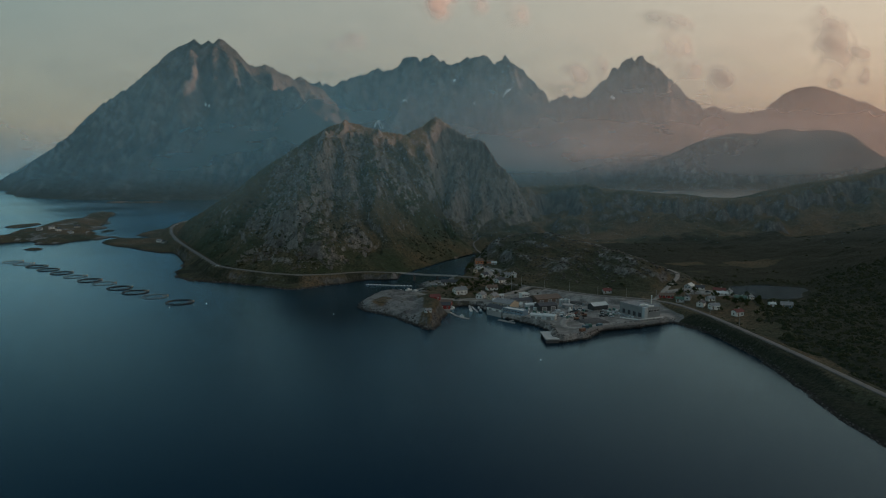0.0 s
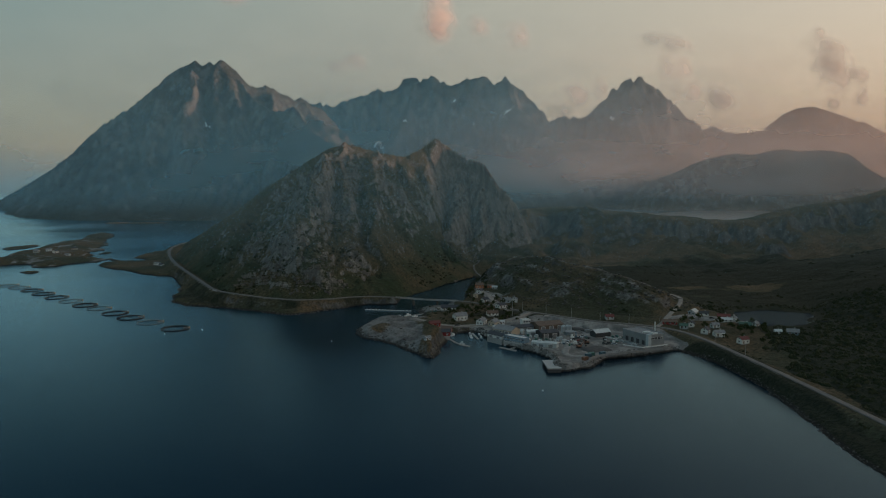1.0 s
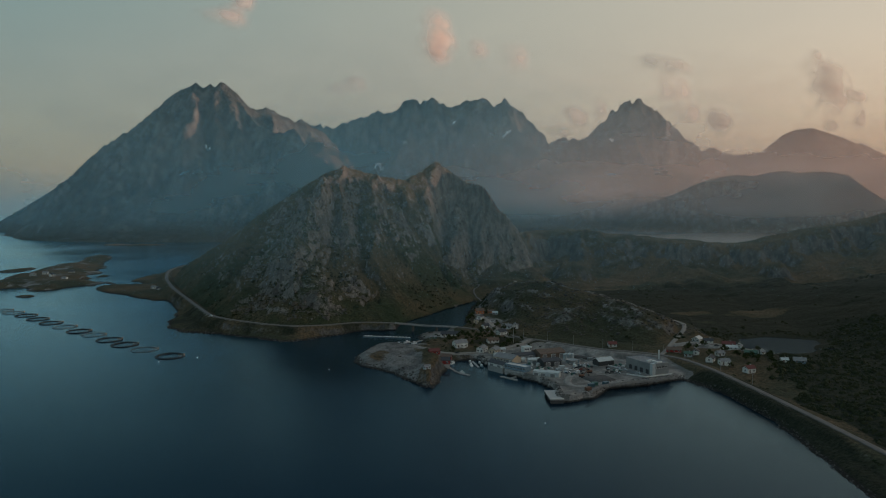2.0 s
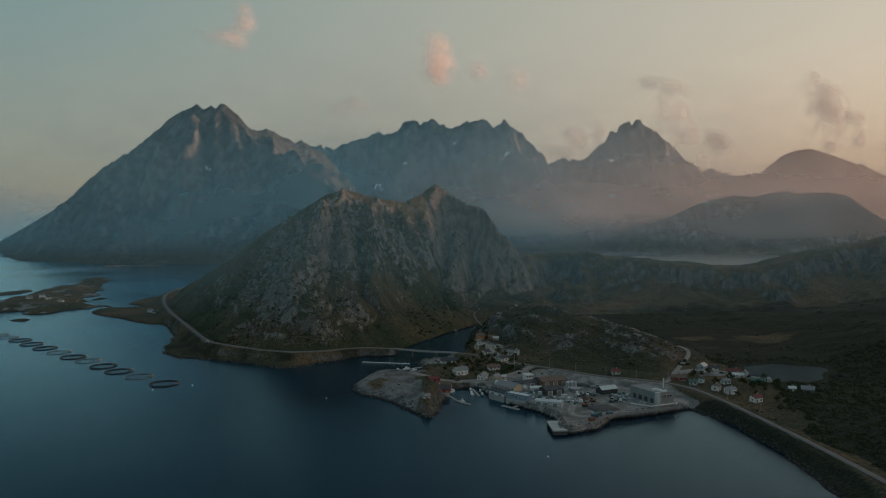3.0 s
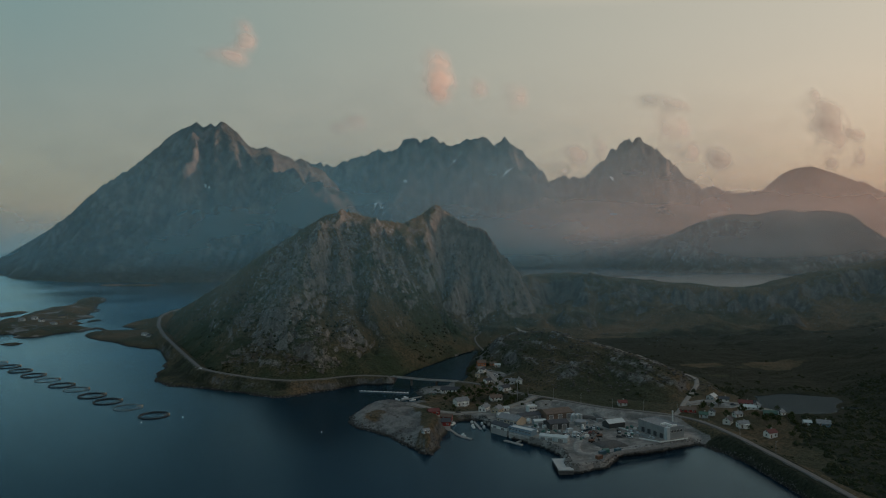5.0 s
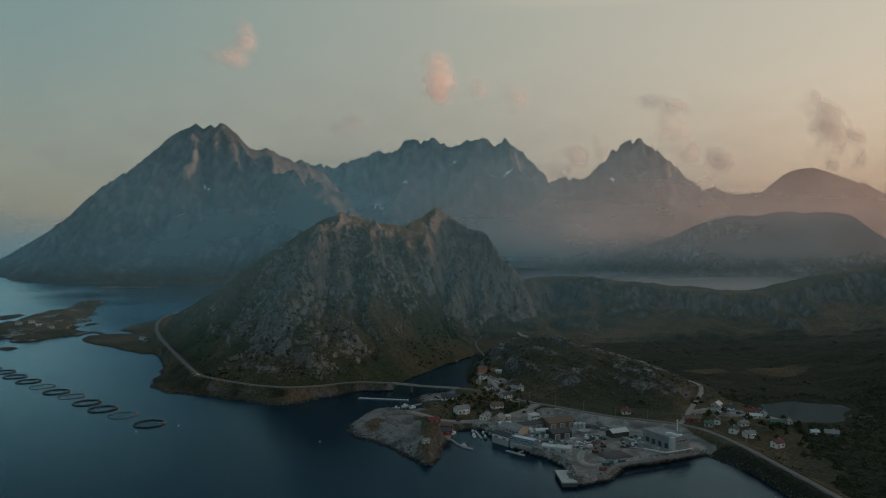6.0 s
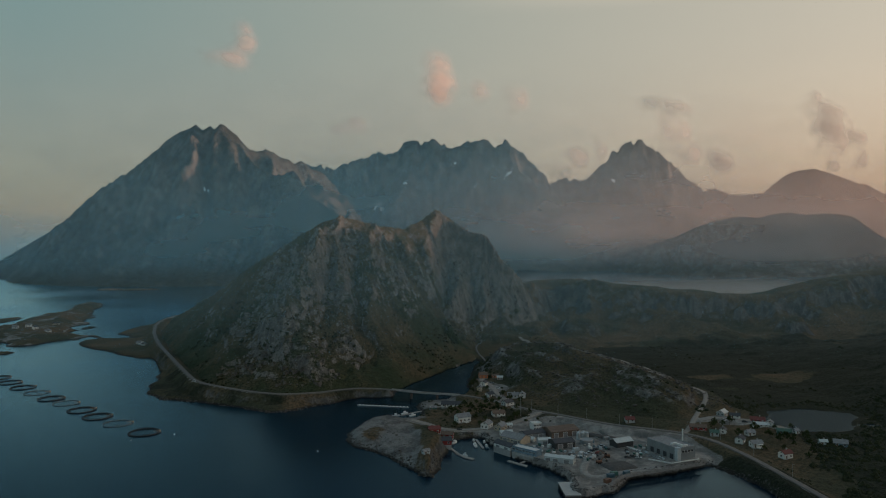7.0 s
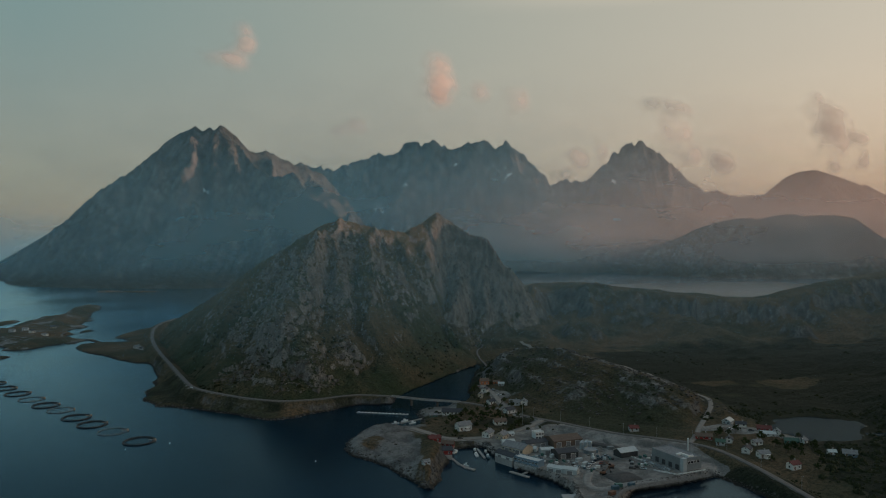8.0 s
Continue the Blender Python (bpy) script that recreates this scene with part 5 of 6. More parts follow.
pontoon((-19, 676), (-36, 661), 1.8, 0, 0, "low jetty with small boats")


def boat(x, y, yaw, L, hull, label):
    b = thing("boat", pose(x, y, 0, 0, 0, yaw), label, "boat", "small boats at the jetties")
    bm = bmesh.new()
    W = L * 0.32
    rows = []
    for u, w, k in ((-0.5, 0.86, 0.0), (-0.1, 1.0, 0.0), (0.25, 0.8, 0.1), (0.5, 0.03, 0.35)):
        rows.append([bm.verts.new((u * L, s * W / 2 * w * f, z)) for s, f, z in ((-1, 1, 0.9 + k), (-1, 0.6, -0.3), (1, 0.6, -0.3), (1, 1, 0.9 + k))])
    for p, q in zip(rows, rows[1:]):
        for j in range(3):
            bm.faces.new((p[j], p[j + 1], q[j + 1], q[j]))
        bm.faces.new((p[3], p[0], q[0], q[3]))
    bm.faces.new(rows[0])
    bm.faces.new(rows[-1][::-1])
    bmesh.ops.recalc_face_normals(bm, faces=bm.faces)
    part("hull", bm, hull, b)
    c = part("cabin", boxes((-L * 0.18, L * 0.12, -W * 0.3, W * 0.3, 0.8, 2.3), bevel=0.12), M_WHITE, b)
    part("windscreen", boxes((L * 0.12, L * 0.14, -W * 0.26, W * 0.26, 1.6, 2.15)), M_GLASS, c)
    part("rail", boxes((-L * 0.48, -L * 0.46, -W * 0.38, W * 0.38, 1.2, 1.28), (-L * 0.48, -L * 0.46, -W * 0.38, -W * 0.34, 0.85, 1.2), (-L * 0.48, -L * 0.46, W * 0.34, W * 0.38, 0.85, 1.2)), M_STEEL, b)


for x, y, yaw, L, hull, lab in ((22, 583, 100, 7, M_DARK, "small dark-hulled boat at its berth"), (22.5, 573, 100, 8, M_WHITE, "white motor boat moored at the jetty"),
                                (29.5, 579, 98, 7, M_DARK, "dark open boat moored at the jetty"), (30.5, 569, 98, 7.5, M_BLUE, "blue motor boat moored at the jetty"),
                                (8, 580, 60, 7, M_WHITE, "white boat beside the red boathouse"), (-33, 668, 40, 7, M_WHITE, "white motor boat in the marina"),
                                (-26, 661, 40, 6.5, M_WHITE, "small white boat in the marina"), (-40, 660, 20, 6.5, M_PALE, "pale boat at the outer jetty"),
                                (-14, 686, 70, 7, M_DARK, "dark boat hauled out near the shore"), (15, 549, -50, 5, M_WHITE, "white dinghy at the floating jetty")):
    boat(x, y, yaw, L, hull, lab)

# ---- vehicles and yard goods ----
def car_meshes():
    body = boxes((-2.1, 2.1, -0.88, 0.88, 0.35, 0.95), bevel=0.12)
    bm = bmesh.new()
    vs = [bm.verts.new(p) for p in ((-1.8, -0.8, 0.93), (1.0, -0.8, 0.93), (1.0, 0.8, 0.93), (-1.8, 0.8, 0.93), (-1.4, -0.66, 1.5), (0.3, -0.66, 1.5), (0.3, 0.66, 1.5), (-1.4, 0.66, 1.5))]
    for q in ((4, 5, 6, 7), (0, 1, 5, 4), (1, 2, 6, 5), (2, 3, 7, 6), (3, 0, 4, 7)):
        bm.faces.new([vs[i] for i in q])
    wheel = tube(bmesh.new(), (0, -0.12, 0), (0, 0.12, 0), 0.34, 12)
    rim = tube(bmesh.new(), (0, -0.14, 0), (0, 0.14, 0), 0.18, 8)
    return body, bm, wheel, rim


CARS = {}


def car(x, y, yaw, paint, label, z=None):
    if paint.name not in CARS:
        a, b, w, r = car_meshes()
        CARS[paint.name] = (mesh_of(a, "body", paint), mesh_of(b, "cabin", M_GLASS), mesh_of(w, "tyre", M_RUBBER), mesh_of(r, "rim", M_STEEL))
    ms = CARS[paint.name]
    c = thing("car", pose(x, y, (ground_at(x, y) if z is None else z) + 0.02, 0, 0, yaw), label, "car", "parked cars")
    part("body", ms[0], paint, c)
    part("cabin", ms[1], M_GLASS, c)
    part("car_roof", boxes((-1.35, 0.25, -0.62, 0.62, 1.5, 1.55)), paint, c)
    for sx, sy in ((1.3, 0.8), (1.3, -0.8), (-1.3, 0.8), (-1.3, -0.8)):
        w = part("wheel", ms[2], M_RUBBER, c, at=pose(sx, sy, 0.34))
        part("rim", ms[3], M_STEEL, w)
    for sy in (0.6, -0.6):
        part("headlight", boxes((2.06, 2.12, sy - 0.16, sy + 0.16, 0.68, 0.82)), M_PALE, c)


for x, y, yaw, paint, lab in ((98, 541, 30, M_WHITE, "white car parked on the gravel yard"), (101, 546, 40, M_DARK, "dark car parked on the gravel yard"), (104, 549, 35, M_DARK, "black car parked on the gravel yard"), (95, 537, 60, M_PALE, "silver car parked on the gravel yard"),
                              (107, 553, 30, M_BLUE, "blue car parked on the gravel yard"), (93, 531, 70, M_WHITE, "white parked van-like car"), (110, 557, 20, M_PALE, "silver car parked on the gravel yard"), (121, 531, -10, M_DARK, "dark car parked on the gravel yard"),
                              (125, 533, -10, M_DARK, "black car parked on the gravel yard"), (128, 530, -12, M_PALE, "grey car parked on the gravel yard"), (12, 601, 5, M_DARK, "dark car on the bay road"), (86, 532, 60, M_WHITE, "white car parked on the gravel yard"),
                              (46, 739, 40, M_PALE, "silver car in the hamlet yard"), (50, 720, 20, M_WHITE, "white car in the hamlet yard"), (213, 603, 20, M_WHITE, "white car in the village"),
                              (226, 597, -20, M_DARK, "dark car in the village"), (104, 541, 15, M_RED, "red car parked on the gravel yard"), (60, 582, 40, M_WHITE, "white car between the halls")):
    car(x, y, yaw, paint, lab)
car(-240, 747, -45, M_WHITE, "white car driving on the coast road", 12.14)


def excavator(x, y, yaw):
    e = thing("excavator", pose(x, y, 3.98, 0, 0, yaw), "orange tracked excavator on the gravel yard", "excavator", "excavators")
    for sy in (-1.1, 1.1):
        part("track", boxes((-1.9, 1.9, sy - 0.3, sy + 0.3, 0, 0.85), bevel=0.2), M_RUBBER, e)
    h = part("house", boxes((-2.0, 1.2, -1.25, 1.25, 0.95, 2.1), bevel=0.1), M_RUST, e)
    part("cab", boxes((0.1, 1.5, 0.2, 1.2, 2.1, 3.0), bevel=0.08), M_GLASS, h)
    part("boom", tube(bmesh.new(), (1.2, -0.3, 1.6), (4.2, -0.3, 4.4), 0.28, 6, 0.22), M_RUST, e)
    a = part("stick", tube(bmesh.new(), (4.2, -0.3, 4.4), (6.0, -0.3, 1.4), 0.22, 6, 0.16), M_RUST, e)
    part("bucket", boxes((5.5, 6.6, -0.8, 0.2, 0.4, 1.4), bevel=0.15), M_DARK, a)


excavator(108, 533, 170)
excavator(100, 520, 30)


def container(x, y, yaw, paint, label, L=6.1, group="containers on the yard"):
    L = L * 0.72
    c = thing("container", pose(x, y, 3.99, 0, 0, yaw), label, "container", group)
    bm = boxes((-L / 2, L / 2, -1.2, 1.2, 0.12, 2.2))
    for i in range(int(L / 0.6)):
        for s in (-1, 1):
            box(bm, -L / 2 + 0.3 + i * 0.6 - 0.12, -L / 2 + 0.3 + i * 0.6 + 0.12, s * 1.23 - 0.04, s * 1.23 + 0.04, 0.25, 2.05)
    part("shell", bm, paint, c)
    d = part("door", boxes((L / 2, L / 2 + 0.06, -1.1, 1.1, 0.2, 2.1)), paint, c)
    part("lock_bar", boxes((L / 2 + 0.06, L / 2 + 0.12, -0.1, 0.0, 0.25, 2.0), (L / 2 + 0.06, L / 2 + 0.12, 0.5, 0.6, 0.25, 2.0)), M_STEEL, d)
    for sx in (-1, 1):
        part("skid", boxes((sx * (L / 2 - 0.4) - 0.2, sx * (L / 2 - 0.4) + 0.2, -1.2, 1.2, 0, 0.12)), M_DARK, c)


for x, y, yaw, paint, lab in ((101, 493, 20, M_BLUE, "blue steel container near the quay edge"), (97, 484, 35, M_RUST, "orange steel container near the quay edge"), (104, 497, 10, M_TEAL, "green steel container near the quay edge"),
                              (92, 538, 60, M_PALE, "pale container beside the yard road"), (90, 547, 20, M_PALE, "pale container behind the storage buildings"), (104, 566, 15, M_BLUEGREY, "blue-grey container by the tanks"),
                              (74, 556, 40, M_WHITE, "white container beside the workshop"), (112, 498.5, 38, M_BLUE, "small blue container by the bank"), (117, 574, 20, M_GREY, "grey container by the road bank")):
    container(x, y, yaw, paint, lab)

tub_body = mesh_of(boxes((-0.6, 0.6, -0.5, 0.5, 0.1, 0.8), bevel=0.08), "tub_body", M_GREY)
tub_body2 = mesh_of(boxes((-0.6, 0.6, -0.5, 0.5, 0.1, 0.8), bevel=0.08), "tub_body", M_PALE)
tub_feet = mesh_of(boxes((-0.55, -0.3, -0.45, 0.45, 0, 0.1), (0.3, 0.55, -0.45, 0.45, 0, 0.1)), "feet", M_DARK)
rng = random.Random(4)
for i in range(52):
    u, v = i % 13, i // 13
    if rng.random() < 0.2:
        continue
    x, y = 131 + u * 1.0 * 0.9 + v * 0.9 + rng.uniform(-0.3, 0.3), 545 - u * 1.75 + v * 1.6 + rng.uniform(-0.4, 0.4)
    t = thing("fish_tub", pose(x, y, 4.0, 0, 0, 20 + rng.uniform(-12, 12)), "pale plastic fish tub stored in rows", "fish tub", "fish tubs beside the factory")
    part("tub_body", rng.choice((tub_body, tub_body, tub_body2)), M_WHITE, t)
    part("feet", tub_feet, M_DARK, t)


def mound(x, y, L, W, H, yaw, label, seed, name="stone_mound"):
    bm = bmesh.new()
    n, m = 22, 14
    grid = [[None] * (m + 1) for _ in range(n + 1)]
    for i in range(n + 1):
        for j in range(m + 1):
            a, b = 2 * i / n - 1, 2 * j / m - 1
            edge = max(abs(a), abs(b)) ** 5
            z = H * (1 - edge) * (1 + 0.25 * noise.noise((a * 3, b * 3, seed))) + 0.12 * noise.noise((a * 9, b * 9, seed)) - (0.3 if edge > 0.9 else 0)
            grid[i][j] = bm.verts.new((a * L / 2 * (1 + 0.06 * noise.noise((b * 2, seed, 0))), b * W / 2, z))
    for i in range(n):
        for j in range(m):
            bm.faces.new((grid[i][j], grid[i + 1][j], grid[i + 1][j + 1], grid[i][j + 1]))
    ob = new(name, mesh_of(bm, name, M_HEAP, True))
    ob.matrix_basis = pose(x, y, 3.98, 0, 0, yaw)
    return tagged(ob, label, "stone mound")


mound(111, 514, 20, 16, 1.6, 22, "flat-topped heap of dark crushed stone", 1.0)
mound(113, 581, 26, 6, 1.8, -28, "long bank of dark crushed stone below the road", 2.0)
mound(106, 543, 9, 4, 1.2, 60, "small heap of dark gravel", 3.0)


def stone_berm(line, wide, tall, label, seed):
    """A low bank of tipped stone along a line, with a broken crown and uneven sides."""
    pts = smooth_line([(*p, 0) for p in line], 1.6)
    bm = bmesh.new()
    rows = []
    for i, p in enumerate(pts):
        d = pts[min(i + 1, len(pts) - 1)] - pts[max(i - 1, 0)]
        side = Vector((d.y, -d.x, 0)).normalized()
        ends = min(1.0, i / 4, (len(pts) - 1 - i) / 4)
        row = []
        for j, (u, v) in enumerate(((-1.0, -0.35), (-0.55, 0.55), (-0.2, 0.95), (0.2, 1.0), (0.6, 0.5), (1.0, -0.35))):
            q = p + side * (u * wide / 2 + 0.35 * noise.noise((i * 0.7, j * 1.9, seed)))
            h = tall * v * ends * (1 + 0.45 * noise.noise((i * 0.45, j * 0.8, seed + 5))) if v > 0 else -0.35
            row.append(bm.verts.new((q.x, q.y, 3.98 + h)))
        rows.append(row)
    for a, b in zip(rows, rows[1:]):
        for j in range(5):
            bm.faces.new((a[j], a[j + 1], b[j + 1], b[j]))
    return tagged(new("stone_berm", mesh_of(bm, "stone_berm", M_BERM)), label, "stone berm")


M_BERM = plain("grey_tipped_stone", (0.175, 0.165, 0.152), 0.95, 0, 0.9, 0.45)
stone_berm([(97, 478.5), (100.5, 484), (107, 493.5), (118, 499), (132, 504.5), (150, 512), (166, 519)], 3.0, 1.1, "low grey stone berm along the quay edge", 3.0)
stone_berm([(117.7, 605), (117.6, 593), (120.7, 578), (118.3, 563)], 3.2, 1.5, "curved stone bank beside the boat hall", 8.0)
stone_berm([(84, 604), (98, 590), (110, 582), (113, 570)], 2.2, 0.8, "low gravel bank round the tanks", 13.0)
road("path", [(86.6, 607.8, 4), (97.2, 596, 4), (105.3, 577, 4), (105.1, 558, 4), (97, 535, 4), (88.5, 515, 4), (86, 499, 4), (92, 492, 4), (104, 499, 4), (118, 506, 4), (136, 512, 4)], 5.0, M_LANE, "worn pale gravel lane winding across the quay yard", 0.05, 0.05)
road("path", [(105.3, 577, 4), (122, 585, 4), (137, 577.5, 4), (147, 566, 4)], 4.0, M_LANE, "pale gravel lane to the boat hall", 0.05, 0.06)


def crate(x, y, z, yaw, L, W, H, paint, label):
    c = thing("crate", pose(x, y, z, 0, 0, yaw), label, "crate", "crates and goods on the yard")
    part("body", boxes((-L / 2, L / 2, -W / 2, W / 2, 0.14, H), bevel=0.05), paint, c)
    part("pallet", boxes((-L / 2, L / 2, -W / 2, -W / 2 + 0.15, 0, 0.14), (-L / 2, L / 2, W / 2 - 0.15, W / 2, 0, 0.14), (-L / 2, L / 2, -0.08, 0.08, 0, 0.14)), M_TIMBER, c)


rng = random.Random(21)
KINDS = ((M_TIMBER, "grey timber crate on the gravel yard"), (M_PALE, "pale plastic crate on the gravel yard"), (M_DARK, "dark covered crate on the gravel yard"),
         (M_TEAL, "faded green crate on the gravel yard"), (M_BLUE, "dull blue crate on the gravel yard"), (M_WHITE, "white wrapped pallet of goods on the yard"))
for cx, cy, sx, sy, n in ((92, 534, 8, 9, 14), (75, 545, 9, 4, 9), (100, 556, 7, 4, 8), (138, 556, 6, 5, 8), (128, 540, 5, 6, 8), (100, 490, 6, 5, 6), (64, 556, 5, 4, 6), (160, 520, 6, 2, 5), (109, 549, 5, 4, 6)):
    for _ in range(n):
        paint, lab = rng.choice(KINDS)
        x, y = cx + rng.uniform(-sx, sx), cy + rng.uniform(-sy, sy)
        if inside(np.array([x]), np.array([y]), APRON)[0] < 7:
            continue
        crate(x, y, 3.99, rng.uniform(0, 180), rng.uniform(1.2, 2.6), rng.uniform(1.0, 1.6), rng.uniform(0.8, 1.9), paint, lab)
post = thing("road_lamp", pose(112, 619.5, 8.0), "slim grey lamp post beside the coast road", "street lamp", "lamp posts along the coast road")
part("pole", tube(bmesh.new(), (0, 0, -0.6), (0, 0, 7.5), 0.13, 6, 0.08), M_STEEL, post)
part("arm", tube(bmesh.new(), (0, 0, 7.4), (0, -1.4, 7.7), 0.06, 5), M_STEEL, post)
part("lamp_head", boxes((-0.14, 0.14, -1.9, -1.2, 7.62, 7.8), bevel=0.04), M_GREY, post)
for x, y in ((133, 601), (155, 591.5), (177, 580), (193.5, 560), (200.5, 523), (205.5, 482), (92.5, 637.5), (73, 652)):
    copy_thing(post, pose(x, y, 8.0, 0, 0, rng.uniform(-20, 20)))

# ---- pond, islets and skerries ----
bm = bmesh.new()
vs = [bm.verts.new((x, y, 0)) for x, y in ((232, 634), (254, 664), (292, 672), (332, 662), (348, 628), (326, 584), (290, 562), (236, 568))]
bm.faces.new(vs)
pond = new("pond", mesh_of(bm, "pond", M_POND))
pond.matrix_basis = pose(0, 0, 7.6)
tagged(pond, "still dark pond behind the village", "pond", kind="structure")

ISLAND = [(-980, 1000), (-760, 1020), (-655, 1085), (-640, 1092), (-600, 1052), (-575, 1080), (-556, 1130), (-552, 1165), (-600, 1190), (-600, 1235), (-640, 1290), (-640, 1330),
          (-690, 1460), (-750, 1590), (-775, 1690), (-850, 1790), (-850, 1680), (-800, 1590), (-795, 1480), (-790, 1390), (-765, 1320), (-755, 1240), (-720, 1165), (-850, 1180), (-1000, 1150)]


def island_height(poly, top, seed):
    def height(X, Y):
        d = inside(X, Y, poly) + (4 + (15 if top > 5 else 0)) * fbm(X / 26, Y / 36, 4, seed)
        h = np.where(d < 0, np.maximum(-5, d * 0.5), 2.6 * step(d, -1, 8) - 0.4)
        return h + (top + top * 0.6 * fbm(X / 50, Y / 60, 3, seed + 1) + 1.2 * ridged(X / 15, Y / 15, 3, seed + 2)) * step(d, 3, 40)
    return height


def island_cover(poly):
    def masks(x, y):
        d = inside(x[None, :], y[None, :], poly)[0]
        return {"bare": np.maximum(0.6 * step(d, 9, 2), 0.5 * step(fbm(x / 22, y / 30, 3, 401), 0.0, 0.3)), "gravel": d * 0}
    return masks


def islet(poly, top, seed, spacing, label):
    xs, ys = [p[0] for p in poly], [p[1] for p in poly]
    ob = sheet("islet", np.arange(min(xs) - 12, max(xs) + 12, spacing), np.arange(min(ys) - 12, max(ys) + 12, spacing), island_height(poly, top, seed), M_GROUND, island_cover(poly), -2.0)
    return tagged(ob, label, "islet")


islet(ISLAND, 7.0, 201, 4.5, "low grassy islet with a few houses")
for (x, y), w, d, seed in (((-822, 1386), 24, 50, 211), ((-577, 998), 14, 14, 212), ((-604, 1268), 10, 22, 213), ((-1030, 2240), 42, 40, 214), ((-940, 2240), 60, 36, 215), ((182, 514), 6, 7, 216), ((190, 500), 5, 8, 217)):
    islet([(x + w * math.cos(a) * (1 + 0.25 * math.sin(3 * a + seed)), y + d * math.sin(a)) for a in [2 * math.pi * i / 12 for i in range(12)]], 1.2, seed, 2.5 if w < 40 else 5, "bare rock skerry just above the water")

causeway = islet([(-560, 1172), (-545, 1160), (-515, 1128), (-505, 1118), (-498, 1126), (-530, 1160), (-552, 1182)], 0.6, 220, 2.5, "narrow stone causeway between islet and spit")
ISLET_HEIGHT = island_height(ISLAND, 7.0, 201)


def islet_at(x, y):
    return float(ISLET_HEIGHT(np.array([[float(x)]]), np.array([[float(y)]]))[0, 0])


for x, y, L, W, H, yaw, wall, roof, lab in ((-662, 1195, 9, 6, 4.5, 12, M_WHITE, M_ROOF_GREY, "white house with grey roof on the islet"), (-643, 1180, 8, 7, 5, 60, M_WHITE, M_ROOF_DARK, "tall white house on the islet"),
                                            (-622, 1178, 10, 6, 4, -8, M_WHITE, M_ROOF_GREY, "long white house on the islet"), (-640, 1235, 10, 7, 4.5, 20, M_CREAM, M_ROOF_DARK, "cream house on the islet"),
                                            (-680, 1190, 9, 7, 4, 0, M_PALE, M_ROOF_GREY, "pale shed-like house on the islet")):
    house(x, y, L, W, H, yaw, wall, roof, lab, z=islet_at(x, y), group="houses on the islet")
house(-423, 1052, 11, 6, 3.6, -30, M_WHITE, M_ROOF_GREY, "white cabin beside the coast road", "cabin", z=max(2.5, ground_at(-423, 1052)))
house(-412, 1040, 7, 6, 3.2, -30, M_PALE, M_ROOF_DARK, "grey boathouse below the coast road", "boathouse", chimney=False, z=max(2.0, ground_at(-412, 1040)))

bm = bmesh.new()
pts = [(-588, 1175), (-600, 1188), (-610, 1205), (-612, 1222), (-618, 1240)]
prev = None
for x, y in pts:
    z = islet_at(x, y) + 0.9
    row = [bm.verts.new((x - 2.2, y, z)), bm.verts.new((x + 2.2, y, z))]
    if prev:
        bm.faces.new((prev[0], prev[1], row[1], row[0]))
    prev = row
bmesh.ops.solidify(bm, geom=bm.faces[:], thickness=0.6)
tagged(new("path", mesh_of(bm, "path", M_TRACK)), "pale gravel track across the islet", "path", kind="structure")

# ---- snow patches ----
def snow(owner, height, x, y, w, d, seed, skew=0.0):
    n = 12
    bm = bmesh.new()
    g = {}
    for i in range(n + 1):
        for j in range(n + 1):
            a, b = 2 * i / n - 1, 2 * j / n - 1
            px, py = x + a * w / 2 + b * skew, y + b * d / 2
            if a * a + b * b < 0.7 + 0.55 * noise.noise((a * 1.7, b * 1.7, seed)):
                z = float(height(np.array([[px]]), np.array([[py]]))[0, 0])
                g[i, j] = bm.verts.new((px, py, z + 3.0))
    for i in range(n):
        for j in range(n):
            q = [(i, j), (i + 1, j), (i + 1, j + 1), (i, j + 1)]
            if all(k in g for k in q):
                bm.faces.new([g[k] for k in q])
    part("snow_patch", bm, M_SNOW, owner, "small patch of old snow", smooth=True)


RANGE_HEIGHT = crest_height([RANGE] + RANGE_SPURS, 1.1, 1.2, 80, 380, 100, 91, 27.0)
PEAK_HEIGHT = crest_height([PEAK] + PEAK_SPURS, 1.15, 1.2, 80, 360, 90, 101, 30.0)
LEFT_HEIGHT = crest_height(*LEFT_SHAPE)
for i, (x, y, w, d, k) in enumerate(((-348, 3930, 70, 34, 16), (-217, 4011, 46, 14, 10), (69, 4214, 28, 12, 0), (165, 3996, 34, 10, 0), (621, 3971, 32, 16, 0), (361, 4080, 60, 16, 0))):
    snow(far_range, RANGE_HEIGHT, x, y, w, d, i * 1.7, k)
for i, (x, y, w, d) in enumerate(((1011, 4306, 46, 14), (1412, 4397, 34, 12), (1086, 4082, 30, 16))):
    snow(peak, PEAK_HEIGHT, x, y, w, d, 20 + i)
snow(left, LEFT_HEIGHT, -927, 2820, 11, 13, 31.0, -5)
snow(left, LEFT_HEIGHT, -908, 2799, 8, 10, 32.0, -3)

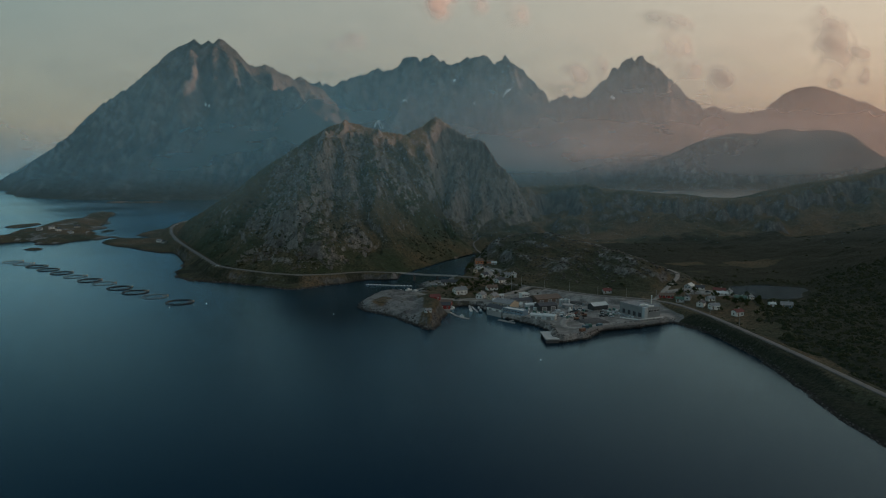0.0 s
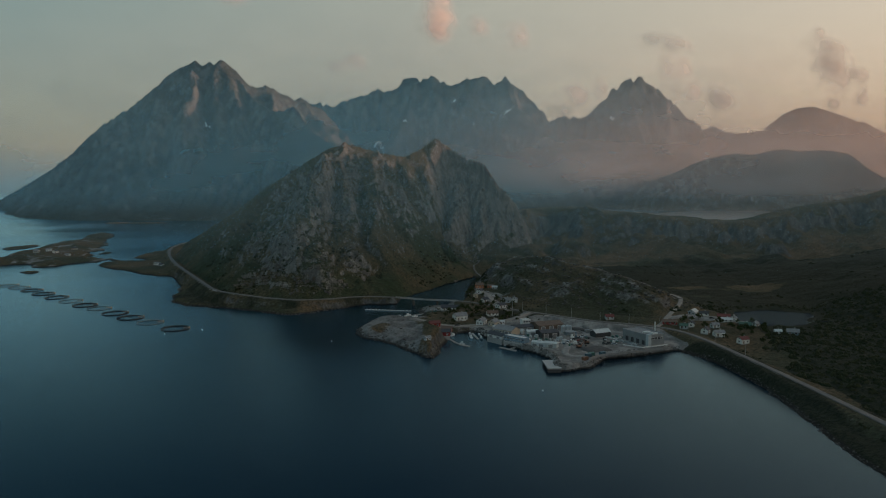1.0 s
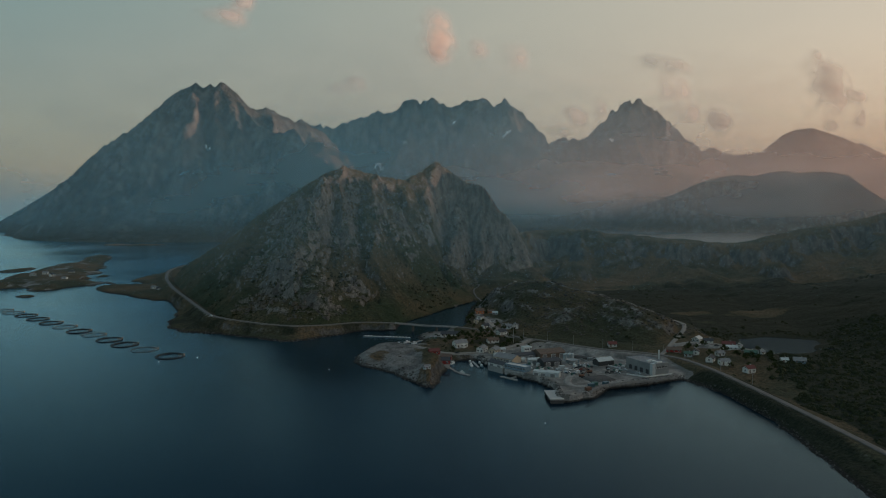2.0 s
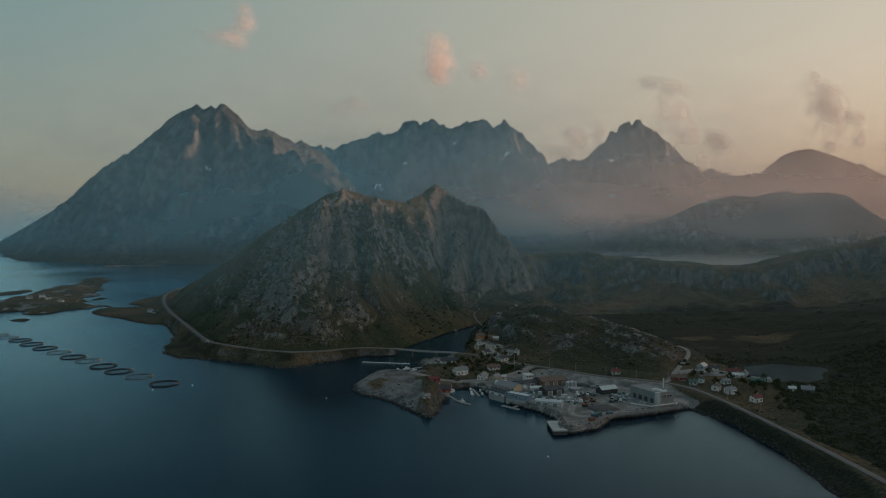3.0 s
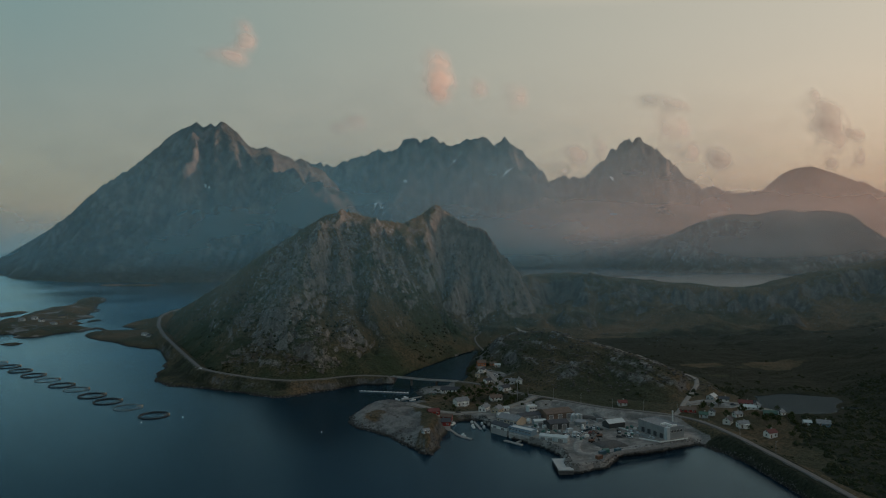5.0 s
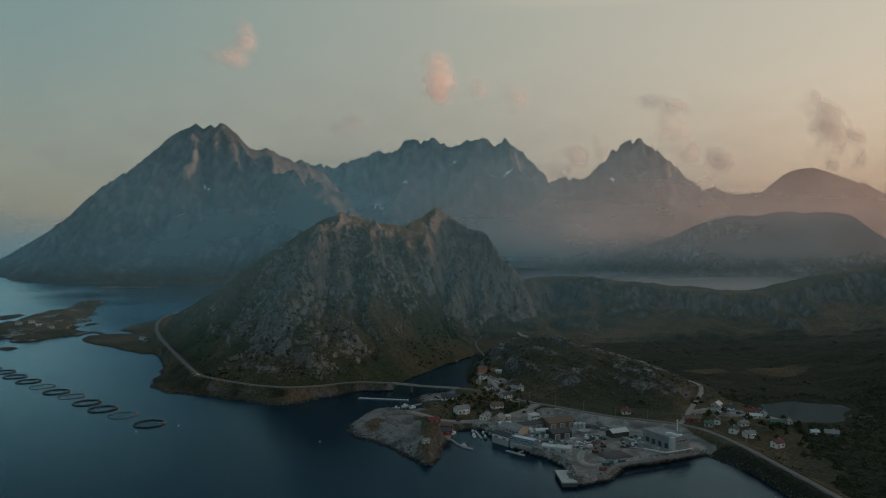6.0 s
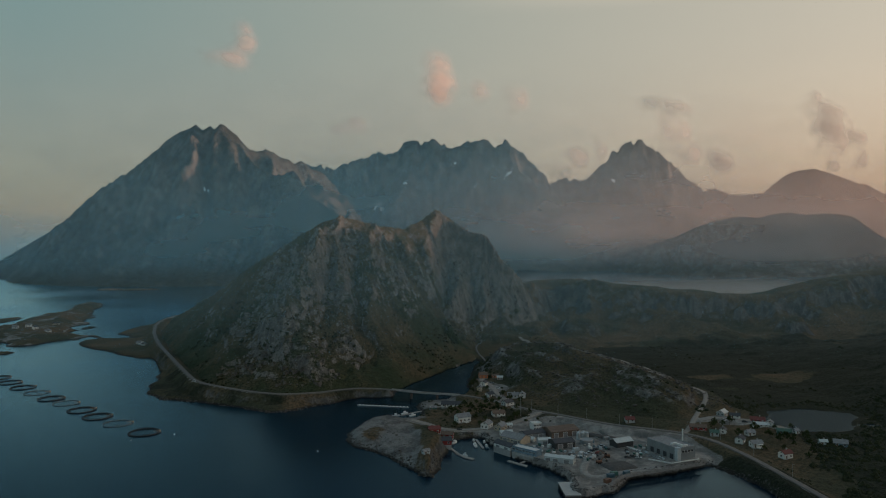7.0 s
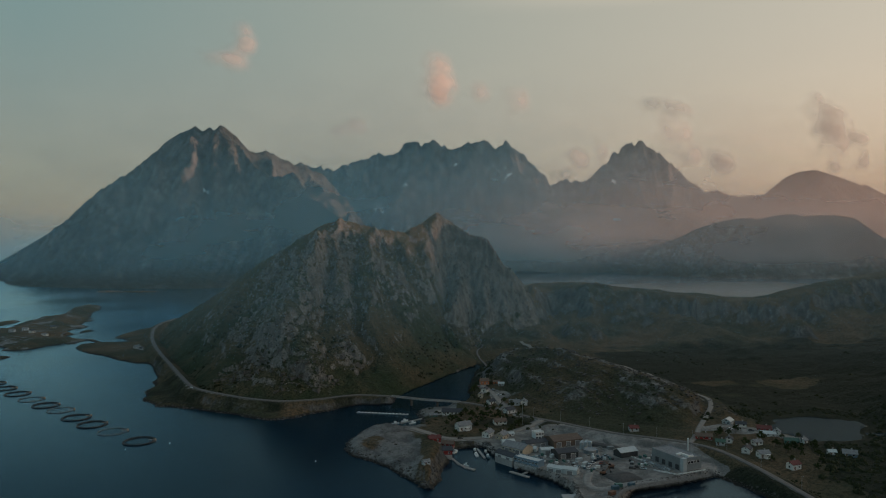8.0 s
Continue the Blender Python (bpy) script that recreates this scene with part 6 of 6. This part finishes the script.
# ---- clouds ----
def cloud_material(name, color, dense, seed):
    k = Nodes(name)
    tc = k.n("ShaderNodeTexCoord").outputs["Generated"]
    off = k.n("ShaderNodeVectorMath", operation="SUBTRACT")
    k.link(tc, off.inputs[0])
    off.inputs[1].default_value = (0.5, 0.5, 0.5)
    flat = k.n("ShaderNodeVectorMath", operation="MULTIPLY")
    k.link(off.outputs[0], flat.inputs[0])
    flat.inputs[1].default_value = (2, 0, 2)
    ln = k.n("ShaderNodeVectorMath", operation="LENGTH")
    k.link(flat.outputs[0], ln.inputs[0])
    shift = k.n("ShaderNodeVectorMath", operation="ADD")
    k.link(k.pos, shift.inputs[0])
    shift.inputs[1].default_value = (seed * 531.0, 0, seed * 277.0)
    puff = k.noise(0.0052, 3, 0.5, (1, 0, 1.2), shift.outputs[0])
    wisp = k.noise(0.022, 2, 0.5, (1, 0, 1), shift.outputs[0])
    body = k.math("SUBTRACT", k.math("ADD", k.math("MULTIPLY", puff, 2.1), k.math("MULTIPLY", wisp, 0.14)), k.math("MULTIPLY", ln.outputs["Value"], 0.8))
    a = k.math("MULTIPLY", k.ramp(body, 0.2, 1.4), k.ramp(ln.outputs["Value"], 1.0, 0.3))
    a = k.math("MULTIPLY", a, dense)
    tr = k.n("ShaderNodeBsdfTransparent")
    di = k.n("ShaderNodeBsdfDiffuse")
    tl = k.n("ShaderNodeBsdfTranslucent")
    di.inputs[0].default_value = (*color, 1)
    tl.inputs[0].default_value = (*color, 1)
    half = k.n("ShaderNodeMixShader")
    half.inputs[0].default_value = 0.4
    k.link(di.outputs[0], half.inputs[1])
    k.link(tl.outputs[0], half.inputs[2])
    mx = k.n("ShaderNodeMixShader")
    k.link(a, mx.inputs[0])
    k.link(tr.outputs[0], mx.inputs[1])
    k.link(half.outputs[0], mx.inputs[2])
    k.link(mx.outputs[0], k.out.inputs[0])
    return k.m


def cloud(px, pz, w, h, color, dense, seed, label, turn):
    """A small cumulus: a bulging veil far behind the mountains, turned more or less towards the sun."""
    n = 14
    w = w / math.cos(radians(turn))
    bm = bmesh.new()
    g = [[bm.verts.new(((2 * i / n - 1) * w / 2, -0.15 * w * max(0.0, 1 - (2 * i / n - 1) ** 2 - (2 * j / n - 1) ** 2), (2 * j / n - 1) * h / 2)) for j in range(n + 1)] for i in range(n + 1)]
    for i in range(n):
        for j in range(n):
            bm.faces.new((g[i][j], g[i + 1][j], g[i + 1][j + 1], g[i][j + 1]))
    ob = new("cloud", mesh_of(bm, "cloud", cloud_material("cloud_vapour", color, dense, seed), True))
    far = 4950 - 0.5 * w * math.sin(radians(turn))
    ob.matrix_basis = pose(px * far / 4940, far, 138 + (pz - 138) * far / 4940, 0, 0, turn)
    tagged(ob, label, "cloud", "clouds in the evening sky", "structure")


# sunlit, dimmer and shaded cloud: the difference is put into these tints
LIT, DIM, GREY = (0.95, 0.76, 0.70), (0.92, 0.76, 0.72), (0.74, 0.69, 0.66)
for i, (x, z, w, h, c, dn, lab) in enumerate((
        (-60, 1265, 390, 468, 0, .72, "bright pink sunlit evening cloud"),
        (-60, 1149, 312, 273, 0, .5, "bright pink sunlit evening cloud"),
        (-1374, 1538, 214, 331, 1, .55, "faint pink wisp of evening cloud"),
        (-1420, 1430, 260, 200, 1, .28, "faint pink wisp of evening cloud"),
        (-1500, 1383, 429, 200, 1, .38, "faint pink wisp of evening cloud"),
        (231, 1176, 234, 214, 1, .35, "faint pink wisp of evening cloud"),
        (472, 1121, 312, 292, 1, .4, "faint pink wisp of evening cloud"),
        (-598, 947, 234, 195, 1, .38, "faint pink wisp of evening cloud"),
        (-715, 916, 234, 234, 1, .25, "faint pink wisp of evening cloud"),
        (1480, 1061, 640, 190, 2, .6, "small grey evening cloud above the mountains"),
        (1524, 894, 507, 390, 1, .4, "faint pink wisp of evening cloud"),
        (1864, 692, 450, 250, 2, .75, "small grey evening cloud above the mountains"),
        (2580, 912, 700, 560, 2, .85, "small grey evening cloud above the mountains"),
        (2516, 1126, 273, 156, 2, .6, "small grey evening cloud above the mountains"),
        (2791, 854, 371, 195, 2, .75, "small grey evening cloud above the mountains"),
        (2838, 714, 234, 292, 2, .75, "small grey evening cloud above the mountains"),
        (2636, 659, 273, 136, 2, .6, "small grey evening cloud above the mountains"),
        (882, 720, 312, 234, 1, .45, "faint pink wisp of evening cloud"),
        (784, 615, 371, 175, 2, .4, "small grey evening cloud above the mountains"),
        (1057, 759, 195, 312, 1, .4, "faint pink wisp of evening cloud"),
        (1641, 758, 390, 273, 1, .4, "faint pink wisp of evening cloud"))):
    cloud(x, z, w, h, (LIT, DIM, GREY)[c], dn, i + 1.0, lab, (42, 36, 30)[c])

# ---- trees and scrub ----
def leaf_clump(bm, c, r, rng, n=9):
    """A loose ball of small leaf sprays."""
    for _ in range(n):
        d = Vector((rng.gauss(0, 1), rng.gauss(0, 1), rng.gauss(0, 0.8)))
        d = d.normalized() * r * rng.uniform(0.35, 1.0)
        p = c + d
        s = r * rng.uniform(0.28, 0.5)
        a = Vector((rng.gauss(0, 1), rng.gauss(0, 1), rng.gauss(0, 1))).normalized() * s
        b = a.cross(Vector((rng.gauss(0, 1), rng.gauss(0, 1), rng.gauss(0, 1)))).normalized() * s
        vs = [bm.verts.new(p + q) for q in (a, b, -a, -b)]
        top = bm.verts.new(p + a.cross(b).normalized() * s * 0.5)
        for i in range(4):
            bm.faces.new((vs[i], vs[(i + 1) % 4], top))


def tree(x, y, tall, seed):
    rng = random.Random(seed)
    t = thing("tree", pose(x, y, ground_at(x, y) - 0.2, 0, 0, rng.uniform(0, 360)), "small dark green birch tree with an uneven crown", "tree", "birch trees among the houses")
    bm = tube(bmesh.new(), (0, 0, 0), (0.1, 0, tall * 0.55), 0.16, 6, 0.09)
    ends = []
    for i in range(6):
        a = i * 1.05 + rng.uniform(-0.3, 0.3)
        z0 = tall * rng.uniform(0.25, 0.5)
        e = Vector((math.cos(a) * tall * 0.26, math.sin(a) * tall * 0.26, z0 + tall * rng.uniform(0.15, 0.3)))
        tube(bm, (0.05, 0, z0), e, 0.06, 4, 0.03)
        ends.append(e)
    part("trunk", bm, M_BARK, t)
    bm = bmesh.new()
    for e in ends + [Vector((0, 0, tall * 0.75)), Vector((0.2, 0.1, tall * 0.88)), Vector((-0.2, 0.2, tall * 0.6))]:
        for _ in range(2):
            leaf_clump(bm, e + Vector((rng.uniform(-0.4, 0.4), rng.uniform(-0.4, 0.4), rng.uniform(-0.3, 0.4))), tall * 0.17, rng, 8)
    part("crown", bm, M_LEAF, t)
    return t


TREES = [tree(20.6, 638, 5.5, 1), tree(25.7, 630, 4.5, 2), tree(30.6, 655, 6.0, 3), tree(41, 668, 5.0, 4)]
spots = ((53, 624), (61, 636), (28, 613), (9.5, 652), (2, 636), (26, 646), (34, 648), (38, 656), (24, 660), (18, 664), (33, 622), (57, 628), (50, 645), (70, 640), (66, 672), (14, 655), (6, 645), (36, 664), (45, 658), (22, 652), (41, 648), (30, 640), (60, 646), (12, 640), (28, 668), (48, 676), (36, 680), (52, 690), (57, 676), (30, 700), (26, 716), (66, 662), (40, 715), (30, 735), (26, 728), (29, 745),
         (199, 588), (209, 566), (224, 575), (228, 560), (239, 577), (232, 554), (245, 560), (214, 538), (235, 540), (203, 596), (229, 549), (238, 548), (250, 552), (226, 535), (243, 534), (252, 558), (240, 526), (232, 515), (206.6, 589), (214, 595), (242, 590), (250.5, 576), (238, 557), (227.5, 561.5), (35, 613.5), (50.3, 614), (58.6, 630.6), (44, 645), (8.9, 610), (42, 672))
rng = random.Random(8)
for x, y in spots:
    src = rng.choice(TREES)
    copy_thing(src, pose(x, y, ground_at(x, y) - 0.2, 0, 0, rng.uniform(0, 360)) @ Matrix.Scale(rng.uniform(0.8, 1.35), 4))


def scrub(name, count, where, seed, small, large, label, tone):
    """Low birch scrub in drifts."""
    rs = np.random.RandomState(seed)
    X, Y, keep = where(rs, count)
    Z = ground_height(X[None, :], Y[None, :])[0]
    R = small + (large - small) * rs.rand(len(X)) ** 2
    verts, faces = [], []
    base = np.array([(1, 0, 0.2), (0.31, 0.95, 0.1), (-0.81, 0.59, 0.25), (-0.81, -0.59, 0.1), (0.31, -0.95, 0.2), (0.55, 0.4, 0.85), (-0.2, 0.6, 0.75), (-0.6, -0.1, 0.9), (0.1, -0.65, 0.8), (0, 0, 1.15)])
    tris = ((0, 1, 5), (1, 6, 5), (1, 2, 6), (2, 7, 6), (2, 3, 7), (3, 8, 7), (3, 4, 8), (4, 0, 5), (4, 5, 8), (5, 6, 9), (6, 7, 9), (7, 8, 9), (8, 5, 9))
    for x, y, z, r, ok in zip(X, Y, Z, R, keep):
        if not ok or z < 1.5:
            continue
        for q in range(3):
            o = len(verts)
            rr = r * (0.55 + 0.5 * rs.rand())
            jig = base * (1 + 0.5 * (rs.rand(10, 3) - 0.5)) * np.array([rr, rr, rr * 1.05])
            cx, cy = x + (rs.rand() - 0.5) * r * 1.6, y + (rs.rand() - 0.5) * r * 1.6
            verts += (jig + np.array([cx, cy, z - 0.3])).tolist()
            faces += [tuple(o + i for i in f) for f in tris]
    me = bpy.data.meshes.new(name)
    me.from_pydata(verts, [], faces)
    me.materials.append(tone)
    tagged(new(name, me), label, "scrub", kind="stuff")


def east_side(rs, n):
    X, Y = 205 + 330 * rs.rand(n) ** 1.3, 250 + 420 * rs.rand(n)
    d = inside(X[None, :], Y[None, :], COAST)[0]
    road_gap = along(X[None, :], Y[None, :], COAST_ROAD + EAST_ROAD)[0][0]
    wood = fbm(X / 40, Y / 40, 3, 301) + step(X, 215, 275) * 0.9 + 0.8 * step(X, 214, 232) * step(Y, 480, 440) + 0.5 * step(X, 236, 266) * step(Y, 590, 540) - 0.25
    homes = step(np.hypot(X - 225, Y - 575), 48, 30)
    return X, Y, (d > 6) & (road_gap > 8) & (wood - homes > 0) & (inside(X[None, :], Y[None, :], POND)[0] < -6)


def valley(rs, n):
    X, Y = 20 + 560 * rs.rand(n), 620 + 560 * rs.rand(n)
    wood = fbm(X / 55, Y / 45, 3, 311)
    d = inside(X[None, :], Y[None, :], COAST)[0]
    gap = np.minimum(along(X[None, :], Y[None, :], COAST_ROAD)[0][0], along(X[None, :], Y[None, :], SIDE_ROAD)[0][0])
    gap = np.minimum(gap, along(X[None, :], Y[None, :], HAMLET_ROAD)[0][0])
    kn = ridge(X[None, :], Y[None, :], KNOLL, 3.4, 1.15)[0][0]
    return X, Y, (Y < 1000) & (wood > 0.12 + 0.3 * step(kn, 5, 15)) & (d > 5) & (gap > 12) & (inside(X[None, :], Y[None, :], POND)[0] < -4) & (np.hypot(X - 225, Y - 590) > 45)


def hamlet(rs, n):
    X, Y = -30 + 120 * rs.rand(n), 600 + 150 * rs.rand(n)
    d = inside(X[None, :], Y[None, :], COAST)[0]
    gap = np.min([along(X[None, :], Y[None, :], q)[0][0] for q in (COAST_ROAD, BAY_ROAD, HAMLET_ROAD)], axis=0)
    return X, Y, (fbm(X / 16, Y / 16, 2, 321) > 0.05) & (d > 4) & (gap > 6) & (inside(X[None, :], Y[None, :], APRON)[0] < -4) & (np.hypot(X - 15, Y - 624) > 12) & (np.hypot(X - 7, Y - 676) > 13)


scrub("scrub", 9000, east_side, 5, 0.7, 2.2, "dense dark green birch scrub on the eastern slope", M_SCRUB)
scrub("scrub", 4200, valley, 6, 0.7, 1.8, "dark scrub in drifts across the valley heath", M_SCRUB)
def inlet_bank(rs, n):
    Y = 765 + 170 * rs.rand(n)
    X = 26 + (Y - 765) * 0.09 + 5 + 16 * rs.rand(n)
    return X, Y, (inside(X[None, :], Y[None, :], COAST)[0] > 3) & (along(X[None, :], Y[None, :], VALLEY_TRACK)[0][0] > 3.5)


scrub("scrub", 420, inlet_bank, 9, 0.8, 2.0, "dark birch scrub on the bank of the inlet", M_SCRUB)
scrub("scrub", 700, hamlet, 7, 0.5, 1.5, "low bushes between the hamlet houses", M_SCRUB)

# ---- boulders of the banks ----
def boulders(name, line, count, spread, small, large, seed, label, top=4.0):
    rs = np.random.RandomState(seed)
    pts = [Vector((*p, 0)) for p in line]
    verts, faces = [], []
    cube = np.array([(x, y, z) for x in (-1, 1) for y in (-1, 1) for z in (-1, 1)], float)
    quads = ((0, 1, 3, 2), (4, 6, 7, 5), (0, 4, 5, 1), (2, 3, 7, 6), (0, 2, 6, 4), (1, 5, 7, 3))
    total = sum((b - a).length for a, b in zip(pts, pts[1:]))
    for a, b in zip(pts, pts[1:]):
        side = Vector(((b - a).y, -(b - a).x, 0)).normalized()
        for _ in range(max(1, int(count * (b - a).length / total))):
            p = a.lerp(b, rs.rand()) + side * (rs.rand() - 0.5) * spread
            z = ground_at(p.x, p.y)
            if z < -1.2 or z > top:
                continue
            r = small + (large - small) * rs.rand() ** 2
            t = Matrix.Rotation(rs.rand() * 6.3, 3, Vector((rs.rand() - 0.5, rs.rand() - 0.5, rs.rand())).normalized())
            o = len(verts)
            for q in cube * (1 + 0.55 * (rs.rand(8, 3) - 0.5)) * np.array([r, r * 0.8, r * 0.65]):
                v = t @ Vector(q)
                verts.append((p.x + v.x, p.y + v.y, z + v.z * 0.9))
            faces += [tuple(o + i for i in f) for f in quads]
    me = bpy.data.meshes.new(name)
    me.from_pydata(verts, [], faces)
    me.materials.append(M_STONE)
    tagged(new(name, me), label, "boulders", kind="stuff")


boulders("boulders", [(176, 526)] + HARBOUR[:12], 800, 6, 0.18, 0.5, 3, "rough grey boulders of the quay bank")
boulders("boulders", HARBOUR[11:], 260, 4, 0.3, 0.7, 4, "grey boulders round the inner harbour")
boulders("boulders", EAST_SHORE[3:] + [(172, 528)], 1000, 6, 0.2, 0.55, 5, "dark shore boulders below the road")
boulders("boulders", ROCK_POINT, 900, 9, 0.2, 0.9, 6, "broken rocks along the rocky point", 7)
boulders("boulders", HILL_COAST[:14], 700, 7, 0.3, 0.9, 7, "shore rocks below the coast road", 5)

# ---- outcrops and bushes on the slopes ----
def outcrops(name, X, Y, Z, keep, small, large, seed, label, paint, tall=0.8):
    """Broken rock standing out of the slope, too many to count."""
    rs = np.random.RandomState(seed)
    cube = np.array([(x, y, z) for x in (-1, 1) for y in (-1, 1) for z in (-1, 1)], float)
    quads = ((0, 1, 3, 2), (4, 6, 7, 5), (0, 4, 5, 1), (2, 3, 7, 6), (0, 2, 6, 4), (1, 5, 7, 3))
    verts, faces = [], []
    for x, y, z, ok in zip(X, Y, Z, keep):
        if not ok:
            continue
        r = small + (large - small) * rs.rand() ** 2.5
        a, lean = rs.rand() * 6.3, 0.5 * (rs.rand() - 0.5)
        o = len(verts)
        q = cube * (1 + 0.7 * (rs.rand(8, 3) - 0.5)) * np.array([r, r * (0.5 + 0.4 * rs.rand()), r * tall])
        q[:, 0] += q[:, 2] * lean
        cx, cy = q[:, 0] * math.cos(a) - q[:, 1] * math.sin(a), q[:, 0] * math.sin(a) + q[:, 1] * math.cos(a)
        verts += np.stack([x + cx, y + cy, z + q[:, 2] - r * 0.15], -1).tolist()
        faces += [tuple(o + i for i in f) for f in quads]
    me = bpy.data.meshes.new(name)
    me.from_pydata(verts, [], faces)
    me.materials.append(paint)
    tagged(new(name, me), label, "rocks", kind="stuff")


rs = np.random.RandomState(31)
X, Y = -430 + 560 * rs.rand(16000), 720 + 420 * rs.rand(16000)
Z = hill_height(X[None, :], Y[None, :])[0]
crags = hill_cover(X, Y)["crags"] + 0.45 * fbm(X / 18, Y / 18, 2, 341)
G = ground_height(X[None, :], Y[None, :])[0]
outcrops("outcrop", X, Y, Z, (Z > G + 1) & (Z > 12) & (Z < 150) & (crags > 0.12), 0.6, 2.8, 32, "broken rock ribs standing out of the hillside", M_HILL)
X, Y = 50 + 190 * rs.rand(5000), 640 + 240 * rs.rand(5000)
G = ground_height(X[None, :], Y[None, :])[0]
kn = ridge(X[None, :], Y[None, :], KNOLL, 3.4, 1.15)[0][0]
ribs = ridged((X * 0.45 - Y * 0.89) / 85, (X * 0.89 + Y * 0.45) / 17, 4, 31)
outcrops("outcrop", X, Y, G, (kn > 8) & (ribs > 0.05) & (np.hypot(X - 44, (Y - 738) * 0.6) > 32), 0.3, 1.5, 33, "low rock ribs on the heathy knoll", M_STONE, 0.5)
X, Y = -95 + 110 * rs.rand(260), 495 + 165 * rs.rand(260)
G = ground_height(X[None, :], Y[None, :])[0]
pt = inside(X[None, :], Y[None, :], POINT_LAND)[0]
outcrops("outcrop", X, Y, G, (pt > 4) & (G > 1.2) & (ridged(X / 14, Y / 11, 3, 343) > 0.15) & (along(X[None, :], Y[None, :], BAY_ROAD)[0][0] > 5), 0.3, 1.3, 34, "cracked ledges of the bare rock point", M_STONE, 0.5)


def scrub_on_hill(count, seed):
    rs = np.random.RandomState(seed)
    X, Y = -400 + 440 * rs.rand(count), 715 + 300 * rs.rand(count)
    Z = hill_height(X[None, :], Y[None, :])[0]
    G = ground_height(X[None, :], Y[None, :])[0]
    outcrops("scrub", X, Y, Z, (Z > G) & (Z > 5) & (Z < 70) & (fbm(X / 30, Y / 30, 3, 351) > 0.05), 0.5, 1.8, seed + 1, "dark low bushes on the lower hillside", M_SCRUB, 0.9)


scrub_on_hill(5000, 41)
